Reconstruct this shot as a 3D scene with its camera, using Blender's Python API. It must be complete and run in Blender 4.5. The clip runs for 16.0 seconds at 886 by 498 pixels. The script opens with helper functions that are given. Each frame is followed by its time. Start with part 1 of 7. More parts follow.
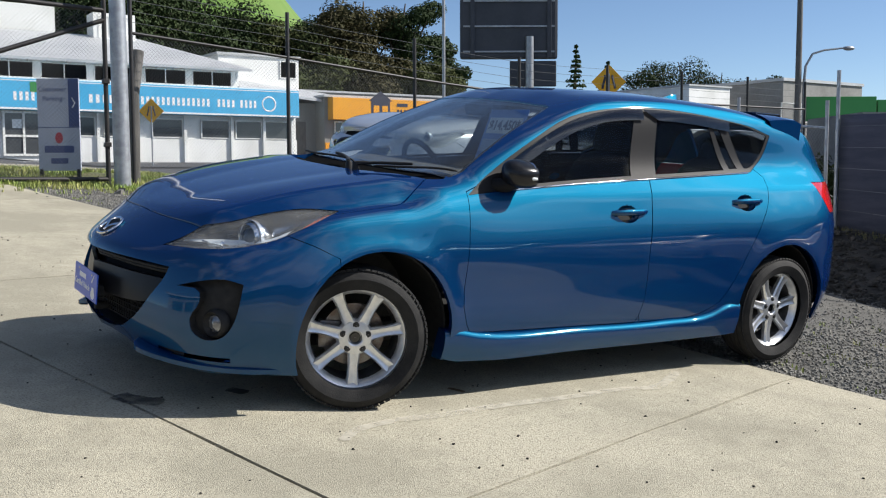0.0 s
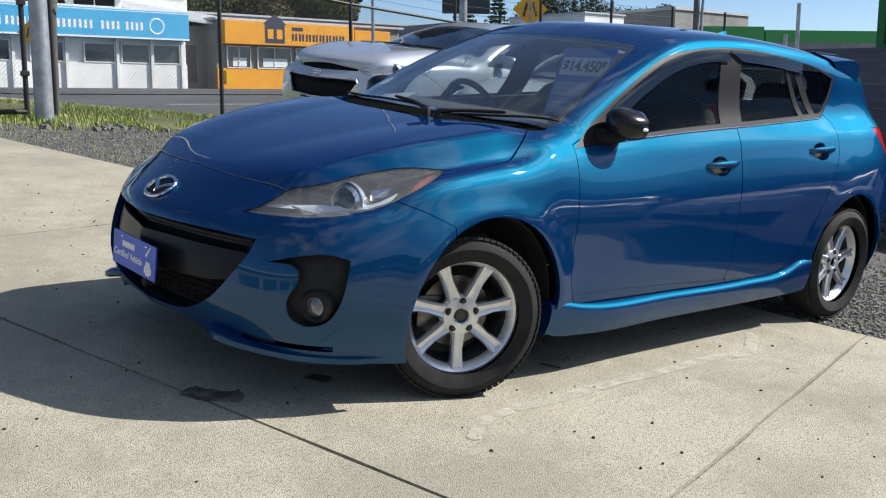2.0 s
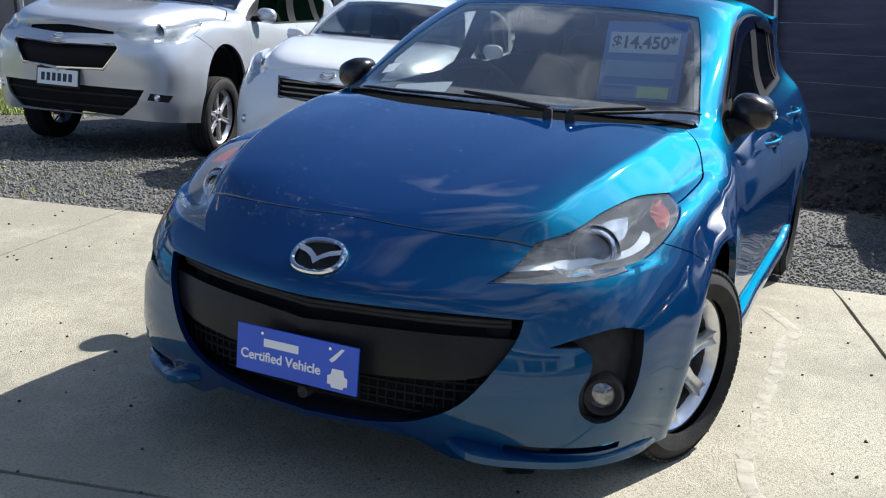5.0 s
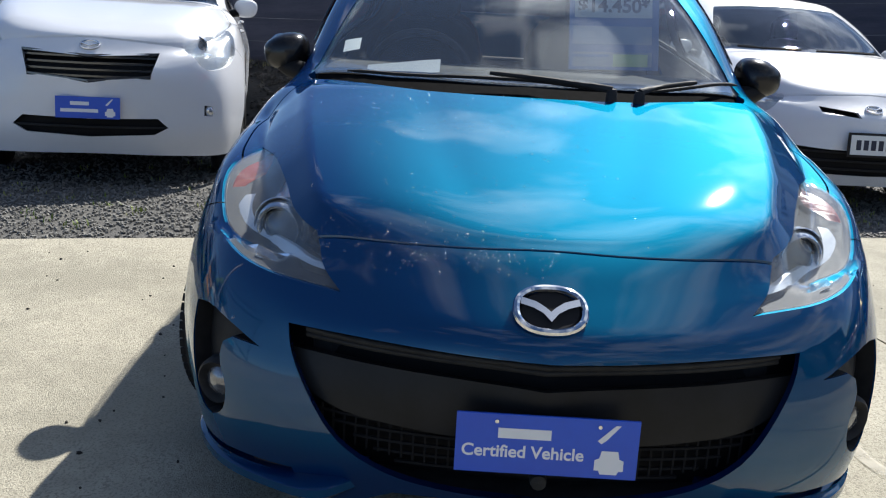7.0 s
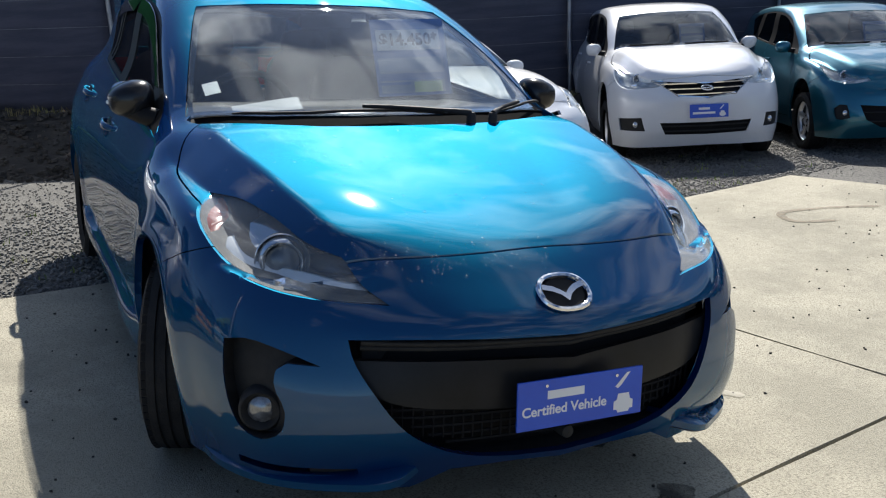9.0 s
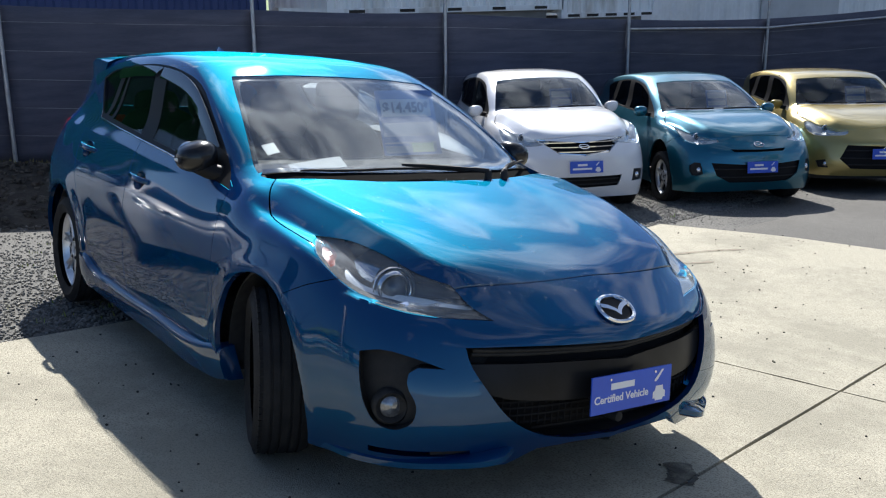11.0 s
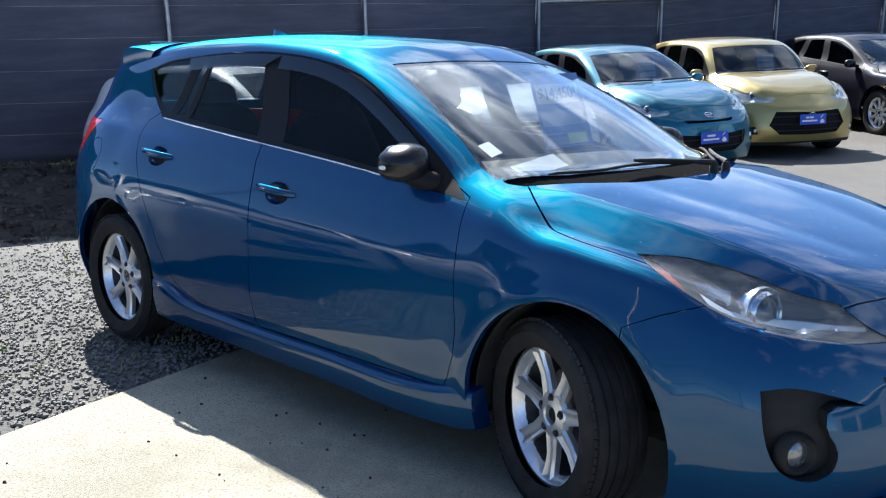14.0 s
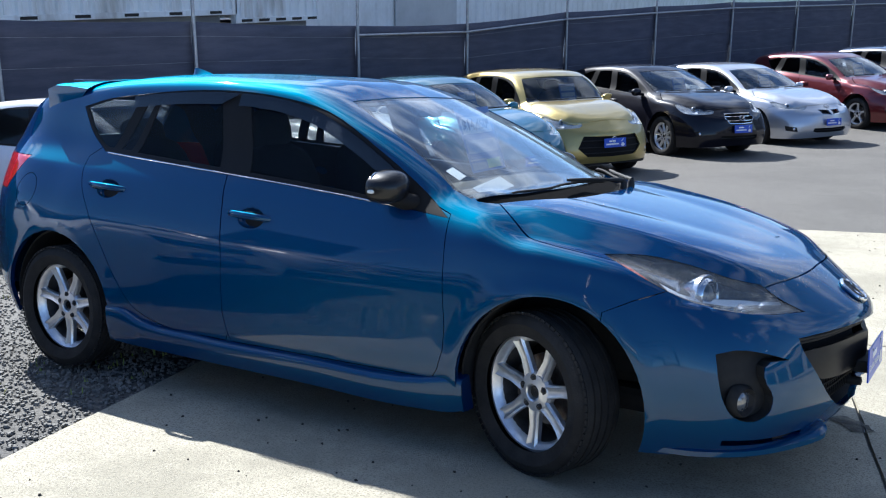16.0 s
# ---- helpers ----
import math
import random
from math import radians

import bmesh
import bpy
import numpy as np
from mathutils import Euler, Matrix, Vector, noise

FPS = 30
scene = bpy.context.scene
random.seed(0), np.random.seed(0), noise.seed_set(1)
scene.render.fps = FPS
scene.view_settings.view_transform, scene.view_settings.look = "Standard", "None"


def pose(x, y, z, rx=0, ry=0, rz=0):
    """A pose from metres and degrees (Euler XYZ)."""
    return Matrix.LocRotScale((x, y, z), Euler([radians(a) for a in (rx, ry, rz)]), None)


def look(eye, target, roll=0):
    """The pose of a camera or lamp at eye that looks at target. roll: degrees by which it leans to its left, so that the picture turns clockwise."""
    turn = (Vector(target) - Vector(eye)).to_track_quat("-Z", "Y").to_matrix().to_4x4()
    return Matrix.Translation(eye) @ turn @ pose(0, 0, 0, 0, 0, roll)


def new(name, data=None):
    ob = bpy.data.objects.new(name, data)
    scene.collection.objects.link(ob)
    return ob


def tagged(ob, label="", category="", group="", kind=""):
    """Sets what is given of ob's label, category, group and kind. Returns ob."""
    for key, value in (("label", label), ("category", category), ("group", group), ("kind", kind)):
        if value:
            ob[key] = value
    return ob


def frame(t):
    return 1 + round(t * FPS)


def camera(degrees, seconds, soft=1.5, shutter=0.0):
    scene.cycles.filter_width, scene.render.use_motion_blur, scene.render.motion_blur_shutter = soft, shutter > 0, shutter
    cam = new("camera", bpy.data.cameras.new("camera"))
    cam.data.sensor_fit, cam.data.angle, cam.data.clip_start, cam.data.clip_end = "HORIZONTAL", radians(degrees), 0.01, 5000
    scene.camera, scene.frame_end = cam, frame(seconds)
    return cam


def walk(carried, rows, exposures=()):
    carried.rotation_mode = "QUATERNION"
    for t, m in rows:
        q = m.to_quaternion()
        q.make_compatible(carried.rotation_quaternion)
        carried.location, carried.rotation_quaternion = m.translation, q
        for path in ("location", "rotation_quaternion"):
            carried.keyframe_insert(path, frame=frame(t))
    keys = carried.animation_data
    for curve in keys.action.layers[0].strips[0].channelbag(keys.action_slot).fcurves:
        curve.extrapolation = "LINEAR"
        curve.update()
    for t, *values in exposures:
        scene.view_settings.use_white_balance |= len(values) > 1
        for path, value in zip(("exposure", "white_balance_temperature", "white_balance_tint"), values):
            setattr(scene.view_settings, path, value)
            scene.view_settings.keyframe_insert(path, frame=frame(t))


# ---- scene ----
from mathutils.bvhtree import BVHTree
from mathutils.interpolate import poly_3d_calc

cam = camera(48.8, 16.0, soft=1.15)
METRES, EYE = 9.85, 1.29
# the yard falls to the north: everything that stands on the concrete is placed in the YARD frame
UP = Vector((0.036, -0.095, 1.0)).normalized()
YARD = UP.rotation_difference(Vector((0, 0, 1))).to_matrix().to_4x4()
BASE = YARD @ pose(3.385, 4.299, EYE, 0, 0, 145.5)
ROWS = [
    (0.0, 0.0, 0.0, 0.0, 0.64, -8.02, -4.58),
    (0.5, -0.0228, 0.0074, 0.001, -1.72, -8.3, -4.52),
    (1.0, -0.0407, 0.0251, -0.0013, -1.88, -9.63, -4.98),
    (1.5, -0.0584, 0.0449, -0.0016, -2.87, -11.08, -5.45),
    (2.0, -0.0876, 0.061, -0.0015, -6.18, -11.73, -5.25),
    (2.5, -0.1129, 0.079, -0.0026, -8.96, -12.18, -4.82),
    (3.0, -0.1361, 0.104, -0.0016, -11.12, -12.69, -4.98),
    (5.5, -0.2728, 0.231, 0.0019, -35.87, -14.24, -3.89),
    (6.0, -0.2903, 0.2666, 0.0018, -40.84, -14.95, -4.36),
    (6.5, -0.3088, 0.3018, 0.0032, -46.9, -15.36, -4.01),
    (7.0, -0.314, 0.3389, 0.0022, -54.1, -15.55, -3.11),
    (7.5, -0.3267, 0.3705, 0.0025, -65.12, -15.14, -3.17),
    (8.0, -0.3446, 0.387, 0.0043, -72.81, -14.43, -2.63),
    (8.5, -0.368, 0.3976, 0.006, -76.71, -14.09, -2.0),
    (9.0, -0.3879, 0.4186, 0.0063, -80.01, -13.54, -1.4),
    (11.5, -0.4798, 0.51, 0.0127, -91.93, -9.65, -3.6),
    (12.0, -0.4797, 0.5405, 0.0123, -93.06, -9.57, -4.04),
    (12.5, -0.4701, 0.5643, 0.0113, -92.59, -9.88, -2.83),
    (13.0, -0.4447, 0.5903, 0.0109, -93.35, -10.85, -2.02),
    (13.5, -0.4192, 0.6209, 0.0114, -97.98, -11.06, -2.1),
    (14.0, -0.3887, 0.6419, 0.0096, -101.45, -11.08, -1.16),
    (14.5, -0.3752, 0.6651, 0.0106, -105.64, -11.73, -0.31),
    (15.0, -0.3789, 0.6903, 0.0116, -109.13, -10.92, -1.0),
    (15.5, -0.4, 0.7086, 0.0122, -111.01, -10.18, -1.69),
    (16.0, -0.4192, 0.7276, 0.0124, -114.45, -9.26, -0.91),
]
walk(cam, [(t, BASE @ pose(METRES * x, METRES * y, METRES * z, 90 + pitch, roll, yaw)) for t, x, y, z, yaw, pitch, roll in ROWS], [(0.0, 0.27, 6400, 10), (2.0, 0.29, 6300, 10), (3.0, 0.42, 6250, 10), (5.5, 0.62, 6150, 10), (6.5, 0.66, 6150, 10), (7.0, 0.46, 6250, 10), (7.5, 0.30, 6300, 10), (8.0, 0.30, 6350, 10), (9.0, 0.37, 6400, 10), (11.5, 0.58, 6150, 10), (12.0, 0.60, 6100, 10), (12.5, 0.78, 6050, 10), (13.0, 0.80, 6050, 10), (13.5, 0.93, 6050, 10), (14.0, 1.15, 6050, 10), (14.5, 1.23, 6000, 10), (15.0, 1.24, 5950, 10), (16.0, 0.97, 5800, 10)])

# ---- world and sun ----
SUN_AZ, SUN_EL = 152.0, 38.5
world = bpy.data.worlds.new("sky")
scene.world = world
world.use_nodes = True
wn = world.node_tree.nodes
sky = wn.new("ShaderNodeTexSky")
sky.sky_type, sky.sun_disc = "NISHITA", False
sky.dust_density, sky.air_density, sky.ozone_density = .1, .7, 3.0
sky.sun_elevation, sky.sun_rotation = radians(SUN_EL), radians(90 - SUN_AZ)
# thin white clouds on the sky
geo, mp, cl, ramp, mix = (wn.new("ShaderNode" + k) for k in ("TexCoord", "Mapping", "TexNoise", "MapRange", "Mix"))
tilt, drift = wn.new("ShaderNodeVectorMath"), wn.new("ShaderNodeMath")
# more cloud overhead and to the north
tilt.operation, drift.operation = "DOT_PRODUCT", "MULTIPLY_ADD"
tilt.inputs[1].default_value, drift.inputs[1].default_value = (0, .62, .75), .30
mp.inputs["Scale"].default_value = (1.3, 1.3, 1.9)
cl.inputs["Scale"].default_value, cl.inputs["Detail"].default_value, cl.inputs["Roughness"].default_value, cl.inputs["Distortion"].default_value = 3.4, 7, .55, .15
ramp.inputs[1].default_value, ramp.inputs[2].default_value, ramp.inputs[4].default_value = .68, .93, .80
mix.data_type = "RGBA"
wl = world.node_tree.links
# cloud is brightest where the sun shines through it
toward, lobe, shine, cloud = (wn.new("ShaderNode" + k) for k in ("VectorMath", "Math", "Math", "VectorMath"))
toward.operation, lobe.operation, shine.operation, cloud.operation = "DOT_PRODUCT", "POWER", "MULTIPLY_ADD", "SCALE"
toward.inputs[1].default_value = (math.cos(radians(SUN_AZ)) * math.cos(radians(SUN_EL)), math.sin(radians(SUN_AZ)) * math.cos(radians(SUN_EL)), math.sin(radians(SUN_EL)))
lobe.inputs[1].default_value, lobe.use_clamp = 5.0, True
shine.inputs[1].default_value, shine.inputs[2].default_value = 1.7, .95
cloud.inputs[0].default_value = (8.6, 8.9, 9.3)
wl.new(geo.outputs["Generated"], toward.inputs[0])
wl.new(toward.outputs["Value"], lobe.inputs[0])
wl.new(lobe.outputs[0], shine.inputs[0])
wl.new(shine.outputs[0], cloud.inputs["Scale"])
wl.new(cloud.outputs[0], mix.inputs[7])
wl.new(geo.outputs["Generated"], mp.inputs[0])
wl.new(mp.outputs[0], cl.inputs["Vector"])
wl.new(geo.outputs["Generated"], tilt.inputs[0])
wl.new(tilt.outputs["Value"], drift.inputs[0])
wl.new(cl.outputs[0], drift.inputs[2])
wl.new(drift.outputs[0], ramp.inputs[0])
wl.new(ramp.outputs[0], mix.inputs[0])
wl.new(sky.outputs[0], mix.inputs[6])
wl.new(mix.outputs[2], wn["Background"].inputs[0])
wn["Background"].inputs[1].default_value = 0.100
sun = new("sun", bpy.data.lights.new("sun", "SUN"))
sun.data.energy, sun.data.angle, sun.data.color = 5.9, radians(0.5), (1.0, 0.95, 0.87)
az, el = radians(SUN_AZ), radians(SUN_EL)
sun.matrix_world = look((math.cos(az) * math.cos(el) * 50, math.sin(az) * math.cos(el) * 50, math.sin(el) * 50), (0, 0, 0))

# ---- materials ----
def material(name, colour, rough=.5, metal=0.0, second=None, scale=8.0, detail=4.0, contrast=(.35, .65), bump=0.0, bump_scale=None, coat=0.0, rough2=None, spec=.5, stretch=None):
    """A surface: a colour, drifting to a second one in patches, with fine relief."""
    m = bpy.data.materials.new(name)
    m.use_nodes = True
    nt = m.node_tree
    b = nt.nodes["Principled BSDF"]
    b.inputs["Roughness"].default_value, b.inputs["Metallic"].default_value = rough, metal
    b.inputs["Coat Weight"].default_value, b.inputs["Coat Roughness"].default_value = coat, .03
    b.inputs["Specular IOR Level"].default_value = spec
    b.inputs["Base Color"].default_value = (*colour, 1)
    if second is None and not bump:
        return m
    tc = nt.nodes.new("ShaderNodeTexCoord")
    at = tc.outputs["Object"]
    if stretch:
        mp = nt.nodes.new("ShaderNodeMapping")
        mp.inputs["Scale"].default_value = stretch
        nt.links.new(at, mp.inputs[0])
        at = mp.outputs[0]
    if second is not None:
        n1, n2 = nt.nodes.new("ShaderNodeTexNoise"), nt.nodes.new("ShaderNodeTexNoise")
        for n, s in ((n1, scale), (n2, scale * 9)):
            n.inputs["Scale"].default_value, n.inputs["Detail"].default_value = s, detail
            nt.links.new(at, n.inputs["Vector"])
        add = nt.nodes.new("ShaderNodeMath")
        add.operation = "MULTIPLY_ADD"
        add.inputs[1].default_value = .35
        nt.links.new(n2.outputs[0], add.inputs[0])
        ramp = nt.nodes.new("ShaderNodeMapRange")
        ramp.inputs[1].default_value, ramp.inputs[2].default_value = contrast[0] + .17, contrast[1] + .17
        mix = nt.nodes.new("ShaderNodeMix")
        mix.data_type = "RGBA"
        mix.inputs[6].default_value, mix.inputs[7].default_value = (*colour, 1), (*second, 1)
        nt.links.new(n1.outputs[0], add.inputs[2])
        nt.links.new(add.outputs[0], ramp.inputs[0])
        nt.links.new(ramp.outputs[0], mix.inputs[0])
        nt.links.new(mix.outputs[2], b.inputs["Base Color"])
        if rough2 is not None:
            rr = nt.nodes.new("ShaderNodeMapRange")
            rr.inputs[3].default_value, rr.inputs[4].default_value = rough, rough2
            nt.links.new(ramp.outputs[0], rr.inputs[0])
            nt.links.new(rr.outputs[0], b.inputs["Roughness"])
    if bump:
        n3 = nt.nodes.new("ShaderNodeTexNoise")
        n3.inputs["Scale"].default_value, n3.inputs["Detail"].default_value = bump_scale or scale * 12, 6
        nt.links.new(at, n3.inputs["Vector"])
        bp = nt.nodes.new("ShaderNodeBump")
        bp.inputs["Strength"].default_value, bp.inputs["Distance"].default_value = min(1, bump), .01 * max(1, bump)
        nt.links.new(n3.outputs[0], bp.inputs["Height"])
        nt.links.new(bp.outputs[0], b.inputs["Normal"])
    return m


def glass_material(name, tint, gloss_tint=(1, 1, 1), rough=0.0, ior=1.5, haze=0.0, graze=1.0):
    """A thin pane: tinted, see-through, with the mirror gloss of glass."""
    m = bpy.data.materials.new(name)
    m.use_nodes = True
    nt = m.node_tree
    nt.nodes.remove(nt.nodes["Principled BSDF"])
    t, g, f, pw, ma, mix = (nt.nodes.new("ShaderNode" + k) for k in ("BsdfTransparent", "BsdfGlossy", "LayerWeight", "Math", "Math", "MixShader"))
    t.inputs[0].default_value, g.inputs[0].default_value = (*tint, 1), (*gloss_tint, 1)
    g.inputs["Roughness"].default_value, f.inputs[0].default_value = rough, .5
    # gloss rises from its value head-on towards a mirror at grazing view
    f0 = ((ior - 1) / (ior + 1)) ** 2
    pw.operation, ma.operation = "POWER", "MULTIPLY_ADD"
    pw.inputs[1].default_value, ma.inputs[1].default_value, ma.inputs[2].default_value = 5.0, (1 - f0) * graze, f0
    nt.links.new(f.outputs["Facing"], pw.inputs[0])
    nt.links.new(pw.outputs[0], ma.inputs[0])
    nt.links.new(ma.outputs[0], mix.inputs[0])
    body = t.outputs[0]
    if haze:
        d, mh = nt.nodes.new("ShaderNodeBsdfDiffuse"), nt.nodes.new("ShaderNodeMixShader")
        d.inputs[0].default_value, mh.inputs[0].default_value = (.8, .8, .78, 1), haze
        nt.links.new(t.outputs[0], mh.inputs[1])
        nt.links.new(d.outputs[0], mh.inputs[2])
        body = mh.outputs[0]
    nt.links.new(body, mix.inputs[1])
    nt.links.new(g.outputs[0], mix.inputs[2])
    nt.links.new(mix.outputs[0], nt.nodes["Material Output"].inputs[0])
    return m


def paint(name, colour, metal=.6, rough=.3, edge=(1, 1, 1)):
    """Car lacquer: a metallic base with fine flakes under a glossy clear coat."""
    m = material(name, colour, rough, metal, second=tuple(c * 1.25 for c in colour), scale=900, detail=1, coat=1.0)
    b = m.node_tree.nodes["Principled BSDF"]
    b.inputs["Specular Tint"].default_value = (*edge, 1)
    return m


M_BLUE = paint("blue metallic paint", (.0015, .011, .062), 0.0, .5)
# cyan flakes over the deep blue pigment, all under the clear coat
bn = M_BLUE.node_tree.nodes
bn["Principled BSDF"].inputs["Specular IOR Level"].default_value = 0
bn["Principled BSDF"].inputs["Coat Roughness"].default_value = .04
flakes, both_coats = bn.new("ShaderNodeBsdfAnisotropic"), bn.new("ShaderNodeAddShader")
flakes.distribution = "BECKMANN"
flakes.inputs["Color"].default_value, flakes.inputs["Roughness"].default_value = (.001, .041, .066, 1), .54
M_BLUE.node_tree.links.new(bn["Principled BSDF"].outputs[0], both_coats.inputs[0])
M_BLUE.node_tree.links.new(flakes.outputs[0], both_coats.inputs[1])
M_BLUE.node_tree.links.new(both_coats.outputs[0], bn["Material Output"].inputs[0])
M_GLASS = glass_material("window glass", (.92, .95, .94), ior=1.55, haze=.012)
M_SIDEGLASS = glass_material("side window glass", (.70, .72, .72), ior=1.19, graze=.25)
M_DARKGLASS = glass_material("smoked window glass", (.52, .54, .55), ior=1.30, graze=.30)
M_SHIELD = glass_material("smoked acrylic", (.26, .26, .27), rough=.04, ior=1.65)
M_LENS = glass_material("lamp lens", (.93, .95, .96), ior=1.5, haze=.055)
M_RUBBER = material("tyre rubber", (.014, .014, .015), .75, second=(.026, .0255, .025), scale=14, bump=.25, bump_scale=160, spec=.25)
M_ALLOY = material("silver alloy", (.78, .79, .81), .3, .75, second=(.68, .69, .71), scale=40, coat=.4)
# inner rim kept dark: the shade in the spoke gaps is in its colour
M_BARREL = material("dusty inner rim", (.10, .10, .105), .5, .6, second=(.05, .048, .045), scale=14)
M_CHROME = material("chrome", (.68, .69, .71), .07, 1.0)
M_SATIN = material("satin lamp silver", (.7, .72, .75), .2, .8)
M_PLASTIC = material("black plastic", (.017, .017, .018), .65, second=(.026, .026, .026), scale=30, spec=.25)
M_TRIM = material("black window trim", (.012, .012, .013), .5, spec=.12)
M_FRIT = material("black glass border", (.006, .006, .007), .05)
M_BAND = material("satin black grille band", (.015, .015, .016), .36, second=(.011, .011, .011), scale=12, spec=.18)
M_GLOSSBLACK = material("gloss black", (.006, .006, .007), .08, coat=.6)
M_MIRRORBLACK = material("black mirror shell", (.010, .010, .011), .22, spec=.4)
M_MESH = material("dark grille", (.012, .012, .013), .8, spec=.15)
M_DISC = material("brake steel", (.25, .24, .23), .4, .9, second=(.14, .1, .08), scale=20)
M_NUT = material("dark wheel nut", (.05, .05, .052), .35, .6)
M_RED = material("red lens", (.55, .012, .01), .12, coat=.8)
M_AMBER = material("amber lens", (.30, .045, .012), .25, coat=.3)
M_CABIN = material("dark cabin cloth", (.008, .008, .009), .9, second=(.014, .014, .015), scale=25, bump=.2)
M_DASH = material("grey dashboard", (.05, .052, .052), .9, second=(.075, .075, .072), scale=15, bump=.15, bump_scale=300, spec=.1)
M_SIGNBLUE = material("blue sign plastic", (.02, .095, .58), .35, second=(.022, .085, .54), scale=6)
M_WHITE = material("white print", (.8, .8, .8), .5)
M_PAPER = material("pale card", (.72, .75, .76), .7)
M_PRICEPAPER = material("pale price strip", (.42, .46, .50), .7)
M_CARDBLUE = material("blue card", (.07, .15, .36), .5)
M_INK = material("dark ink", (.02, .025, .05), .6)
M_YELLOWCARD = material("yellow green card", (.50, .58, .25), .6)
M_WATER = glass_material("water drops", (.97, .98, 1), rough=.14, ior=1.6)
M_LAMPIN = material("grey lamp inside", (.07, .073, .078), .25, .7, second=(.30, .305, .31), scale=9, stretch=(1, 1, 5))
M_GUIDE = material("pale lamp tray", (.80, .82, .84), .25, .35)

# ---- car body: lofted from named feature lines, half a car, x ahead, y to its left ----
# columns: nose, nose side, nose corner, ahead of wheel, front axle, cowl, pillar middle, screen top, centre door, rear door, rear axle, tail corner, tail side, tail
L_BOTTOM = [(2.20, 0, .20), (2.145, .42, .19), (1.995, .70, .18), (1.72, .815, .175), (1.31, .83, .18), (.80, .825, .19), (.40, .82, .19), (0, .82, .19), (-.4, .82, .19), (-.80, .825, .19), (-1.32, .83, .21), (-1.80, .79, .24), (-2.05, .62, .28), (-2.12, 0, .28)]
L_SKIRT = [(2.27, 0, .34), (2.20, .42, .33), (2.035, .715, .32), (1.74, .845, .32), (1.31, .865, .33), (.80, .86, .30), (.40, .855, .29), (0, .853, .285), (-.4, .853, .285), (-.80, .858, .29), (-1.32, .87, .34), (-1.81, .83, .37), (-2.12, .63, .40), (-2.19, 0, .40)]
L_MID = [(2.288, 0, .52), (2.182, .42, .52), (1.985, .735, .53), (1.73, .852, .54), (1.31, .876, .55), (.80, .868, .51), (.40, .868, .51), (0, .870, .515), (-.4, .872, .52), (-.80, .876, .54), (-1.32, .883, .57), (-1.83, .83, .60), (-2.12, .64, .62), (-2.17, 0, .62)]
L_WAIST = [(2.245, 0, .655), (2.115, .42, .66), (1.92, .70, .67), (1.70, .815, .69), (1.31, .864, .73), (.80, .862, .72), (.40, .862, .725), (0, .862, .735), (-.4, .864, .75), (-.80, .868, .77), (-1.32, .87, .80), (-1.85, .80, .83), (-2.10, .63, .85), (-2.15, 0, .85)]
L_SHOULDER = [(2.175, 0, .70), (2.052, .42, .70), (1.855, .655, .735), (1.64, .775, .80), (1.28, .815, .87), (.80, .795, .905), (.40, .80, .915), (0, .80, .93), (-.4, .798, .95), (-.80, .793, .97), (-1.32, .775, 1.0), (-1.84, .72, 1.02), (-2.07, .58, 1.03), (-2.12, 0, 1.03)]
L_CREST = [(2.115, 0, .735), (2.025, .39, .74), (1.885, .57, .765), (1.62, .70, .845), (1.26, .745, .915), (.80, .745, .965), (.43, .735, 1.03), (0, .725, 1.06), (-.4, .72, 1.08), (-.80, .71, 1.09), (-1.34, .69, 1.09), (-1.87, .64, 1.09), (-2.07, .56, 1.07), (-2.13, 0, 1.06)]
L_EDGE = [(2.07, 0, .765), (2.005, .35, .765), (1.905, .50, .78), (1.60, .61, .865), (1.24, .665, .93), (.80, .715, .99), (.40, .665, 1.21), (0, .608, 1.368), (-.4, .60, 1.408), (-.80, .595, 1.408), (-1.34, .582, 1.37), (-1.88, .535, 1.28), (-2.07, .49, 1.12), (-2.14, 0, 1.09)]
L_INNER = [(2.045, 0, .78), (1.98, .17, .79), (1.86, .28, .825), (1.58, .34, .90), (1.27, .38, .955), (.96, .40, 1.005), (.48, .36, 1.245), (.05, .345, 1.415), (-.36, .345, 1.448), (-.78, .345, 1.45), (-1.34, .335, 1.42), (-1.90, .30, 1.34), (-2.08, .28, 1.15), (-2.13, 0, 1.12)]
L_CENTRE = [(2.02, 0, .795), (1.94, 0, .815), (1.83, 0, .845), (1.56, 0, .905), (1.28, 0, .96), (1.02, 0, 1.0), (.52, 0, 1.25), (.08, 0, 1.425), (-.34, 0, 1.458), (-.76, 0, 1.462), (-1.34, 0, 1.435), (-1.91, 0, 1.355), (-2.08, 0, 1.17), (-2.12, 0, 1.14)]
HERO_LINES = [[(x if x > -1.6 else -1.6 + (x + 1.6) * .87, y, z) for x, y, z in line] for line in [L_BOTTOM, L_SKIRT, L_MID, L_WAIST, L_SHOULDER, L_CREST, L_EDGE, L_INNER, L_CENTRE]]


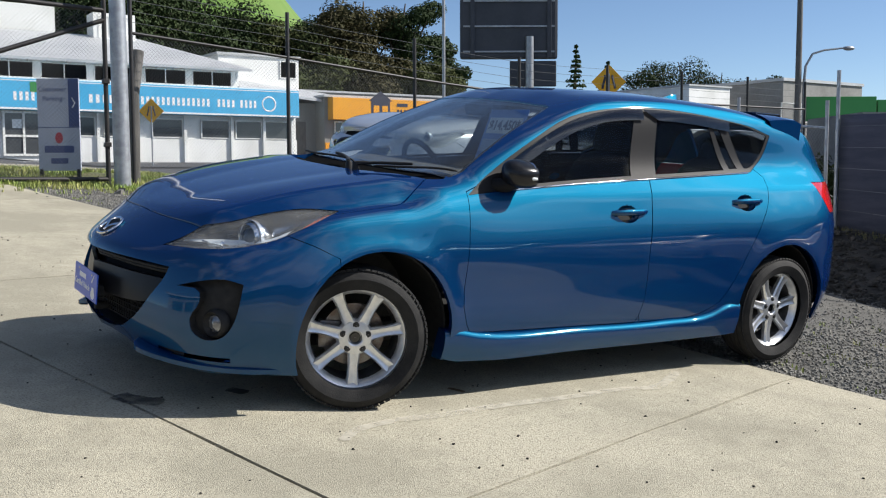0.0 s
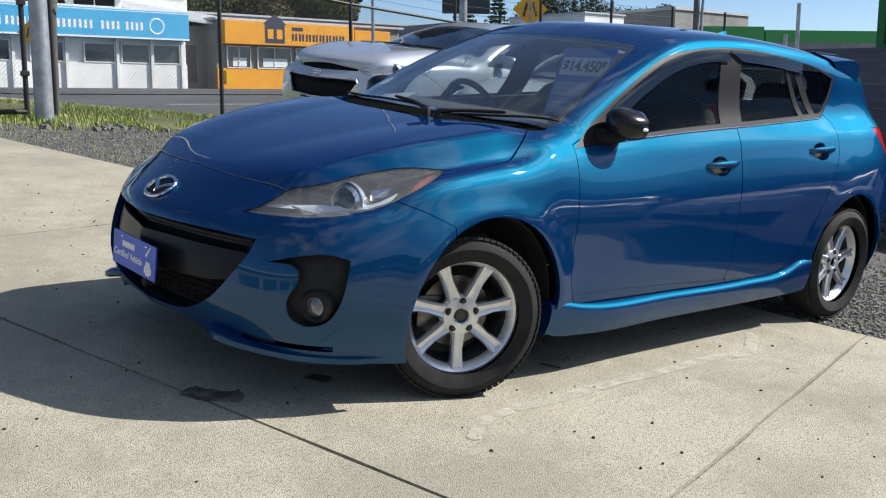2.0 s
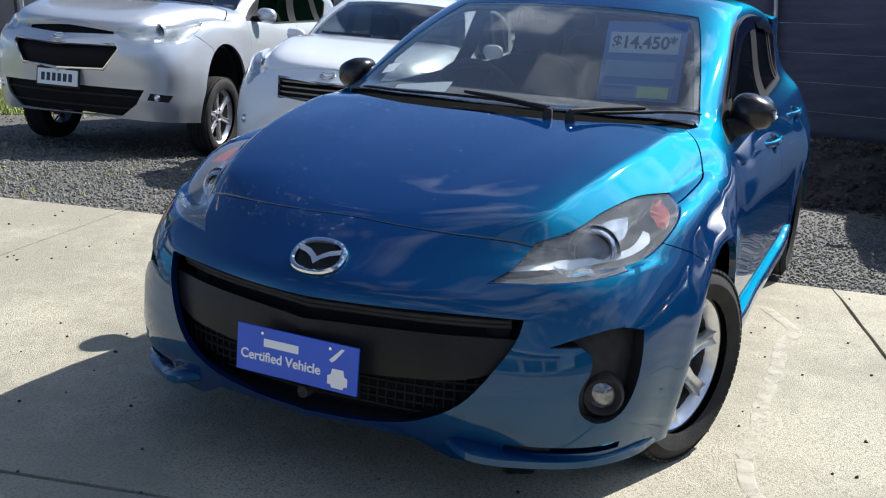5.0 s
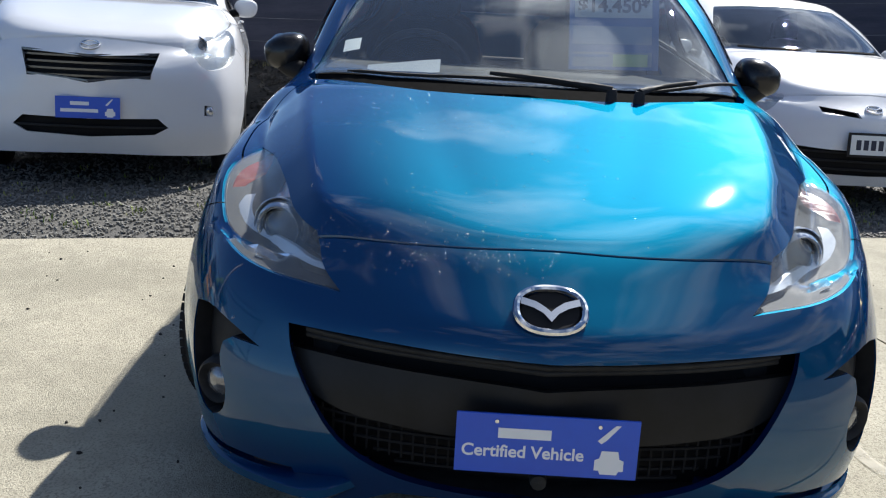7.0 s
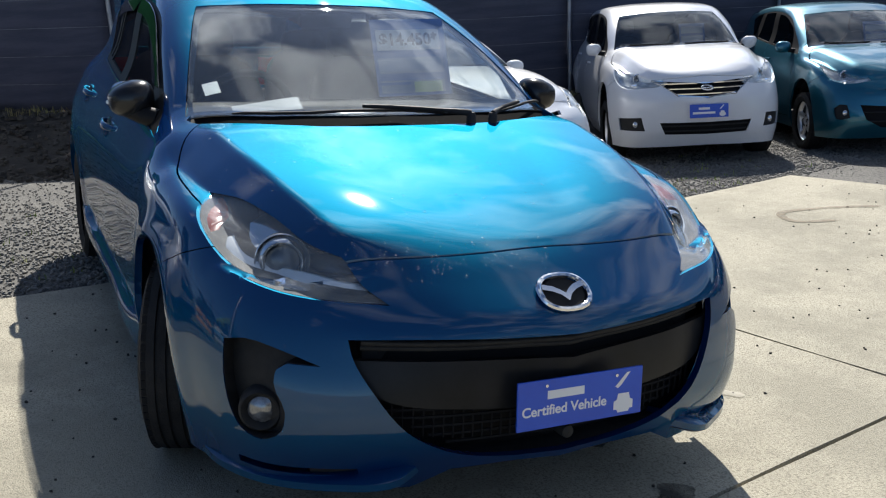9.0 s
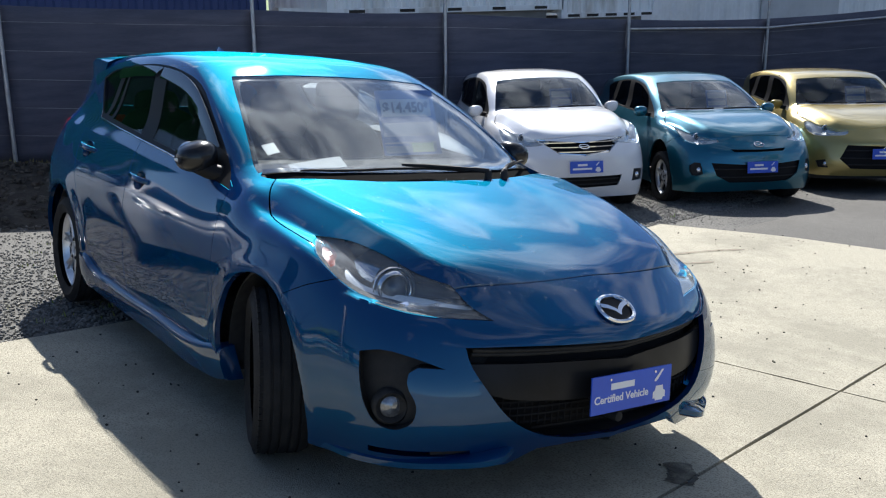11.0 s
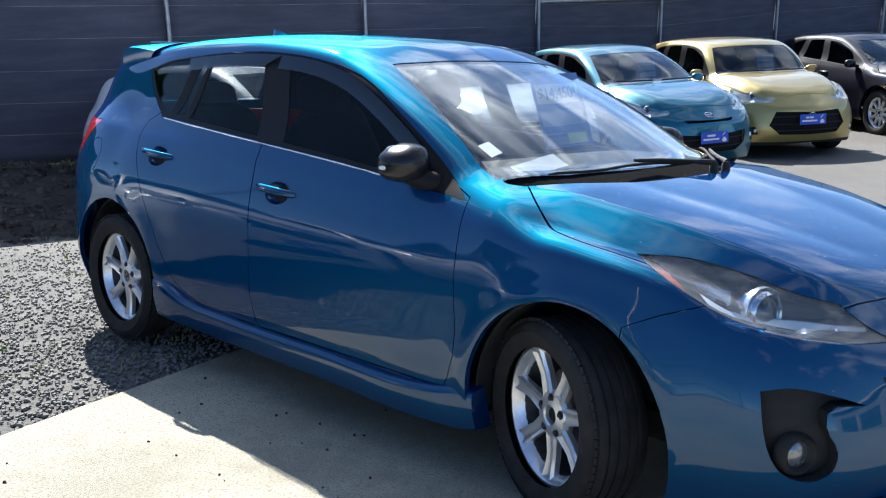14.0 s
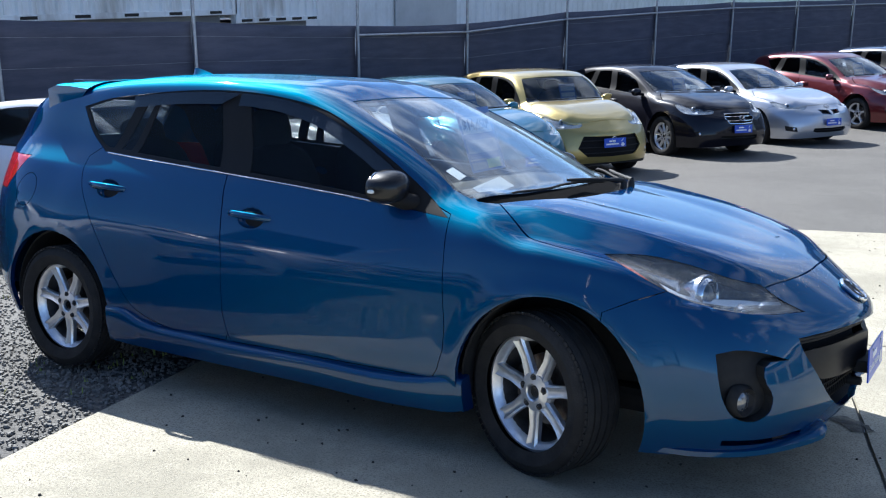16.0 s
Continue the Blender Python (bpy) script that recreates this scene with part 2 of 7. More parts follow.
def spline(points, steps, creases=()):
    """Points along a smooth curve through the given ones; at a crease (index: weight) it may bend."""
    P = np.array(points, float)
    h = np.maximum(np.linalg.norm(np.diff(P, axis=0), axis=1), 1e-5)[:, None]
    d = np.diff(P, axis=0) / h
    m = np.empty_like(P)
    m[0], m[-1] = d[0], d[-1]
    m[1:-1] = (h[1:] * d[:-1] + h[:-1] * d[1:]) / (h[1:] + h[:-1])
    left, right = m.copy(), m.copy()
    for k, w in dict(creases).items():
        left[k], right[k] = m[k] * (1 - w) + d[k - 1] * w, m[k] * (1 - w) + d[k] * w
    out = []
    for k, n in enumerate(steps):
        s = np.linspace(0, 1, n, endpoint=False)[:, None]
        out.append((2 * s**3 - 3 * s**2 + 1) * P[k] + (s**3 - 2 * s**2 + s) * h[k] * right[k] + (3 * s**2 - 2 * s**3) * P[k + 1] + (s**3 - s**2) * h[k] * left[k + 1])
    return np.concatenate(out + [P[-1:]])


def loft(lines, u_steps, v_steps, arches=()):
    """The grid [u][v] of points of half a body."""
    rows = []
    for k, line in enumerate(lines):
        rows.append(spline(line, u_steps, {5: .85, 7: .25} if k >= 6 else {}))
    grid = []
    cowl = sum(u_steps[:5])
    for i in range(len(rows[0])):
        w = min(1, max(0, (i - cowl + u_steps[4] * .3) / (u_steps[4] * .9)))
        grid.append(spline([r[i] for r in rows], v_steps, {4: .75 * w, 6: .25 * w}))
    G = np.array(grid)
    for cx, cz, r, lift in arches:
        q = np.hypot(G[..., 0] - cx, G[..., 2] - cz)
        G[..., 1] += lift * np.exp(-((q - r) / .055) ** 2) * (G[..., 1] > .55)
    G[0, :, 1] = G[-1, :, 1] = 0
    G[:, -1, 1] = 0
    return G



def outline(points, corners=(), n=5):
    """A closed outline: smooth through the points, sharp at the corners (indices; the first one always is)."""
    pts = [(a, b) for a, b in points] + [tuple(points[0])]
    return spline(pts, [n] * (len(pts) - 1), {k: 1 for k in corners if 0 < k < len(pts) - 1})[:-1]


def grow(poly, by):
    """An outline moved outwards by so many metres."""
    P = np.array(poly, float)
    area = np.sum(P[:, 0] * np.roll(P[:, 1], -1) - P[:, 1] * np.roll(P[:, 0], -1))
    t = np.roll(P, -1, 0) - np.roll(P, 1, 0)
    t /= np.maximum(np.linalg.norm(t, axis=1), 1e-9)[:, None]
    return P + np.stack([t[:, 1], -t[:, 0]], 1) * (by if area > 0 else -by)


def prism(poly, ex, ey, axis, d0, d1):
    """A mesh: the outline, laid out along ex and ey, drawn out along the axis from d0 to d1."""
    ex, ey, axis = Vector(ex), Vector(ey), Vector(axis)
    bm = bmesh.new()
    low = [bm.verts.new(ex * s + ey * t + axis * d0) for s, t in poly]
    high = [bm.verts.new(ex * s + ey * t + axis * d1) for s, t in poly]
    bm.faces.new(low)
    bm.faces.new(high)
    for k in range(len(low)):
        bm.faces.new((low[k - 1], low[k], high[k], high[k - 1]))
    bmesh.ops.recalc_face_normals(bm, faces=bm.faces)
    bmesh.ops.triangulate(bm, faces=bm.faces)
    return mesh_of("cutter", bm)


def mesh_of(name, bm):
    me = bpy.data.meshes.new(name)
    bm.to_mesh(me)
    bm.free()
    return me


def side_prism(poly, sgn, d0=.40, d1=1.3):
    return prism(poly, (1, 0, 0), (0, 0, 1), (0, sgn, 0), d0, d1)


def corner_prism(poly, sgn, ax, ay, d0, d1):
    """A prism that looks at a front corner of a car along (ax, ay)."""
    return prism(poly, (-ay, ax * sgn, 0), (0, 0, 1), (ax, ay * sgn, 0), d0, d1)


def front_prism(poly, d0=1.6, d1=2.6):
    return prism(poly, (0, 1, 0), (0, 0, 1), (1, 0, 0), d0, d1)


def top_prism(poly, d0=.6, d1=2.0):
    return prism(poly, (1, 0, 0), (0, 1, 0), (0, 0, 1), d0, d1)


def both(half):
    """A symmetric outline from its half with y >= 0, given as (along, y) from one end of the middle line to the other."""
    h = list(map(tuple, half))
    return np.array(h + [(a, -b) for a, b in reversed(h) if abs(b) > 1e-6])


def cut(me, other, op="DIFFERENCE"):
    """The mesh, cut by another one."""
    a, b = new("a", me), new("b", other)
    mod = a.modifiers.new("cut", "BOOLEAN")
    mod.operation, mod.solver, mod.object = op, "MANIFOLD", b
    out = bpy.data.meshes.new_from_object(a.evaluated_get(bpy.context.evaluated_depsgraph_get()))
    for o in (a, b):
        bpy.data.objects.remove(o)
    return out


CREST = .024


def fair(bm):
    """Bonnet and nose become fair surfaces: smooth polynomials through the lofted points, faded in at their borders."""
    step = lambda a, b, t: (lambda q: q * q * (3 - 2 * q))(min(1.0, max(0.0, (t - a) / (b - a))))
    even = lambda p, q: np.array([p**i * q**j for i in range(5) for j in (0, 2, 4)])
    top = [v for v in bm.verts if 1.15 < v.co.x < 2.075 and abs(v.co.y) < .60 and v.co.z > .74 and v.normal.z > .5]
    use = [v for v in top if not (v.co.x > 1.86 and abs(v.co.y) < .2)]
    k, *_ = np.linalg.lstsq(np.array([even(v.co.x - 1.6, v.co.y) for v in use]), np.array([v.co.z for v in use]), rcond=None)
    for v in top:
        w = step(1.18, 1.40, v.co.x) * step(.59, .45, abs(v.co.y))
        v.co.z += w * (even(v.co.x - 1.6, v.co.y) @ k - v.co.z)
    bm.normal_update()
    front = [v for v in bm.verts if v.co.x > 1.8 and abs(v.co.y) < .62 and .52 < v.co.z < .80 and v.normal.x > .3]
    k, *_ = np.linalg.lstsq(np.array([even(v.co.z - .66, v.co.y) for v in front]), np.array([v.co.x for v in front]), rcond=None)
    for v in front:
        w = step(.53, .60, v.co.z) * step(.80, .765, v.co.z) * step(.61, .48, abs(v.co.y))
        v.co.x += w * (even(v.co.z - .66, v.co.y) @ k - v.co.x)
    # the creases of the bonnet: outside them it falls to the shut line, before the wing rises again
    for v in bm.verts:
        x, y = v.co.x, abs(v.co.y)
        if .95 < x < 2.02 and .16 < y < .92 and v.co.z > .7 and v.normal.z > .2:
            d = y - float(np.interp(x, (.99, 1.38, 1.67, 1.857, 1.99), (.672, .626, .571, .521, .469)))
            v.co.z += CREST * float(np.interp(d, (-.34, 0, .115, .26), (0, 1, -2.1, 0))) * step(.97, 1.2, x) * step(2.02, 1.92, x)
    # the rounded front edge between the two
    near = [(v, step(1.86, 1.97, v.co.x) * step(.62, .70, v.co.z) * step(.56, .40, abs(v.co.y))) for v in bm.verts if v.co.x > 1.86 and v.co.z > .62 and abs(v.co.y) < .56]
    for _ in range(40):
        aim = [sum((e.other_vert(v).co for e in v.link_edges), Vector()) / len(v.link_edges) for v, _ in near]
        for (v, w), q in zip(near, aim):
            v.co += (q - v.co) * w * .6


class Skin:
    """The closed outer surface of a car, with its normals, from which shells of any thickness are taken."""

    def __init__(self, G):
        n, m = G.shape[:2]
        bm = bmesh.new()
        left = [[bm.verts.new(G[i, j]) for j in range(m)] for i in range(n)]
        right = [[left[i][j] if G[i, j, 1] == 0 else bm.verts.new(G[i, j] * (1, -1, 1)) for j in range(m)] for i in range(n)]
        for i in range(n - 1):
            for j in range(m - 1):
                for g, turn in ((left, 1), (right, -1)):
                    f = [g[i][j], g[i + 1][j], g[i + 1][j + 1], g[i][j + 1]][::turn]
                    bm.faces.new(f)
        bm.normal_update()
        fair(bm)
        bm.normal_update()
        bm.verts.index_update()
        self.co = np.array([v.co for v in bm.verts])
        self.no = np.array([v.normal for v in bm.verts])
        self.faces = [[v.index for v in f.verts] for f in bm.faces]
        self.rim = [(e.verts[0].index, e.verts[1].index) if e.link_loops[0].vert == e.verts[0] else (e.verts[1].index, e.verts[0].index) for e in bm.edges if e.is_boundary]
        self.tree = BVHTree.FromBMesh(bm)
        bm.free()

    def shell(self, out, inn):
        k = len(self.co)
        verts = np.concatenate([self.co - self.no * out, self.co - self.no * inn])
        faces = self.faces + [[v + k for v in reversed(f)] for f in self.faces] + [(b, a, a + k, b + k) for a, b in self.rim]
        me = bpy.data.meshes.new("shell")
        me.from_pydata(verts.tolist(), [], faces)
        me.update()
        return me

    def meet(self, origin, way):
        """Where a ray meets the surface, and the normal there."""
        place, normal, _, _ = self.tree.ray_cast(Vector(origin), Vector(way))
        return place, normal

    def polish(self, me, warp=None):
        """Give the outer faces of a cut piece the smooth normals of the whole surface, all others their own."""
        cache, normals = {}, []
        for p in me.polygons:
            p.use_smooth = True
        co = [v.co for v in me.vertices]
        for p in me.polygons:
            for li in p.loop_indices:
                vi = me.loops[li].vertex_index
                if vi not in cache:
                    place, _, fi, dist = self.tree.find_nearest(co[vi])
                    f = self.faces[fi]
                    w = poly_3d_calc([Vector(self.co[q]) for q in f], place)
                    q = Vector(sum(self.no[a] * b for a, b in zip(f, w)))
                    cache[vi] = (q.normalized(), dist)
                q, dist = cache[vi]
                normals.append(q if q.dot(p.normal) > .8 else -q if q.dot(p.normal) < -.8 else p.normal)
        me.normals_split_custom_set([tuple(q) for q in normals])
        return me


def part(name, data, material, parent, label=""):
    """One mesh object, from a mesh or a bmesh, under a thing or a part of it."""
    me = mesh_of(name, data) if isinstance(data, bmesh.types.BMesh) else data
    me.name = name
    if material:
        me.materials.clear()
        me.materials.append(material)
    ob = new(name, me)
    ob.parent = parent
    return tagged(ob, label)


def smooth(me, degrees=35):
    for p in me.polygons:
        p.use_smooth = True
    me.set_sharp_from_angle(angle=radians(degrees))
    return me


def warped(me, warp):
    if warp:
        n = len(me.vertices)
        a = np.empty(n * 3)
        me.vertices.foreach_get("co", a)
        me.vertices.foreach_set("co", np.array([warp(*p) for p in a.reshape(-1, 3)]).ravel())
        me.update()
    return me


def bm_box(bm, x0, x1, y0, y1, z0, z1, bevel=0.0, m=None):
    made = bmesh.ops.create_cube(bm, size=1)["verts"]
    for v in made:
        v.co = Vector((x0 + (v.co.x + .5) * (x1 - x0), y0 + (v.co.y + .5) * (y1 - y0), z0 + (v.co.z + .5) * (z1 - z0)))
    if bevel:
        edges = list({e for v in made for e in v.link_edges})
        made = bmesh.ops.bevel(bm, geom=edges, offset=bevel, segments=2, affect="EDGES", profile=.6)["verts"]
    if m is not None:
        bmesh.ops.transform(bm, matrix=m, verts=list({v for v in made}))
    return made


def bm_lathe(bm, profile, n=48, axis="y", m=None, closed=False):
    """A turned body: profile points are (radius, along the axis)."""
    rings = []
    for k in range(n):
        a = 2 * math.pi * k / n
        c, s = math.cos(a), math.sin(a)
        ring = []
        for r, h in profile:
            p = Vector((r * c, h, r * s)) if axis == "y" else Vector((r * c, r * s, h)) if axis == "z" else Vector((h, r * c, r * s))
            ring.append(bm.verts.new(m @ p if m else p))
        rings.append(ring)
    L = len(profile)
    made = []
    for k in range(n):
        a, b = rings[k], rings[(k + 1) % n]
        for j in range(L if closed else L - 1):
            j2 = (j + 1) % L
            made.append(bm.faces.new((a[j], a[j2], b[j2], b[j])))
    bmesh.ops.recalc_face_normals(bm, faces=made)
    return rings


def bm_tube(bm, path, r, n=8, caps=True):
    """A round bar along a path; r may be one radius or one for each point."""
    P = [Vector(p) for p in path]
    R = r if isinstance(r, (list, tuple)) else [r] * len(P)
    rings, side = [], None
    for k, p in enumerate(P):
        t = (P[min(k + 1, len(P) - 1)] - P[max(k - 1, 0)]).normalized()
        if side is None:
            side = t.orthogonal().normalized()
        side = (side - t * side.dot(t)).normalized()
        up = t.cross(side)
        rings.append([bm.verts.new(p + (side * math.cos(2 * math.pi * q / n) + up * math.sin(2 * math.pi * q / n)) * R[k]) for q in range(n)])
    for a, b in zip(rings, rings[1:]):
        for q in range(n):
            bm.faces.new((a[q], a[(q + 1) % n], b[(q + 1) % n], b[q]))
    if caps:
        bm.faces.new(rings[0][::-1])
        bm.faces.new(rings[-1])
    return rings


def bm_ball(bm, centre, size, n=12, power=1.0):
    """A rounded lump; power below 1 makes it boxier."""
    made = bmesh.ops.create_uvsphere(bm, u_segments=n * 2, v_segments=n, radius=1)["verts"]
    for v in made:
        q = Vector([math.copysign(abs(c) ** power, c) for c in v.co])
        v.co = Vector([centre[k] + q[k] * size[k] for k in range(3)])
    return made

# ---- the blue hatchback ----
W_FRONT = (1.322, .314)
W_REAR = (-1.325, .316)
DLO = outline([(.86, .915), (.40, .965), (-.30, 1.02), (-1.13, 1.075), (-1.27, 1.16), (-1.37, 1.285), (-1.18, 1.328), (-1.0, 1.348), (-.70, 1.372), (-.40, 1.378), (-.12, 1.358), (.18, 1.298), (.48, 1.15)], (3, 5), 4)
GLASS_FRONT = outline([(.55, .965), (.30, .99), (-.17, 1.028), (-.25, 1.342), (-.12, 1.335), (.17, 1.268), (.42, 1.155)], (2, 3), 4)
GLASS_REAR = outline([(-.35, 1.04), (-.90, 1.078), (-.80, 1.345), (-.60, 1.362), (-.42, 1.362)], (1, 2, 4), 4)
GLASS_QUARTER = outline([(-.95, 1.085), (-1.02, 1.09), (-.88, 1.338), (-.83, 1.342)], (1, 2, 3), 2)
GLASS_TAIL = outline([(-1.08, 1.093), (-1.12, 1.095), (-1.25, 1.17), (-1.34, 1.28), (-1.15, 1.325), (-.95, 1.348)], (3, 5), 4)
DOOR_FRONT = outline([(.862, .93), (.885, .68), (.868, .35), (.84, .305), (-.19, .295), (-.208, .33), (-.235, .70), (-.295, 1.05), (-.10, 1.09), (.5, 1.05)], (3, 4, 7), 4)
DOOR_REAR = outline([(-.297, 1.05), (-.237, .70), (-.210, .33), (-.226, .295), (-.66, .32), (-.80, .38), (-.90, .50), (-.99, .66), (-1.08, .80), (-1.19, .95), (-1.22, 1.05), (-1.15, 1.1), (-.7, 1.1)], (3, 10), 4)
HEADLAMP = outline([(-.735, .832), (-.88, .832), (-1.032, .803), (-1.164, .763), (-1.267, .742), (-1.335, .694), (-1.425, .650), (-1.286, .657), (-1.13, .672), (-.992, .70), (-.841, .77)], (4, 6), 4)
GRILLE = both(spline([(.258, 0), (.266, .17), (.302, .32), (.36, .42), (.455, .492), (.54, .533), (.578, .538), (.582, .43), (.584, .30), (.583, .15), (.582, 0)], [4] * 10, {6: 1}))[:, ::-1]
FOG_POCKET = outline([(-.935, .515), (-.84, .543), (-.73, .559), (-.662, .545), (-.668, .46), (-.69, .378), (-.722, .334), (-.79, .318), (-.845, .35), (-.855, .40), (-.822, .468), (-.826, .50)], (0, 3), 3)
BONNET = both(spline([(2.062, 0), (2.060, .15), (2.035, .32), (1.968, .515), (1.89, .578), (1.77, .645), (1.64, .722), (1.54, .762), (1.40, .778), (1.22, .772), (1.09, .722), (1.0, .655), (1.12, .47), (1.178, .24), (1.188, 0)], [4] * 14, {3: .8, 11: 1}))
SCREEN = both(spline([(1.035, 0), (1.025, .2), (.985, .45), (.90, .685), (.70, .640), (.50, .590), (.30, .538), (.205, .508), (.242, .3), (.265, 0)], [5] * 9, {3: .8, 7: .9}))
COWL = both(spline([(1.196, 0), (1.186, .24), (1.128, .475), (1.002, .665), (.93, .688), (.89, .655), (.965, .44), (1.005, .2), (1.015, 0)], [5] * 8, {3: .6, 4: .6, 5: .8}))
SCREEN_CLEAR = both(spline([(.985, 0), (.975, .2), (.935, .42), (.865, .652), (.69, .615), (.50, .565), (.31, .513), (.245, .485), (.275, .3), (.295, 0)], [5] * 9, {3: .6, 7: .7}))
REAR_GLASS = both([(1.10, 0), (1.10, .46), (1.29, .44), (1.31, 0)])[:, ::-1]
TAIL_LAMP = outline([(-1.645, 1.035), (-1.77, .865), (-2.3, .86), (-2.3, 1.045)], (1, 2, 3), 3)
BUMPER = [(1.735, .76), (1.735, .742), (1.62, .70), (1.525, .655), (1.5, .1), (2.6, .1), (2.6, .90), (1.90, .90), (1.90, .76)]


def wheel_hole(c, r, sgn, depth=.52):
    poly = [(c[0] + r * math.cos(a), c[1] + r * math.sin(a)) for a in np.linspace(0, 2 * math.pi, 48, endpoint=False)]
    return side_prism(poly, sgn, depth, 1.2)


def wheel(parent, at, sgn, steer=0.0, radius=.316, rim_r=.222, spokes=7, width=.205, twin=False):
    """A wheel on its hub: barrel, tyre, spoked rim, disc, nuts."""
    hub = bmesh.new()
    r0 = rim_r
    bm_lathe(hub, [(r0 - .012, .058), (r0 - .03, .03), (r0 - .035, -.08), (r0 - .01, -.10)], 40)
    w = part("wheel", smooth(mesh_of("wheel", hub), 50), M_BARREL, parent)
    q = Matrix.Rotation(radians(steer), 3, "Z") @ Vector((0, (at[1] - .60) * sgn, 0))
    w.matrix_local = pose(at[0] + q.x, .60 * sgn + q.y, at[2], 0, 0, steer + (0 if sgn > 0 else 180))
    h = width / 2
    bm = bmesh.new()
    prof = [(r0 - .004, h - .012), (r0 + .012, h - .004), ((r0 + radius) / 2, h + .006), (radius - .022, h - .004), (radius - .008, h - .016), (radius - .003, h - .03)]
    for g in (.05, .018, -.018, -.05):
        prof += [(radius, g + .009), (radius, g + .005), (radius - .007, g + .0035), (radius - .007, g - .0035), (radius, g - .005), (radius, g - .009)]
    prof += [(radius - .003, -h + .03), (radius - .012, -h + .012), ((r0 + radius) / 2, -h), (r0, -h + .012)]
    bm_lathe(bm, prof, 64)
    # tread blocks at the shoulder
    for k in range(72):
        a = 2 * math.pi * k / 72
        m = Matrix.Rotation(-a, 4, "Y") @ pose(radius - .0075, h - .022, 0, 0, 0, -22)
        bm_box(bm, -.006, .0025, -.014, .013, -.0105, .0105, m=m)
    part("tyre", smooth(mesh_of("tyre", bm), 40), M_RUBBER, w, "black rubber tyre with grooved tread")
    bm = bmesh.new()
    bm_lathe(bm, [(r0 - .03, .03), (r0 - .022, .052), (r0 - .006, .066), (r0 + .004, .064), (r0 + .004, .05)], 64)
    for k in range(spokes):
        for dz in ((-.016, .016) if twin else (0,)):
            a = 2 * math.pi * (k + .25) / spokes
            m = Matrix.Rotation(-a, 4, "Y")
            L = r0 - .018
            wi, wo = (.013, .010) if twin else (.031, .025)
            # cross-section: flat crown between two chamfers
            rings = []
            for q, (rr, f) in enumerate(((.035, 1.0), (.07, .86), (.13, .74), (L - .03, .86), (L + .004, 1.15))):
                ww = (wi + (wo - wi) * q / 4) * f * 1.05
                top = .060 - .012 * math.sin(math.pi * min(1, (rr - .03) / (L - .03))) if q else .05
                sec = [(-ww, top - .028), (-ww, top - .009), (-ww * .72, top), (-ww * .22, top - .006), (ww * .22, top - .006), (ww * .72, top), (ww, top - .009), (ww, top - .028)]
                rings.append([bm.verts.new(m @ Vector((rr, y, z + dz))) for z, y in sec])
            for A, B in zip(rings, rings[1:]):
                for j in range(8):
                    bm.faces.new((A[j], B[j], B[(j + 1) % 8], A[(j + 1) % 8]))
    bm_lathe(bm, [(.002, .030), (.026, .030), (.029, .052), (.035, .056), (.070, .050), (.079, .036), (.079, .018)], 32)
    bmesh.ops.recalc_face_normals(bm, faces=bm.faces)
    part("rim", smooth(mesh_of("rim", bm), 32), M_ALLOY, w, "silver alloy rim with slim spokes")
    bm = bmesh.new()
    bm_lathe(bm, [(.001, .046), (.019, .046), (.024, .042), (.024, .028)], 24)
    part("centre_cap", smooth(mesh_of("cap", bm)), M_GLOSSBLACK, w, "black hub cap")
    for k in range(5):
        bm = bmesh.new()
        a = 2 * math.pi * k / 5 + .3
        m = Matrix.Translation((.055 * math.cos(a), 0, .055 * math.sin(a)))
        # the nut's flat dark collar puts the shade of its recess into colour
        bm_lathe(bm, [(.001, .060), (.006, .060), (.0085, .057), (.0085, .0535), (.0145, .0535), (.0145, .046)], 10, m=m)
        part("wheel_nut", mesh_of("nut", bm), M_NUT, w)
    bm = bmesh.new()
    bm_lathe(bm, [(.02, -.02), (.135, -.02), (.135, -.044), (.02, -.044)], 32)
    bm_box(bm, .05, .15, -.055, -.008, -.06, .06, .012)
    part("brake_disc", smooth(mesh_of("disc", bm)), M_DISC, w, "grey steel brake disc and caliper")
    return w


def text_mesh(words, size, align="CENTER", bold=0.0):
    cu = bpy.data.curves.new("words", "FONT")
    cu.body, cu.size, cu.align_x, cu.align_y, cu.extrude = words, size, align, "CENTER", .0006
    cu.offset = bold
    ob = new("words", cu)
    me = bpy.data.meshes.new_from_object(ob.evaluated_get(bpy.context.evaluated_depsgraph_get()))
    bpy.data.objects.remove(ob)
    return me


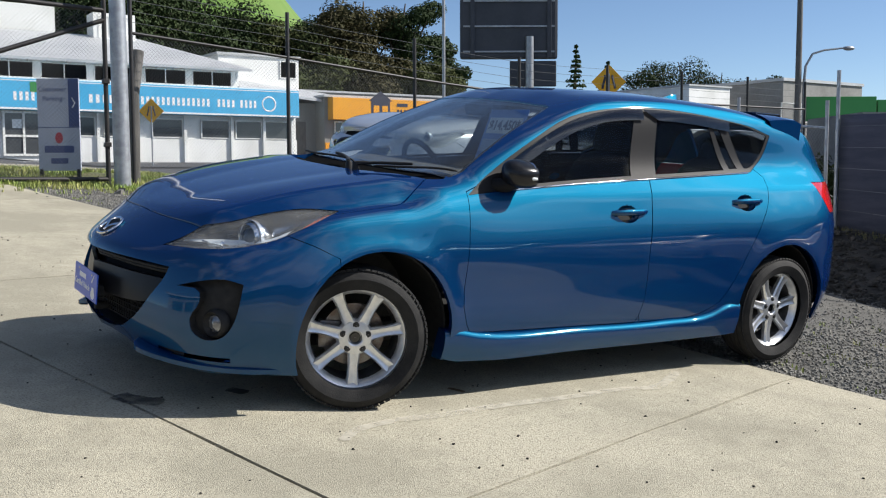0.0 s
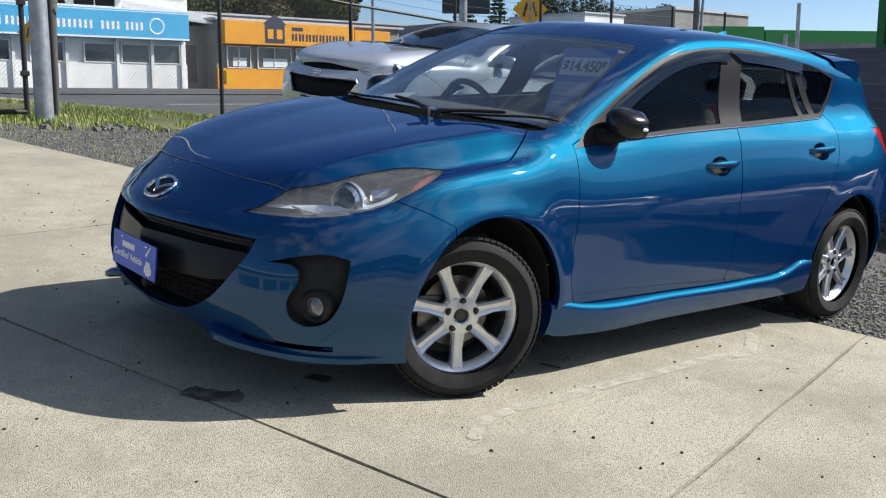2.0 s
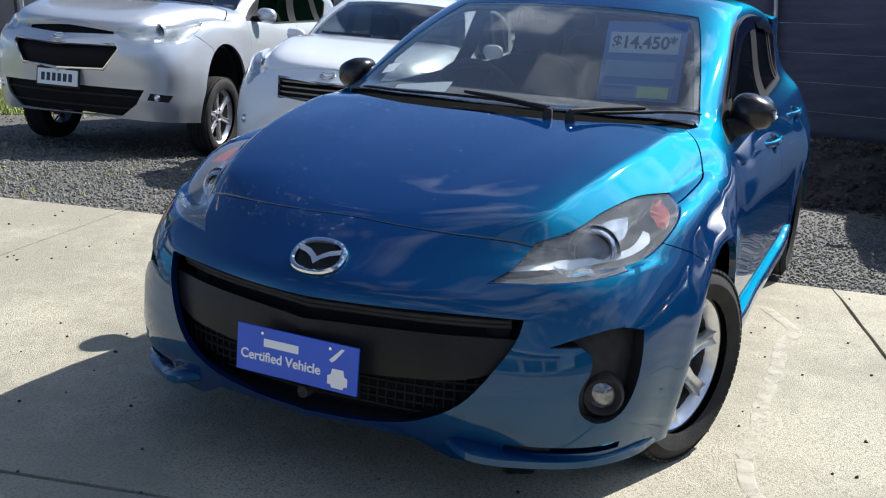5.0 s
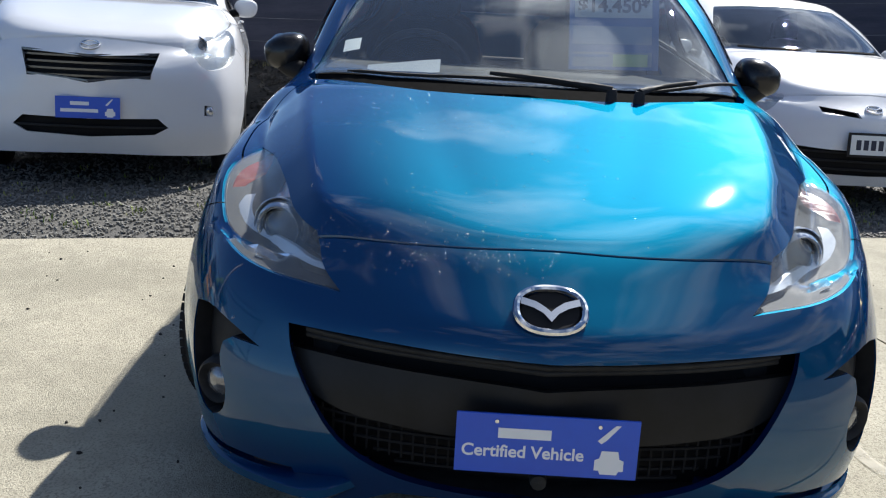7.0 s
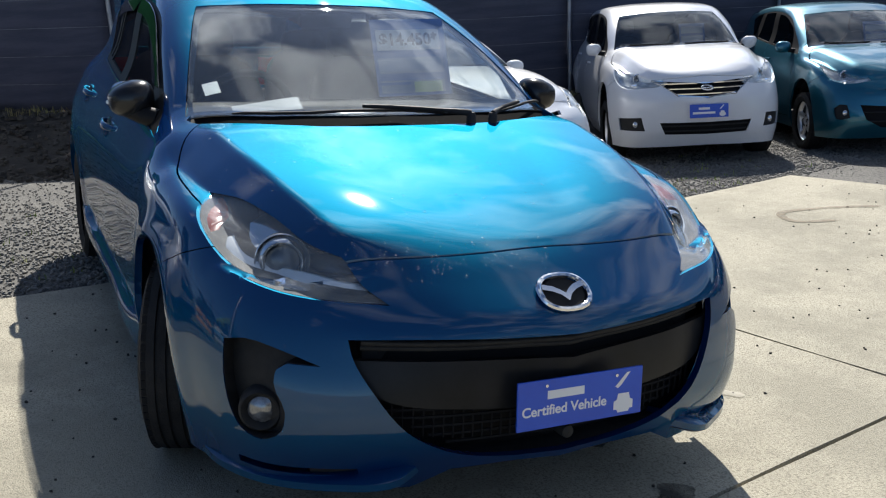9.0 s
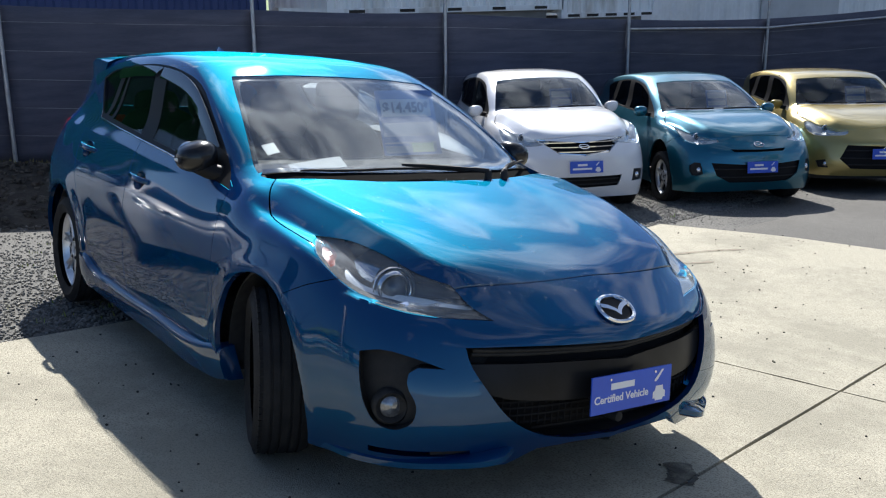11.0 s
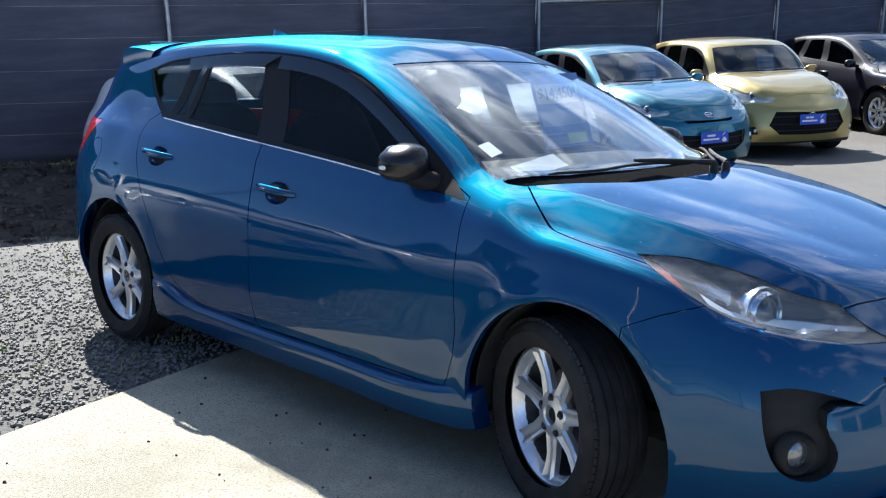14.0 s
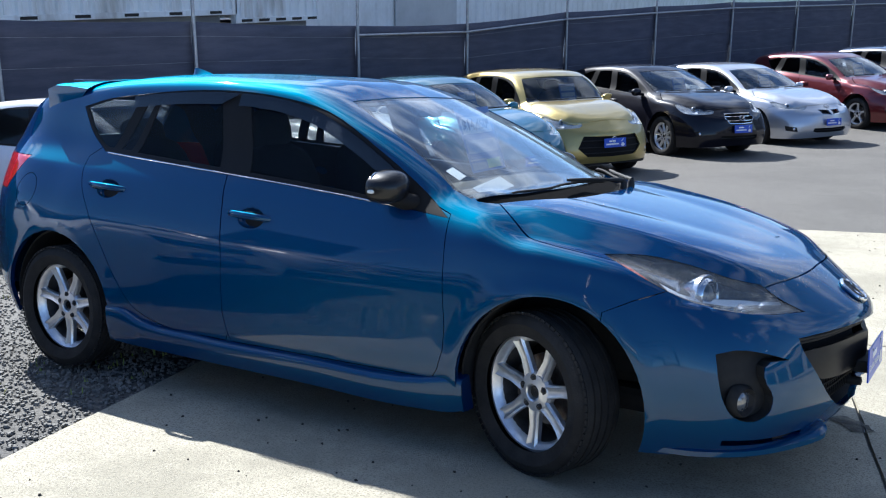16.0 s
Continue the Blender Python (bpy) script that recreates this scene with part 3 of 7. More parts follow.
def dealer_plate(parent, m, w=.36, h=.125, near=True):
    """The blue dealer plate over a number plate: two lines of print and a ticked badge."""
    bm = bmesh.new()
    bm_box(bm, -w / 2, w / 2, -h / 2, h / 2, -.003, .003, .0015)
    p = part("dealer_plate", mesh_of("plate", bm), M_SIGNBLUE, parent, "blue plastic dealer plate with white print")
    p.matrix_local = m
    z = .0042
    bm = bmesh.new()
    bm_box(bm, -w * .27, w * .02, h * .10, h * .27, z - .001, z, 0)
    part("brand_bar", mesh_of("bar", bm), M_WHITE, p)
    if near:
        q = part("print", text_mesh("Certified Vehicle", .0355, bold=.0007), M_WHITE, p)
        q.matrix_local = pose(-w * .13, -h * .13, z - .0008)
        for x in (-w * .28, w * .28):
            bm = bmesh.new()
            bm_lathe(bm, [(.0005, .004), (.004, .0035), (.005, 0)], 10, axis="z")
            q = part("screw", mesh_of("screw", bm), M_CHROME, p)
            q.matrix_local = pose(x, h * .38, .003)
    else:
        bm = bmesh.new()
        bm_box(bm, -w * .42, w * .16, -h * .22, -h * .06, z - .001, z, 0)
        part("print", mesh_of("bar", bm), M_WHITE, p)
    bm = bmesh.new()
    poly = [(-.032, -.022), (-.032, 0), (-.022, .004), (-.018, .02), (.018, .02), (.022, .004), (.032, 0), (.032, -.022), (.022, -.022), (.018, -.03), (-.018, -.03), (-.022, -.022)]
    f = bm.faces.new([bm.verts.new((a * .9, b, 0)) for a, b in poly])
    bmesh.ops.translate(bm, verts=bm.verts, vec=(w * .345, -h * .18, z))
    part("badge", mesh_of("badge", bm), M_WHITE, p)
    bm = bmesh.new()
    bm.faces.new([bm.verts.new((a, b, z)) for a, b in ((.098, .018), (.106, .012), (.116, .020), (.142, .052), (.132, .052), (.114, .034), (.106, .026))])
    part("tick", mesh_of("tick", bm), M_WHITE, p)
    return p


def hero():
    car = new("hatchback")
    car.empty_display_size = .2
    tagged(car, "metallic blue five-door hatchback parked across the concrete edge", "car")
    G = loft(HERO_LINES, [8, 10, 14, 18, 22, 12, 12, 10, 10, 14, 14, 8, 6], [4, 6, 6, 6, 6, 12, 18, 9], ((1.322, .314, .378, .012), (-1.325, .316, .385, .010)))
    sk = Skin(G)
    body = sk.shell(0, .022)
    pane = sk.shell(.003, .008)
    frame_shell = sk.shell(.0015, .010)
    outer = sk.shell(-.011, -.008)
    P = lambda name, me, mat, parent=car, label="": part(name, sk.polish(me), mat, parent, label)

    for s in (1, -1):
        body = cut(body, wheel_hole(W_FRONT, .370, s))
        body = cut(body, wheel_hole(W_REAR, .374, s))
        body = cut(body, side_prism(DLO, s))
    # lower middle of the nose, behind the lip
    body = cut(body, front_prism([(-.43, 0), (-.40, .186), (-.30, .243), (-.15, .245), (0, .236), (.15, .245), (.30, .243), (.40, .186), (.43, 0)], 1.9))
    body = cut(body, front_prism(GRILLE, 1.75))
    body = cut(body, top_prism(SCREEN, .93))
    body = cut(body, top_prism(COWL, .90))
    body = cut(body, prism(REAR_GLASS, (0, 1, 0), (0, 0, 1), (-1, 0, 0), 1.6, 2.5))
    slot = [(-1.02, .236), (-.70, .226), (-.70, .246), (-1.02, .256)]
    for s in (1, -1):
        body = cut(body, corner_prism(HEADLAMP, s, .6, .8, 1.3, 2.3))
        body = cut(body, corner_prism(FOG_POCKET, s, .75, .66, 1.5, 2.5))
        body = cut(body, corner_prism(slot, s, .75, .66, 1.5, 2.5))
    P("bonnet", cut(body, top_prism(grow(BONNET, -.0028), .70), "INTERSECT"), M_BLUE)
    body = cut(body, top_prism(grow(BONNET, .0028), .70))
    wide = lambda poly, by: prism(grow(poly, by), (1, 0, 0), (0, 0, 1), (0, 1, 0), -1.4, 1.4)
    P("front_bumper", cut(body, wide(BUMPER, -.0015), "INTERSECT"), M_BLUE)
    body = cut(body, wide(BUMPER, .0015))
    cup = lambda x, y, z, grown: mesh_of("cup", (lambda bm: (bm_ball(bm, (x, y, z), (.076 + grown, .048 + grown, .046 + grown), 12), bm)[1])(bmesh.new()))
    for s in (1, -1):
        for name, poly, hx, hz in (("front_door", DOOR_FRONT, -.105, .855), ("rear_door", DOOR_REAR, -1.0, .922)):
            place, normal = sk.meet((hx, s * 2, hz), (0, -s, 0))
            cy = place.y + .014 * s
            d = cut(body, side_prism(grow(poly, -.0018), s), "INTERSECT")
            d = cut(d, cup(hx + .015, cy, hz - .008, 0))
            door = P(name, d, M_BLUE)
            body = cut(body, side_prism(grow(poly, .0018), s))
            bm = bmesh.new()
            bm_tube(bm, [(hx + .125, place.y - .012 * s, hz - .008), (hx + .105, place.y + .010 * s, hz - .004), (hx + .04, place.y + .024 * s, hz), (hx - .06, place.y + .022 * s, hz + .003), (hx - .10, place.y + .008 * s, hz + .003), (hx - .112, place.y - .012 * s, hz + .002)], [.008, .011, .0125, .0125, .012, .009], 10)
            for v in bm.verts:
                v.co.z = hz + (v.co.z - hz) * 1.25
            part("door_handle", smooth(mesh_of("handle", bm), 60), M_BLUE, door)
            # cup lining
            bm = bmesh.new()
            bm_ball(bm, (hx + .015, cy, hz - .008), (.0775, .0495, .0475), 16)
            bmesh.ops.delete(bm, geom=[v for v in bm.verts if v.co.y * s > abs(place.y) - .004], context="VERTS")
            part("handle_recess", smooth(mesh_of("lining", bm), 60), M_BLUE, door)
        P("tail_lamp", cut(body, side_prism(grow(TAIL_LAMP, -.002), s, .3), "INTERSECT"), M_RED, label="red rear lamp lens")
        body = cut(body, side_prism(grow(TAIL_LAMP, .001), s, .3))
    filler = [(-1.575 + .075 * math.cos(a), .872 + .08 * math.sin(a)) for a in np.linspace(0, 2 * math.pi, 28, endpoint=False)]
    P("fuel_flap", cut(body, side_prism(grow(filler, -.002), -1), "INTERSECT"), M_BLUE)
    body = cut(body, side_prism(grow(filler, .0015), -1))
    P("body", body, M_BLUE)

    # window frames and panes
    for s in (1, -1):
        f = cut(frame_shell.copy(), side_prism(grow(DLO, -.0015), s), "INTERSECT")
        for g in (GLASS_FRONT, GLASS_REAR, GLASS_QUARTER, GLASS_TAIL):
            f = cut(f, side_prism(g, s))
        P("window_frame", f, M_TRIM, label="satin black side window surround")
        for g, mat in ((GLASS_FRONT, M_SIDEGLASS), (GLASS_REAR, M_SIDEGLASS), (GLASS_QUARTER, M_DARKGLASS), (GLASS_TAIL, M_DARKGLASS)):
            q = P("side_window", cut(pane.copy(), side_prism(grow(g, .004), s), "INTERSECT"), mat)
            q.visible_shadow = False
        # chrome-lit belt strip and the smoked wind deflectors along the window tops
        bm = bmesh.new()
        pts = []
        for x, z in spline([(.62, .942), (.30, .972), (-.30, 1.016), (-1.10, 1.070)], [8] * 3):
            c, n = sk.meet((x, s * 2, z), (0, -s, 0))
            pts.append(c + n * .002)
        bm_tube(bm, pts, .004, 6)
        part("belt_strip", smooth(mesh_of("strip", bm), 60), M_CHROME, car, "bright strip below the side windows")
        for top in ([(.60, 1.062), (.48, 1.136), (.33, 1.216), (.17, 1.286), (-.05, 1.342), (-.20, 1.360), (-.303, 1.366)], [(-.316, 1.367), (-.45, 1.370), (-.70, 1.364), (-.985, 1.342)]):
            edge = spline(top, [6] * (len(top) - 1))
            t = np.gradient(edge, axis=0)
            t /= np.linalg.norm(t, axis=1)[:, None]
            nrm = np.stack([-t[:, 1], t[:, 0]], 1)
            depth = .054 * np.minimum(1, .12 + np.arange(len(edge)) / 5)[:, None]
            band = np.concatenate([edge, (edge + nrm * depth)[::-1]])
            P("wind_deflector", cut(outer.copy(), side_prism(band, s), "INTERSECT"), M_SHIELD, label="smoked acrylic wind deflector")
    q = P("windscreen", cut(pane.copy(), top_prism(grow(SCREEN, -.003), .93), "INTERSECT"), M_GLASS, label="clear curved windscreen")
    q.visible_shadow = False
    border = cut(cut(sk.shell(.009, .012), top_prism(grow(SCREEN, -.002), .93), "INTERSECT"), top_prism(SCREEN_CLEAR, .93))
    P("screen_border", border, M_FRIT)
    q = P("rear_window", cut(pane.copy(), prism(grow(REAR_GLASS, -.003), (0, 1, 0), (0, 0, 1), (-1, 0, 0), 1.6, 2.5), "INTERSECT"), M_DARKGLASS)
    q.visible_shadow = False

    # dark lining of roof, pillars and doors
    lining = cut(sk.shell(.026, .030), prism([(-.84, .32), (.84, .32), (.84, .92), (.16, 1.5), (-1.85, 1.5), (-1.85, .80), (-.92, .80)], (1, 0, 0), (0, 0, 1), (0, 1, 0), -1.2, 1.2), "INTERSECT")
    for s in (1, -1):
        lining = cut(lining, side_prism(DLO, s))
    lining = cut(lining, top_prism(SCREEN, .93))
    lining = cut(lining, prism(REAR_GLASS, (0, 1, 0), (0, 0, 1), (-1, 0, 0), 1.4, 2.5))
    part("cabin_lining", lining, M_CABIN, car, "dark cloth lining of roof and doors")

    # nose: grille, lamps, badge, plate
    P("grille_mesh", cut(sk.shell(.085, .095), front_prism(grow(GRILLE, .10), 1.5), "INTERSECT"), M_MESH, label="black honeycomb lower grille")
    band = both(spline([(.395, 0), (.405, .3), (.425, .45), (.48, .55), (.522, .57), (.522, .3), (.518, 0)], [4] * 6, {3: 1, 4: 1}))[:, ::-1]
    P("grille_band", cut(sk.shell(.028, .045), front_prism(band, 1.7), "INTERSECT"), M_BAND, label="satin black band across the grille")
    for k, z in enumerate((.30, .325, .35, .375, .395)):
        bm = bmesh.new()
        half = .30 + .045 * k
        pts = []
        for y in np.linspace(-half, half, 15):
            c, n = sk.meet((3, y, z), (-1, 0, 0))
            pts.append(c - Vector((.062, 0, 0)))
        bm_tube(bm, pts, .0045, 5)
        part("grille_slat", mesh_of("slat", bm), M_MESH, car)
    for y in np.linspace(-.46, .46, 38):
        bm = bmesh.new()
        c, n = sk.meet((3, y, .35), (-1, 0, 0))
        bm_tube(bm, [(c.x - .063, y, .31 + .12 * max(0, abs(y) - .25)), (c.x - .06, y, .41)], .003, 4)
        part("grille_bar", mesh_of("bar", bm), M_MESH, car)
    for z, d in ((.562, .05), (.548, .06)):
        bm = bmesh.new()
        pts = []
        for y in np.linspace(-.5, .5, 21):
            c, n = sk.meet((3, y, z), (-1, 0, 0))
            pts.append(c - Vector((d - .01, 0, 0)))
        bm_tube(bm, pts, .007, 6)
        part("grille_slat", smooth(mesh_of("slat", bm), 60), M_PLASTIC, car)
    for s in (1, -1):
        lamp = P("headlamp", cut(sk.shell(.112, .120), corner_prism(grow(HEADLAMP, .012), s, .6, .8, 1.2, 2.3), "INTERSECT"), M_LAMPIN, label="clear headlamp with projector lens and amber corner")
        # side wall of the housing
        walls = cut(sk.shell(.006, .116), corner_prism(grow(HEADLAMP, .010), s, .6, .8, 1.2, 2.3), "INTERSECT")
        walls = cut(walls, corner_prism(grow(HEADLAMP, -.001), s, .6, .8, 1.1, 2.4))
        part("lamp_housing", walls, M_PLASTIC, lamp)
        inner = outline([(-1.20, .668), (-1.26, .676), (-1.345, .678), (-1.43, .645), (-1.286, .650), (-1.13, .664)], (3,), 4)
        part("lamp_corner", sk.polish(cut(sk.shell(.040, .045), corner_prism(inner, s, .6, .8, 1.2, 2.3), "INTERSECT")), M_PLASTIC, lamp, "dark inner lamp corner")
        eye, n = sk.meet((1.855 + .8, s * (.648 + .5), .722), (-.8, -.5 * s, 0))
        out = Vector((.95, .27 * s, .0)).normalized()
        frame_m = Matrix.Translation(eye - n * .030) @ out.to_track_quat("Y", "Z").to_matrix().to_4x4()
        bm = bmesh.new()
        bm_lathe(bm, [(.030, -.115), (.050, -.105), (.062, -.075), (.066, -.04), (.063, -.012), (.057, .003), (.053, .006), (.048, .004), (.045, -.004), (.044, -.02)], 40, m=frame_m)
        part("projector_ring", smooth(mesh_of("ring", bm), 50), M_CHROME, lamp)
        bm = bmesh.new()
        bm_lathe(bm, [(.001, .018), (.018, .0155), (.032, .008), (.043, -.006)], 32, m=frame_m)
        part("projector_lens", smooth(mesh_of("lens", bm), 60), material("bluish projector glass", (.05, .065, .08), .05, .2, coat=1), lamp, "round glass projector lens")
        bm = bmesh.new()
        bm_lathe(bm, [(.060, -.05), (.064, -.028), (.0695, -.010), (.072, -.012), (.070, -.03)], 40, m=frame_m)
        part("lamp_bezel", smooth(mesh_of("bezel", bm), 50), M_SATIN, lamp, "silver ring round the projector")
        strip = outline([(-.905, .748), (-.925, .728), (-.985, .700), (-1.08, .676), (-1.17, .667), (-1.24, .675), (-1.345, .670), (-1.345, .677), (-1.25, .685), (-1.17, .690), (-1.08, .694), (-.98, .712), (-.925, .738)], (6, 7), 4)
        part("light_guide", sk.polish(cut(sk.shell(.026, .034), corner_prism(strip, s, .6, .8, 1.2, 2.3), "INTERSECT")), M_GUIDE, lamp, "pale curved tray below the projector")
        bowl = outline([(-.89, .765), (-.93, .795), (-1.0, .792), (-1.05, .772), (-1.04, .70), (-.98, .712), (-.92, .735)], (), 4)
        part("reflector", sk.polish(cut(sk.shell(.062, .068), corner_prism(bowl, s, .6, .8, 1.2, 2.3), "INTERSECT")), M_CHROME, lamp, "bright chrome reflector bowl")
        amber = outline([(-.752, .820), (-.785, .809), (-.83, .785), (-.866, .757), (-.858, .752), (-.82, .776), (-.782, .800)], (3, 4), 3)
        part("indicator", sk.polish(cut(sk.shell(.016, .03), corner_prism(amber, s, .6, .8, 1.2, 2.3), "INTERSECT")), M_AMBER, lamp, "amber corner lamp")
        q = part("lens", sk.polish(cut(pane.copy(), corner_prism(grow(HEADLAMP, -.0012), s, .6, .8, 1.2, 2.3), "INTERSECT")), M_LENS, lamp)
        q.visible_shadow = False
        pocket = P("fog_lamp_pocket", cut(sk.shell(.045, .055), corner_prism(grow(FOG_POCKET, .012), s, .75, .66, 1.4, 2.5), "INTERSECT"), M_PLASTIC, label="black fog lamp pocket")
        walls = cut(sk.shell(.004, .05), corner_prism(grow(FOG_POCKET, .010), s, .75, .66, 1.4, 2.5), "INTERSECT")
        part("pocket_wall", cut(walls, corner_prism(grow(FOG_POCKET, -.001), s, .75, .66, 1.3, 2.6)), M_PLASTIC, pocket)
        c, n = sk.meet((3, s * .745, .378), (-1, 0, 0))
        fm = Matrix.Translation(c - n * .03) @ Vector((.90, .43 * s, 0)).normalized().to_track_quat("Y", "Z").to_matrix().to_4x4()
        bm = bmesh.new()
        bm_lathe(bm, [(.060, -.03), (.056, .0), (.048, .008), (.036, -.002), (.034, -.012)], 32, m=fm)
        part("fog_bezel", smooth(mesh_of("bezel", bm), 60), M_PLASTIC, pocket)
        bm = bmesh.new()
        bm_lathe(bm, [(.001, .004), (.02, .002), (.034, -.006)], 28, m=fm)
        part("fog_lamp", smooth(mesh_of("fog", bm), 60), material("fog lamp glass", (.26, .27, .28), .08, .5, second=(.12, .12, .13), scale=60, coat=1), pocket, "round clear fog lamp")
    c, n = sk.meet((3, 0, .664), (-1, 0, 0))
    em = Matrix.Translation(c + n * .006) @ n.to_track_quat("Z", "Y").to_matrix().to_4x4()
    bm = bmesh.new()
    ring = [(.069 * math.copysign(abs(math.cos(a)) ** .85, math.cos(a)), .054 * math.copysign(abs(math.sin(a)) ** .85, math.sin(a)), 0) for a in np.linspace(0, 2 * math.pi, 49)]
    bm_tube(bm, ring, .0078, 8, caps=False)
    half_wing = [(-.060, .027), (-.030, .017), (-.012, .004), (0, -.008)]
    under_wing = [(-.062, .010), (-.036, .001), (-.016, -.012), (0, -.033)]
    wing = half_wing + [(-a, b) for a, b in reversed(half_wing[:-1])] + [(-a, b) for a, b in under_wing] + [(a, b) for a, b in reversed(under_wing[:-1])]
    low = [bm.verts.new((a, b, -.004)) for a, b in wing]
    high = [bm.verts.new((a * .97, b * .97, .006)) for a, b in wing]
    bm.faces.new(high)
    for k in range(len(wing)):
        bm.faces.new((low[k - 1], low[k], high[k], high[k - 1]))
    bmesh.ops.transform(bm, matrix=em, verts=bm.verts)
    badge = part("badge", smooth(mesh_of("badge", bm), 40), M_CHROME, car, "chrome oval badge with winged shape")
    bm = bmesh.new()
    bm_lathe(bm, [(.0005, -.001), (.9, -.001), (1.0, -.006)], 40, axis="z", m=em @ Matrix.Diagonal((.064, .050, 1, 1)))
    part("badge_back", smooth(mesh_of("back", bm)), M_TRIM, badge)
    dealer_plate(car, Matrix.Translation((2.292, .005, .421)) @ Vector((1, 0, .03)).normalized().to_track_quat("Z", "Y").to_matrix().to_4x4())
    bm = bmesh.new()
    bm_box(bm, 2.20, 2.284, -.10, .10, .375, .42, .006)
    part("plate_bracket", mesh_of("bracket", bm), M_PLASTIC, car)
    bm = bmesh.new()
    bm_lathe(bm, [(.001, .02), (.016, .016), (.018, 0), (.018, -.04)], 16, axis="x", m=Matrix.Translation((2.235, 0, .315)))
    part("tow_sensor", smooth(mesh_of("sensor", bm)), M_PLASTIC, car)

    # lip, skirts, spoiler, fin, underbody
    for s in (1, -1):
        bm = bmesh.new()
        rows = []
        for x, y, z in spline([(2.175, .375, .232), (2.205, .44, .226), (2.135, .565, .210), (2.02, .70, .198), (1.86, .79, .190), (1.70, .822, .188)], [4, 5, 6, 6, 6]):
            grown = min(1, .15 + len(rows) / 9)
            out = Vector((max(0, x - 1.55) * 1.2, y * .6, 0)).normalized()
            rows.append([bm.verts.new(Vector((x, y * s, z)) + Vector((out.x * o, out.y * o * s, dz)) * 1 + Vector((0, 0, .02 * (1 - grown)))) for o, dz in ((-.11, .03), (-.02, .026), (.004, .012), (.004, -.006), (-.006, -.012), (-.11, -.010))])
        for a, b in zip(rows, rows[1:]):
            for j in range(5):
                bm.faces.new((a[j], a[j + 1], b[j + 1], b[j]))
        bm.faces.new(rows[0])
        bmesh.ops.recalc_face_normals(bm, faces=bm.faces)
        part("front_lip", smooth(mesh_of("lip", bm), 40), M_BLUE, car)
        bm = bmesh.new()
        rows = []
        for x, y, zt, zb in spline([(.975, .868, .315, .185), (.93, .872, .318, .172), (.80, .886, .298, .165), (.2, .884, .286, .168), (-.4, .884, .288, .172), (-.74, .888, .312, .178), (-.86, .892, .355, .182), (-.965, .886, .36, .186)], [2, 4, 6, 6, 5, 4, 3]):
            rows.append([bm.verts.new((x, yy * s, zz)) for yy, zz in ((y - .06, zt + .012), (y - .015, zt + .006), (y - .003, zt - .004), (y, zt - .018), (y - .004, (zt + zb) / 2), (y - .022, zb + .01), (y - .05, zb), (y - .10, zb))])
        for a, b in zip(rows, rows[1:]):
            for j in range(7):
                bm.faces.new((a[j], a[j + 1], b[j + 1], b[j]))
        bm.faces.new(rows[0])
        bm.faces.new(rows[-1])
        bmesh.ops.recalc_face_normals(bm, faces=bm.faces)
        part("side_skirt", smooth(mesh_of("skirt", bm), 40), M_BLUE, car)
        for c in (W_FRONT, W_REAR):
            bm = bmesh.new()
            bm_lathe(bm, [(.375, .30 * s), (.375, .82 * s), (.366, .82 * s), (.364, .30 * s), (.02, .30 * s)], 40, m=Matrix.Translation((c[0], 0, c[1])))
            bmesh.ops.delete(bm, geom=[v for v in bm.verts if v.co.z < .24], context="VERTS")
            part("arch_liner", smooth(mesh_of("liner", bm), 50), M_PLASTIC, car)
    bm = bmesh.new()
    rows = []
    for y in np.sin(np.linspace(-1, 1, 41) * math.pi / 2):
        yy, e = y * .60, abs(y) ** 7
        mid = ((-1.46, 1.420), (-1.62, 1.414), (-1.76, 1.404), (-1.815, 1.388), (-1.82, 1.372), (-1.77, 1.362), (-1.68, 1.352), (-1.50, 1.372))
        end = ((-1.46, 1.372), (-1.60, 1.386), (-1.70, 1.388), (-1.765, 1.368), (-1.76, 1.26), (-1.725, 1.215), (-1.65, 1.265), (-1.50, 1.335))
        rows.append([bm.verts.new((.085 + a + (c - a) * e, yy, b + (d - b) * e)) for (a, b), (c, d) in zip(mid, end)])
    for a, b in zip(rows, rows[1:]):
        for j in range(8):
            bm.faces.new((a[j], a[(j + 1) % 8], b[(j + 1) % 8], b[j]))
    bm.faces.new(rows[0])
    bm.faces.new(rows[-1])
    bmesh.ops.recalc_face_normals(bm, faces=bm.faces)
    spoiler = part("roof_spoiler", smooth(mesh_of("spoiler", bm), 45), M_BLUE, car, "blue roof spoiler with dark top slot")
    bm = bmesh.new()
    bm_box(bm, -1.645, -1.415, -.47, .47, 1.388, 1.4185, .006)
    part("spoiler_slot", mesh_of("slot", bm), M_GLOSSBLACK, spoiler)
    c, n = sk.meet((-1.16, 0, 3), (0, 0, -1))
    bm = bmesh.new()
    rows = []
    for q, (x, h, w) in enumerate(((.09, .004, .012), (.05, .016, .020), (0, .032, .022), (-.05, .044, .016), (-.07, .042, .010), (-.085, .0, .012))):
        rows.append([bm.verts.new((c.x + x, yy, c.z - .006 + zz)) for yy, zz in ((-w * 1.6, 0), (-w * .5, h * .8), (0, h + .006), (w * .5, h * .8), (w * 1.6, 0))])
    for a, b in zip(rows, rows[1:]):
        for j in range(4):
            bm.faces.new((a[j], a[j + 1], b[j + 1], b[j]))
    bmesh.ops.recalc_face_normals(bm, faces=bm.faces)
    part("aerial_fin", smooth(mesh_of("fin", bm), 50), M_BLUE, car)
    bm = bmesh.new()
    bm_box(bm, -2.0, 2.0, -.52, .52, .20, .30, .03)
    bm_box(bm, .96, 2.08, -.50, .50, .30, .66, .05)
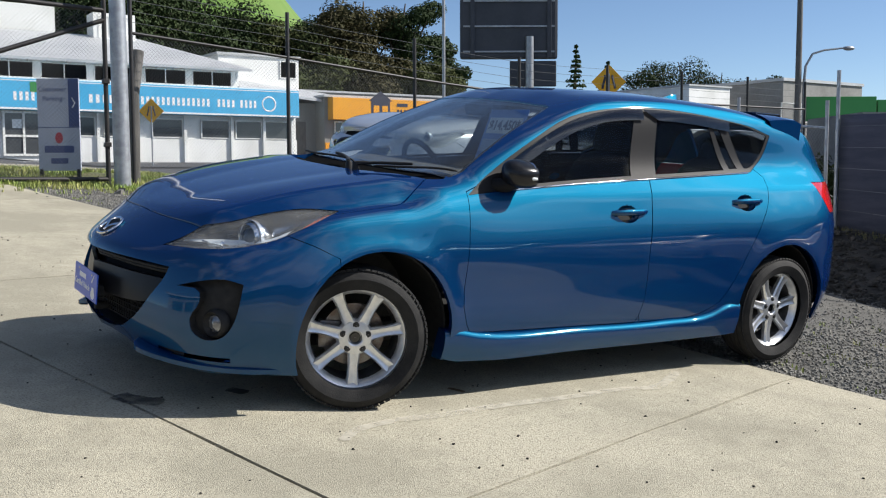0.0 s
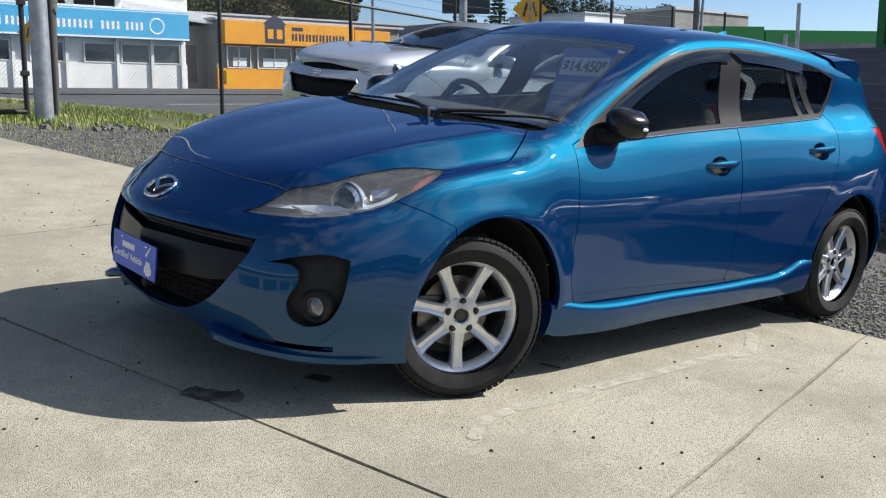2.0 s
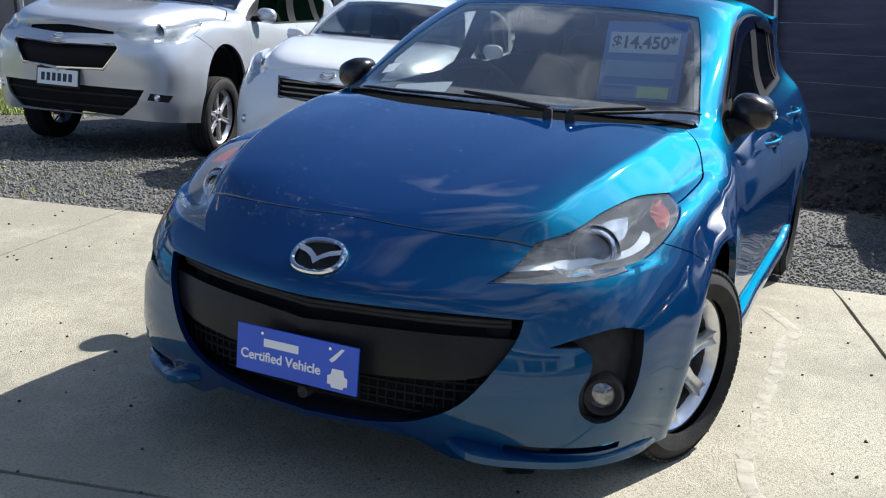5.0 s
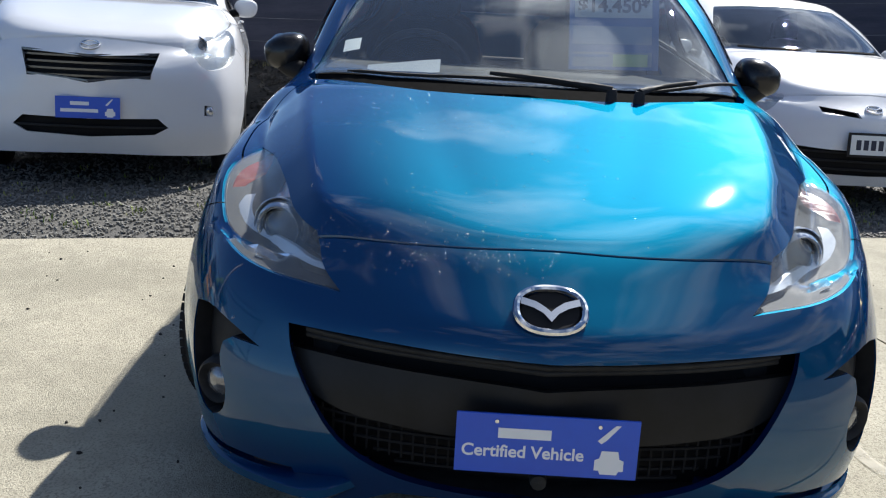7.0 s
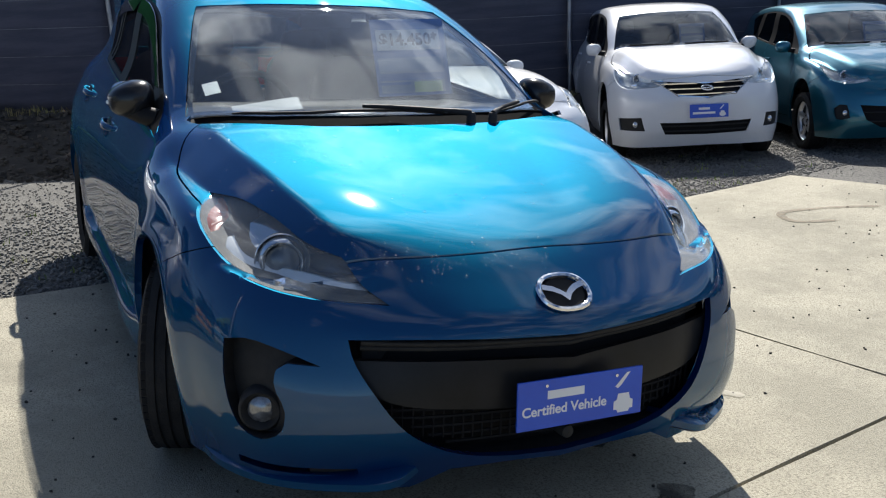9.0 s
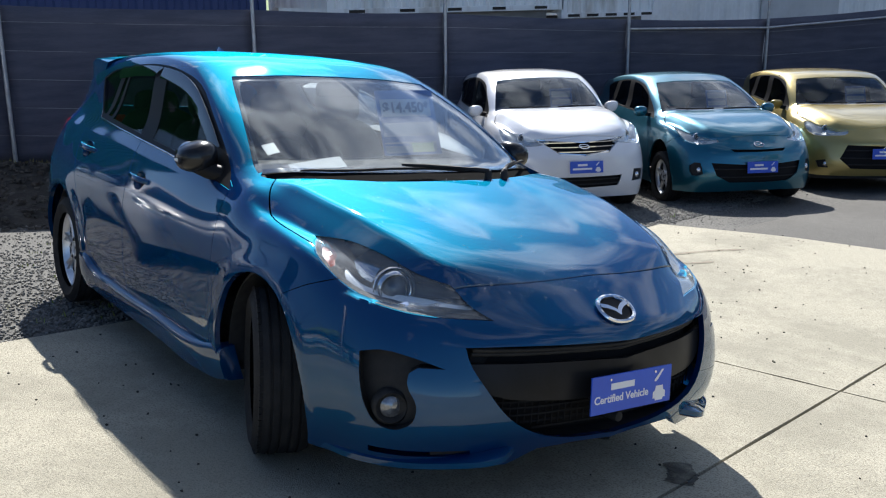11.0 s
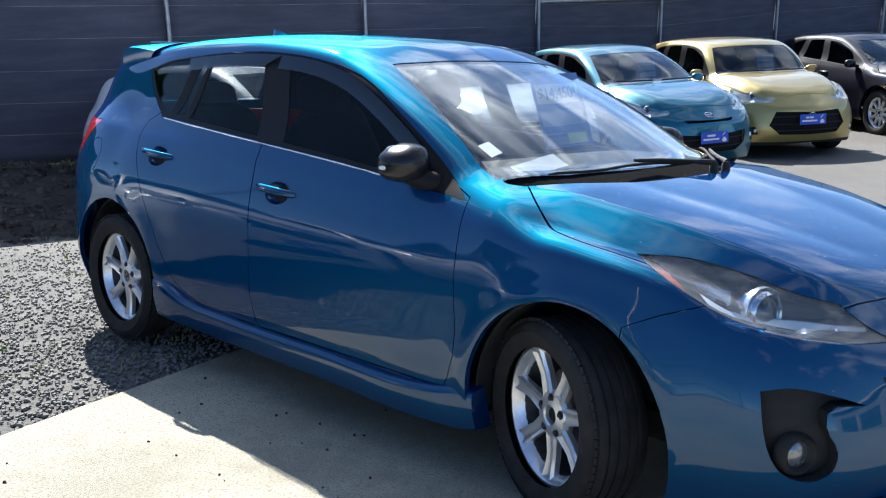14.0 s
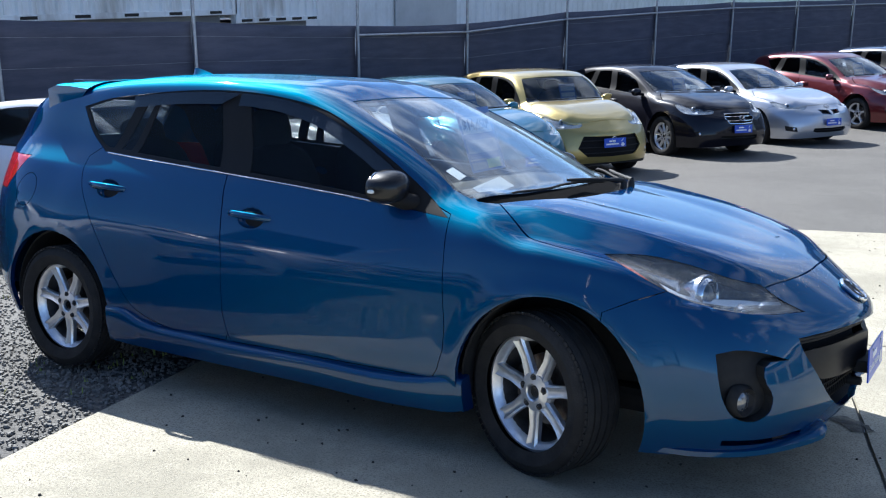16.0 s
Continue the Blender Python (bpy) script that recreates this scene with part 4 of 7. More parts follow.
    bm_box(bm, -.95, .93, -.78, .78, .20, .32, .03)
    rows = []
    for y in np.linspace(-.62, .62, 19):
        x = sk.meet((3, y, .275), (-1, 0, 0))[0].x - .035
        rows.append([bm.verts.new(p) for p in ((1.7, y, .205), (x, y, .232), (x, y, .256), (1.7, y, .275))])
    for a, b in zip(rows, rows[1:]):
        for j in range(4):
            bm.faces.new((a[j], a[(j + 1) % 4], b[(j + 1) % 4], b[j]))
    bmesh.ops.recalc_face_normals(bm, faces=bm.faces)
    part("underbody", mesh_of("underbody", bm), M_PLASTIC, car)

    # door mirrors
    for s in (1, -1):
        bm = bmesh.new()
        made = bm_ball(bm, (0, 0, 0), (.086, .078, .074), 14, .74)
        for v in made:
            v.co.x = max(v.co.x, -.035) - .25 * abs(v.co.y) * (1 if v.co.y * s > 0 else .2)
            f = max(-1, min(1, v.co.y * s / .078))
            v.co.z = v.co.z * (1 - .28 * (f + 1) * .5 - .18 * max(0, f)) if v.co.z > 0 else v.co.z * .86
        m = pose(.60, .818 * s, 1.020, 0, 0, 0)
        bmesh.ops.transform(bm, matrix=m, verts=bm.verts)
        mir = part("door_mirror", smooth(mesh_of("mirror", bm), 50), M_MIRRORBLACK, car, "gloss black door mirror")
        bm = bmesh.new()
        bm_tube(bm, [(.68, .74 * s, .955), (.65, .79 * s, .968), (.625, .83 * s, .985)], [.036, .034, .03], 10)
        part("mirror_arm", smooth(mesh_of("arm", bm), 60), M_TRIM, mir)
        bm = bmesh.new()
        made = bm_ball(bm, (.562, .825 * s, 1.026), (.004, .058, .052), 10, .7)
        part("mirror_glass", smooth(mesh_of("glass", bm)), M_CHROME, mir, "silvered mirror glass")
        bm = bmesh.new()
        pts = [(.635, .852 * s, 1.013), (.605, .876 * s, 1.010), (.58, .892 * s, 1.007), (.562, .894 * s, 1.006)]
        bm_tube(bm, pts, [.005, .008, .009, .006], 8)
        part("mirror_indicator", smooth(mesh_of("ind", bm), 60), M_PAPER, mir, "pale indicator lens")
    # wipers on the screen
    def along(pts, lift, n=6):
        return [c + q * lift for c, q in (sk.meet((x, y, 3), (0, 0, -1)) for x, y in spline(pts, [n] * (len(pts) - 1)))]

    for arm_pts, blade_pts in (([(1.165, .235), (1.09, .07), (1.045, -.12)], [(1.005, -.555), (1.055, -.33), (1.045, -.12), (1.06, .06), (1.10, .17)]), ([(1.172, .315), (1.08, .40), (.985, .515)], [(1.10, .36), (1.03, .45), (.945, .56), (.85, .675)])):
        bm = bmesh.new()
        bm_tube(bm, along(arm_pts, .030), [.011] * 3 + [.0075] * 9 + [.006], 6)
        wiper = part("wiper", smooth(mesh_of("wiper", bm), 60), M_PLASTIC, car, "black windscreen wiper")
        bm = bmesh.new()
        path = along(blade_pts, .014)
        bm_tube(bm, path, [.003] + [.0055] * (len(path) - 2) + [.003], 6)
        part("wiper_blade", smooth(mesh_of("blade", bm), 60), M_RUBBER, wiper)
        bm = bmesh.new()
        bm_lathe(bm, [(.0005, .022), (.012, .020), (.016, .008), (.017, -.02)], 16, axis="z", m=Matrix.Translation(along(arm_pts, .012)[0]))
        part("wiper_pivot", smooth(mesh_of("pivot", bm), 50), M_PLASTIC, wiper)
    bm = bmesh.new()
    rows = []
    for y in np.linspace(-.66, .66, 27):
        a, _ = sk.meet((1.205 - .48 * y * y, y, 3), (0, 0, -1))
        b, _ = sk.meet((1.00 - .24 * y * y, y, 3), (0, 0, -1))
        rows.append([bm.verts.new(p) for p in (a + Vector((0, 0, -.016)), a.lerp(b, .35) + Vector((0, 0, -.034)), b + Vector((0, 0, -.010)))])
    for a, b in zip(rows, rows[1:]):
        for j in range(2):
            bm.faces.new((a[j], a[j + 1], b[j + 1], b[j]))
    part("cowl", mesh_of("cowl", bm), material("dull black cowl plastic", (.006, .006, .006), .9, second=(.009, .009, .009), scale=40, spec=.02), car, "black cowl panel below the windscreen")

    # rain drops on the bonnet and the nose
    rng = random.Random(12)
    V, F = [], []
    for k in range(430):
        if k < 150:
            place, normal = sk.meet((3, rng.uniform(-.50, .02), min(.775, rng.gauss(.745, .022))), (-1, 0, 0))
        else:
            x, y = rng.uniform(1.12, 2.04), rng.gauss(-.26, .27)
            place, normal = sk.meet((x, y, 3), (0, 0, -1)) if abs(y) < .7 else (None, None)
        if place is None:
            continue
        r = rng.uniform(.0020, .0038) if rng.random() < .85 else rng.uniform(.0042, .0065)
        q = normal.to_track_quat("Z", "Y").to_matrix()
        n = len(V)
        for ring, h in ((1.0, 0), (.75, .38)):
            V += [place + q @ Vector((r * ring * math.cos(a * math.pi / 3), r * ring * math.sin(a * math.pi / 3), r * h)) for a in range(6)]
        V.append(place + q @ Vector((0, 0, r * .5)))
        for a in range(6):
            b = (a + 1) % 6
            F += [(n + a, n + b, n + 6 + b, n + 6 + a), (n + 6 + a, n + 6 + b, n + 12)]
    me = bpy.data.meshes.new("drops")
    me.from_pydata(V, [], F)
    drops = part("rainwater", smooth(me, 80), M_WATER, car, "scattered clear rain drops")
    tagged(drops, kind="stuff")
    drops.visible_shadow = False

    cabin(car, sk)
    for x, y, steer in ((W_FRONT[0] - .005, .764, -20), (W_REAR[0], .767, 0)):
        for s in (1, -1):
            wheel(car, (x, y, .304), s, steer, .304, .217)
    return car, sk


def cabin(car, sk):
    """Dashboard, seats, steering wheel, floor; the price card and labels on the glass."""
    bm = bmesh.new()
    rows = []
    for y in np.linspace(-.70, .70, 21):
        f = 1 - (y / .70) ** 4 * .5
        rows.append([bm.verts.new(p) for p in ((.96 - .30 * y * y, y, .955), (.80 - .2 * y * y, y, .985 + .012 * f), (.56, y, .985 + .02 * f), (.46, y, .95), (.44, y, .80), (.50, y, .55))])
    for a, b in zip(rows, rows[1:]):
        for j in range(5):
            bm.faces.new((a[j], a[j + 1], b[j + 1], b[j]))
    part("dashboard", smooth(mesh_of("dash", bm), 40), M_DASH, car, "grey moulded dashboard")
    bm = bmesh.new()
    ring = [(0, .185 * math.cos(a), .185 * math.sin(a)) for a in np.linspace(0, 2 * math.pi, 41)]
    bm_tube(bm, ring, .016, 8, caps=False)
    for a in (math.pi / 2 * 3, 0, math.pi):
        bm_tube(bm, [(0, 0, 0), (0, .18 * math.cos(a), .18 * math.sin(a))], .014, 6)
    bm_ball(bm, (0, 0, 0), (.03, .07, .06), 8, .8)
    bmesh.ops.transform(bm, matrix=pose(.36, -.36, .93, 0, 24, 0), verts=bm.verts)
    part("steering_wheel", smooth(mesh_of("steer", bm), 60), M_PLASTIC, car, "black steering wheel")
    for x, y in ((-.12, -.36), (-.12, .36), (-.98, -.36), (-.98, .36)):
        bm = bmesh.new()
        bm_ball(bm, (x + .16, y, .50), (.27, .25, .11), 10, .6)
        b = bm_ball(bm, (0, 0, 0), (.085, .25, .34), 10, .6)
        bmesh.ops.transform(bm, matrix=pose(x - .16, y, .80, 0, -16, 0), verts=b)
        b = bm_ball(bm, (0, 0, 0), (.05, .13, .09), 8, .6)
        bmesh.ops.transform(bm, matrix=pose(x - .27, y, 1.20 if x > -.5 else 1.14, 0, -12, 0), verts=b)
        part("seat", smooth(mesh_of("seat", bm), 60), M_CABIN, car, "dark cloth seat with headrest")
    bm = bmesh.new()
    bm_box(bm, -1.9, .95, -.74, .74, .30, .34, .01)
    bm_box(bm, -1.62, -1.35, -.62, .62, .60, .88, .03)
    part("cabin_floor", mesh_of("floor", bm), M_CABIN, car)
    bm = bmesh.new()
    bm_box(bm, -.02, .02, -.11, .11, -.03, .03, .012)
    bmesh.ops.transform(bm, matrix=pose(.27, 0, 1.30, 0, 20, 0), verts=bm.verts)
    part("inner_mirror", mesh_of("mirror", bm), M_TRIM, car)

    def on_screen(y, x):
        c, n = sk.meet((x, y, 3), (0, 0, -1))
        return c, n

    def card(name, y0, y1, x0, x1, mat, deep, label=""):
        bm = bmesh.new()
        rows = [[bm.verts.new(c - n * deep) for c, n in (on_screen(y0 + (y1 - y0) * a / 6, x0 + (x1 - x0) * b / 6) for b in range(7))] for a in range(7)]
        for a, b in zip(rows, rows[1:]):
            for j in range(6):
                bm.faces.new((a[j], a[j + 1], b[j + 1], b[j]))
        return part(name, mesh_of(name, bm), mat, car, label)

    # a stiff price card hanging behind the screen on the passenger side
    right, up = Vector((.03, .999, .037)), Vector((-.335, -.03, .94)).normalized()
    cm = Matrix((right, up, right.cross(up))).transposed().to_4x4()
    cm.translation = (.327, .19, 1.262)

    def panel(name, u0, u1, v0, v1, z, mat, parent, label=""):
        bm = bmesh.new()
        bm_box(bm, u0, u1, -v1, -v0, z - .001, z)
        return part(name, mesh_of(name, bm), mat, parent, label)

    pc = panel("price_card", -.015, .31, -.045, .28, 0, M_CARDBLUE, car, "blue price card hanging behind the windscreen")
    pc.matrix_local = cm
    panel("card_panel", .004, .285, .0, .086, .0015, M_PRICEPAPER, pc)
    panel("card_panel", .0, .285, .118, .185, .0015, material("pale blue print", (.20, .27, .40), .6), pc)
    panel("card_panel", .0, .285, .215, .268, .0015, material("grey blue print", (.18, .25, .36), .6), pc)
    panel("card_panel", .145, .27, .222, .268, .0025, M_YELLOWCARD, pc)
    panel("print_bar", .0, .13, .222, .234, .0025, M_CARDBLUE, pc)
    t = part("price", text_mesh("$14,450*", .071, bold=.0018), M_INK, pc)
    t.matrix_local = pose(.145, -.044, .0022)
    st = card("licence_label", -.60, -.545, .80, .735, M_PAPER, .0085, "white licence label in the screen corner")
    card("paper_sheet", -.52, -.28, .90, .83, M_PRICEPAPER, .05, "pale paper sheet on the dashboard")

# ---- the other cars of the yard ----
COARSE = {}


def coarse_base():
    """A plain body with its common cuts, made once and shared by the parked cars."""
    G = loft(HERO_LINES, [5, 5, 6, 8, 9, 7, 7, 6, 6, 8, 7, 4, 3], [3, 4, 4, 4, 4, 5, 5, 5], ((1.322, .314, .378, .012), (-1.325, .316, .385, .010)))
    sk = Skin(G)
    body = sk.shell(0, .022)
    for s in (1, -1):
        body = cut(body, wheel_hole(W_FRONT, .378, s))
        body = cut(body, wheel_hole(W_REAR, .374, s))
        body = cut(body, side_prism(DLO, s))
    body = cut(body, top_prism(SCREEN, .93))
    bonnet = cut(body, top_prism(grow(BONNET, -.005), .70), "INTERSECT")
    body = cut(body, top_prism(grow(BONNET, .005), .70))
    doors = []
    for s in (1, -1):
        for poly in (DOOR_FRONT, DOOR_REAR):
            doors.append(cut(body, side_prism(grow(poly, -.003), s), "INTERSECT"))
            body = cut(body, side_prism(grow(poly, .003), s))
    pane = sk.shell(.003, .008)
    screen = cut(pane, top_prism(grow(SCREEN, -.003), .93), "INTERSECT")
    sides = [cut(pane, side_prism(grow(g, .006), s), "INTERSECT") for s in (1, -1) for g in (GLASS_FRONT, GLASS_REAR, GLASS_TAIL)]
    frames = []
    for s in (1, -1):
        f = cut(sk.shell(.0015, .010), side_prism(grow(DLO, -.0015), s), "INTERSECT")
        for g in (GLASS_FRONT, GLASS_REAR, GLASS_TAIL):
            f = cut(f, side_prism(g, s))
        frames.append(f)
    COARSE.update(sk=sk, body=body, bonnet=bonnet, doors=doors, screen=screen, sides=sides, frames=frames, deep=sk.shell(.04, .05), mid=sk.shell(.018, .028), pane=pane, thin=sk.shell(-.004, .012))


def wheel_like(template, parent, m):
    """The same wheel once more, at another place of another car."""
    made = {}
    for o in (template, *template.children):
        made[o] = o.copy()
        scene.collection.objects.link(made[o])
        made[o].parent = made.get(o.parent, parent)
    made[template].matrix_local = m
    return made[template]


def parked_car(name, label, lacquer, L, W, H, lamp, grilles, fogs, plate_z, lift=0.0, low=0.0, radius=.31, badge=None, spokes=5, plates="blue", blunt=0.0, trim=None, cab=0.0):
    """A car of the yard. Its shape is drawn out from the common body; lamps, grilles and fog lamps are its own."""
    car = new(name)
    car.empty_display_size = .2
    tagged(car, label, "car", "cars for sale in the yard")
    sk = COARSE["sk"]
    sx, sy, sz = L / 4.46, W / 1.77, (H - low) / 1.462

    def warp(x, y, z):
        rise = lift * min(1, max(0, (x - .2) / 1.2)) * min(1, max(0, (z - .45) / .3))
        q = min(1, max(0, (x - .95) / 1.1))
        x += blunt * q * q * (3 - 2 * q) * min(1, max(0, (z - .42) / .33))
        # an upright cabin: the screen's head comes forward, the sides lean in less
        up = min(1, max(0, (z - .97) / .42))
        x += cab * up * min(1, max(0, (x + 1.1) / 1.3))
        return x * sx, y * sy * (1 + .35 * cab * up), low + z * sz + rise

    P = lambda n, me, mat, parent=car, lab="": part(n, smooth(warped(me, warp), 38), mat, parent, lab)
    body = COARSE["body"].copy()
    lamp_poly = outline(*lamp)
    for s in (1, -1):
        cutter = corner_prism(lamp_poly, s, .6, .8, 1.3, 2.3)
        body = cut(body, cutter)
        h = P("headlamp", cut(COARSE["mid"].copy(), corner_prism(grow(lamp_poly, .01), s, .6, .8, 1.2, 2.3), "INTERSECT"), M_LAMPCUP, lab="clear headlamp")
        q = P("lens", cut(COARSE["pane"].copy(), corner_prism(grow(lamp_poly, -.002), s, .6, .8, 1.2, 2.3), "INTERSECT"), M_LENS, h)
        q.visible_shadow = False
        c, n = sk.meet((1.86 + .8, s * (.64 + .5), .735), (-.8, -.5 * s, 0))
        bm = bmesh.new()
        bm_ball(bm, c - n * .03, (.030, .030, .030), 8)
        P("bulb_lens", mesh_of("bulb", bm), M_GLOSSBLACK, h)
        bm = bmesh.new()
        bm_lathe(bm, [(.034, -.03), (.036, .004), (.042, .010), (.050, .002), (.052, -.03)], 24, m=Matrix.Translation(c - n * .026) @ Vector((.95, .3 * s, 0)).normalized().to_track_quat("Y", "Z").to_matrix().to_4x4())
        P("bulb_ring", mesh_of("ring", bm), M_SATIN, h)
    for poly, slats, frame_mat in grilles:
        poly = np.array(poly)
        body = cut(body, front_prism(poly, 1.75))
        g = P("grille", cut(COARSE["deep"].copy(), front_prism(grow(poly, .02), 1.6), "INTERSECT"), M_MESH, lab="black grille opening")
        z0, z1 = poly[:, 1].min(), poly[:, 1].max()
        for k in range(slats):
            z = z0 + (z1 - z0) * (k + .7) / (slats + .4)
            ys = [poly[i, 0] + (z - poly[i, 1]) / (poly[i - 1, 1] - poly[i, 1]) * (poly[i - 1, 0] - poly[i, 0]) for i in range(len(poly)) if (poly[i, 1] - z) * (poly[i - 1, 1] - z) < 0]
            if len(ys) > 1:
                bm = bmesh.new()
                bm_tube(bm, [sk.meet((3, y, z), (-1, 0, 0))[0] - Vector((.022, 0, 0)) for y in np.linspace(min(ys), max(ys), 11)], .007, 5)
                P("grille_slat", mesh_of("slat", bm), frame_mat or M_PLASTIC, g)
        if frame_mat:
            bm = bmesh.new()
            ring = [sk.meet((3, y, z), (-1, 0, 0))[0] for y, z in np.concatenate([poly, poly[:1]])]
            bm_tube(bm, ring, .008, 6, caps=False)
            P("grille_frame", mesh_of("frame", bm), frame_mat, g, "bright grille surround")
    for s in (1, -1):
        if fogs is not None:
            body = cut(body, corner_prism(fogs, s, .75, .66, 1.5, 2.5))
            f = P("fog_pocket", cut(COARSE["mid"].copy(), corner_prism(grow(fogs, .01), s, .75, .66, 1.4, 2.5), "INTERSECT"), M_PLASTIC)
            c, n = sk.meet((3, s * .68, float(np.mean([p[1] for p in fogs]))), (-1, 0, 0))
            bm = bmesh.new()
            bm_ball(bm, c - n * .02, (.022, .03, .03), 8)
            P("fog_lamp", mesh_of("fog", bm), M_SATIN, f)
    if trim:
        b = cut(body, prism([(1.0, 0), (3, 0), (3, trim), (1.0, trim)], (1, 0, 0), (0, 0, 1), (0, 1, 0), -1.2, 1.2), "INTERSECT")
        P("lower_bumper", b, M_PLASTIC, lab="black lower bumper")
        body = cut(body, prism([(1.0, 0), (3, 0), (3, trim + .003), (1.0, trim + .003)], (1, 0, 0), (0, 0, 1), (0, 1, 0), -1.2, 1.2))
    P("front_bumper", cut(body, prism(grow(BUMPER, -.002), (1, 0, 0), (0, 0, 1), (0, 1, 0), -1.4, 1.4), "INTERSECT"), lacquer)
    P("body", cut(body, prism(grow(BUMPER, .002), (1, 0, 0), (0, 0, 1), (0, 1, 0), -1.4, 1.4)), lacquer)
    P("bonnet", COARSE["bonnet"].copy(), lacquer)
    for d, n in zip(COARSE["doors"], ("front_door", "rear_door") * 2):
        P(n, d.copy(), lacquer)
    for f in COARSE["frames"]:
        P("window_frame", f.copy(), M_TRIM)
    q = P("windscreen", COARSE["screen"].copy(), M_PARKEDGLASS)
    q.visible_shadow = False
    for g in COARSE["sides"]:
        P("side_window", g.copy(), M_DARKGLASS).visible_shadow = False
    for s in (1, -1):
        bm = bmesh.new()
        made = bm_ball(bm, (0, 0, 0), (.062, .088, .062), 8, .78)
        for v in made:
            v.co.x = max(v.co.x, -.03)
        bmesh.ops.transform(bm, matrix=pose(.62, .87 * s, 1.0), verts=bm.verts)
        mir = P("door_mirror", mesh_of("mirror", bm), lacquer)
        bm = bmesh.new()
        bm_tube(bm, [(.66, .74 * s, .955), (.63, .86 * s, .975)], .026, 8)
        P("mirror_arm", mesh_of("arm", bm), M_TRIM, mir)
        for hx, hz in ((-.105, .868), (-1.0, .932)):
            c, n = sk.meet((hx, s * 2, hz), (0, -s, 0))
            bm = bmesh.new()
            bm_tube(bm, [(hx + .1, c.y, hz), (hx + .06, c.y + .02 * s, hz), (hx - .06, c.y + .02 * s, hz), (hx - .1, c.y, hz)], .012, 6)
            P("door_handle", mesh_of("handle", bm), lacquer)
    for pts in ([(1.03, -.06), (1.02, -.30), (.93, -.52)], [(.985, .54), (1.04, .30), (1.06, .05)]):
        bm = bmesh.new()
        bm_tube(bm, [c + n * .016 for c, n in (sk.meet((x, y, 3), (0, 0, -1)) for x, y in spline(pts, [4, 4]))], .009, 5)
        P("wiper", mesh_of("wiper", bm), M_PLASTIC)
    bm = bmesh.new()
    bm_box(bm, .44, .92, -.68, .68, .80, .975, .05)
    P("dashboard", mesh_of("dash", bm), M_DASH)
    for y in (-.36, .36):
        bm = bmesh.new()
        b = bm_ball(bm, (0, 0, 0), (.085, .25, .34), 6, .6)
        bmesh.ops.transform(bm, matrix=pose(-.28, y, .80, 0, -16, 0), verts=b)
        b = bm_ball(bm, (-.40, y, 1.2), (.05, .13, .09), 6, .6)
        P("seat", mesh_of("seat", bm), M_CABIN)
    bm = bmesh.new()
    bm_box(bm, -2.0, 2.0, -.52, .52, .20, .34, .03)
    bm_box(bm, .96, 2.06, -.50, .50, .30, .60, .05)
    bm_box(bm, -.95, .93, -.78, .78, .20, .34, .03)
    bm_box(bm, -1.9, -1.2, -.6, .6, .34, .95, .03)
    P("underbody", mesh_of("under", bm), M_PLASTIC)
    for c in (W_FRONT, W_REAR):
        for s in (1, -1):
            bm = bmesh.new()
            bm_lathe(bm, [(.376, .30 * s), (.376, .80 * s), (.366, .80 * s), (.36, .30 * s), (.02, .30 * s)], 24, m=Matrix.Translation((c[0], 0, c[1])))
            bmesh.ops.delete(bm, geom=[v for v in bm.verts if v.co.z < .2], context="VERTS")
            P("arch_liner", mesh_of("liner", bm), M_PLASTIC)
            key = (radius, spokes)
            m = pose(c[0] * sx, (.762 * sy) * s, radius, 0, 0, 0 if s > 0 else 180)
            if key not in COARSE:
                COARSE[key] = wheel(car, (c[0] * sx, .762 * sy, radius), 1, 0, radius, radius * .70, spokes)
                COARSE[key].matrix_local = m
            else:
                wheel_like(COARSE[key], car, m)
    c, n = sk.meet((3, 0, plate_z), (-1, 0, 0))
    c = Vector(warp(*c))
    pm = Matrix.Translation(c + Vector((.016, 0, 0))) @ Vector((1, 0, .05)).normalized().to_track_quat("Z", "Y").to_matrix().to_4x4()
    if plates == "blue":
        up = Matrix.Translation(warp(.30, .30, 1.10)) @ pose(0, 0, 0, 0, -18, 0)
        bm = bmesh.new()
        bm_box(bm, -.002, .002, -.14, .14, -.14, .14)
        pc = part("price_card", mesh_of("card", bm), M_CARDBLUE, car, "blue price card behind the windscreen")
        pc.matrix_local = up
        for z0, z1 in ((.03, .105), (-.06, .0), (-.12, -.08)):
            bm = bmesh.new()
            bm_box(bm, .003, .005, -.12, .12, z0, z1)
            part("card_panel", mesh_of("panel", bm), M_PRICEPAPER, pc)
        dealer_plate(car, pm, near=False)
    else:
        bm = bmesh.new()
        bm_box(bm, -.18, .18, -.0625, .0625, -.004, .004, .002)
        p = part("number_plate", mesh_of("plate", bm), M_PAPER, car, "white number plate with black bars")
        holder = bmesh.new()
        bm_box(holder, -.195, .195, -.078, .078, -.016, -.0045, .004)
        part("plate_holder", mesh_of("holder", holder), M_PLASTIC, p)
        p.matrix_local = pm
        for k in range(6):
            bm = bmesh.new()
            bm_box(bm, -.145 + .049 * k, -.113 + .049 * k, -.032, .032, .0042, .0055)
            part("plate_bar", mesh_of("bar", bm), M_INK, p)
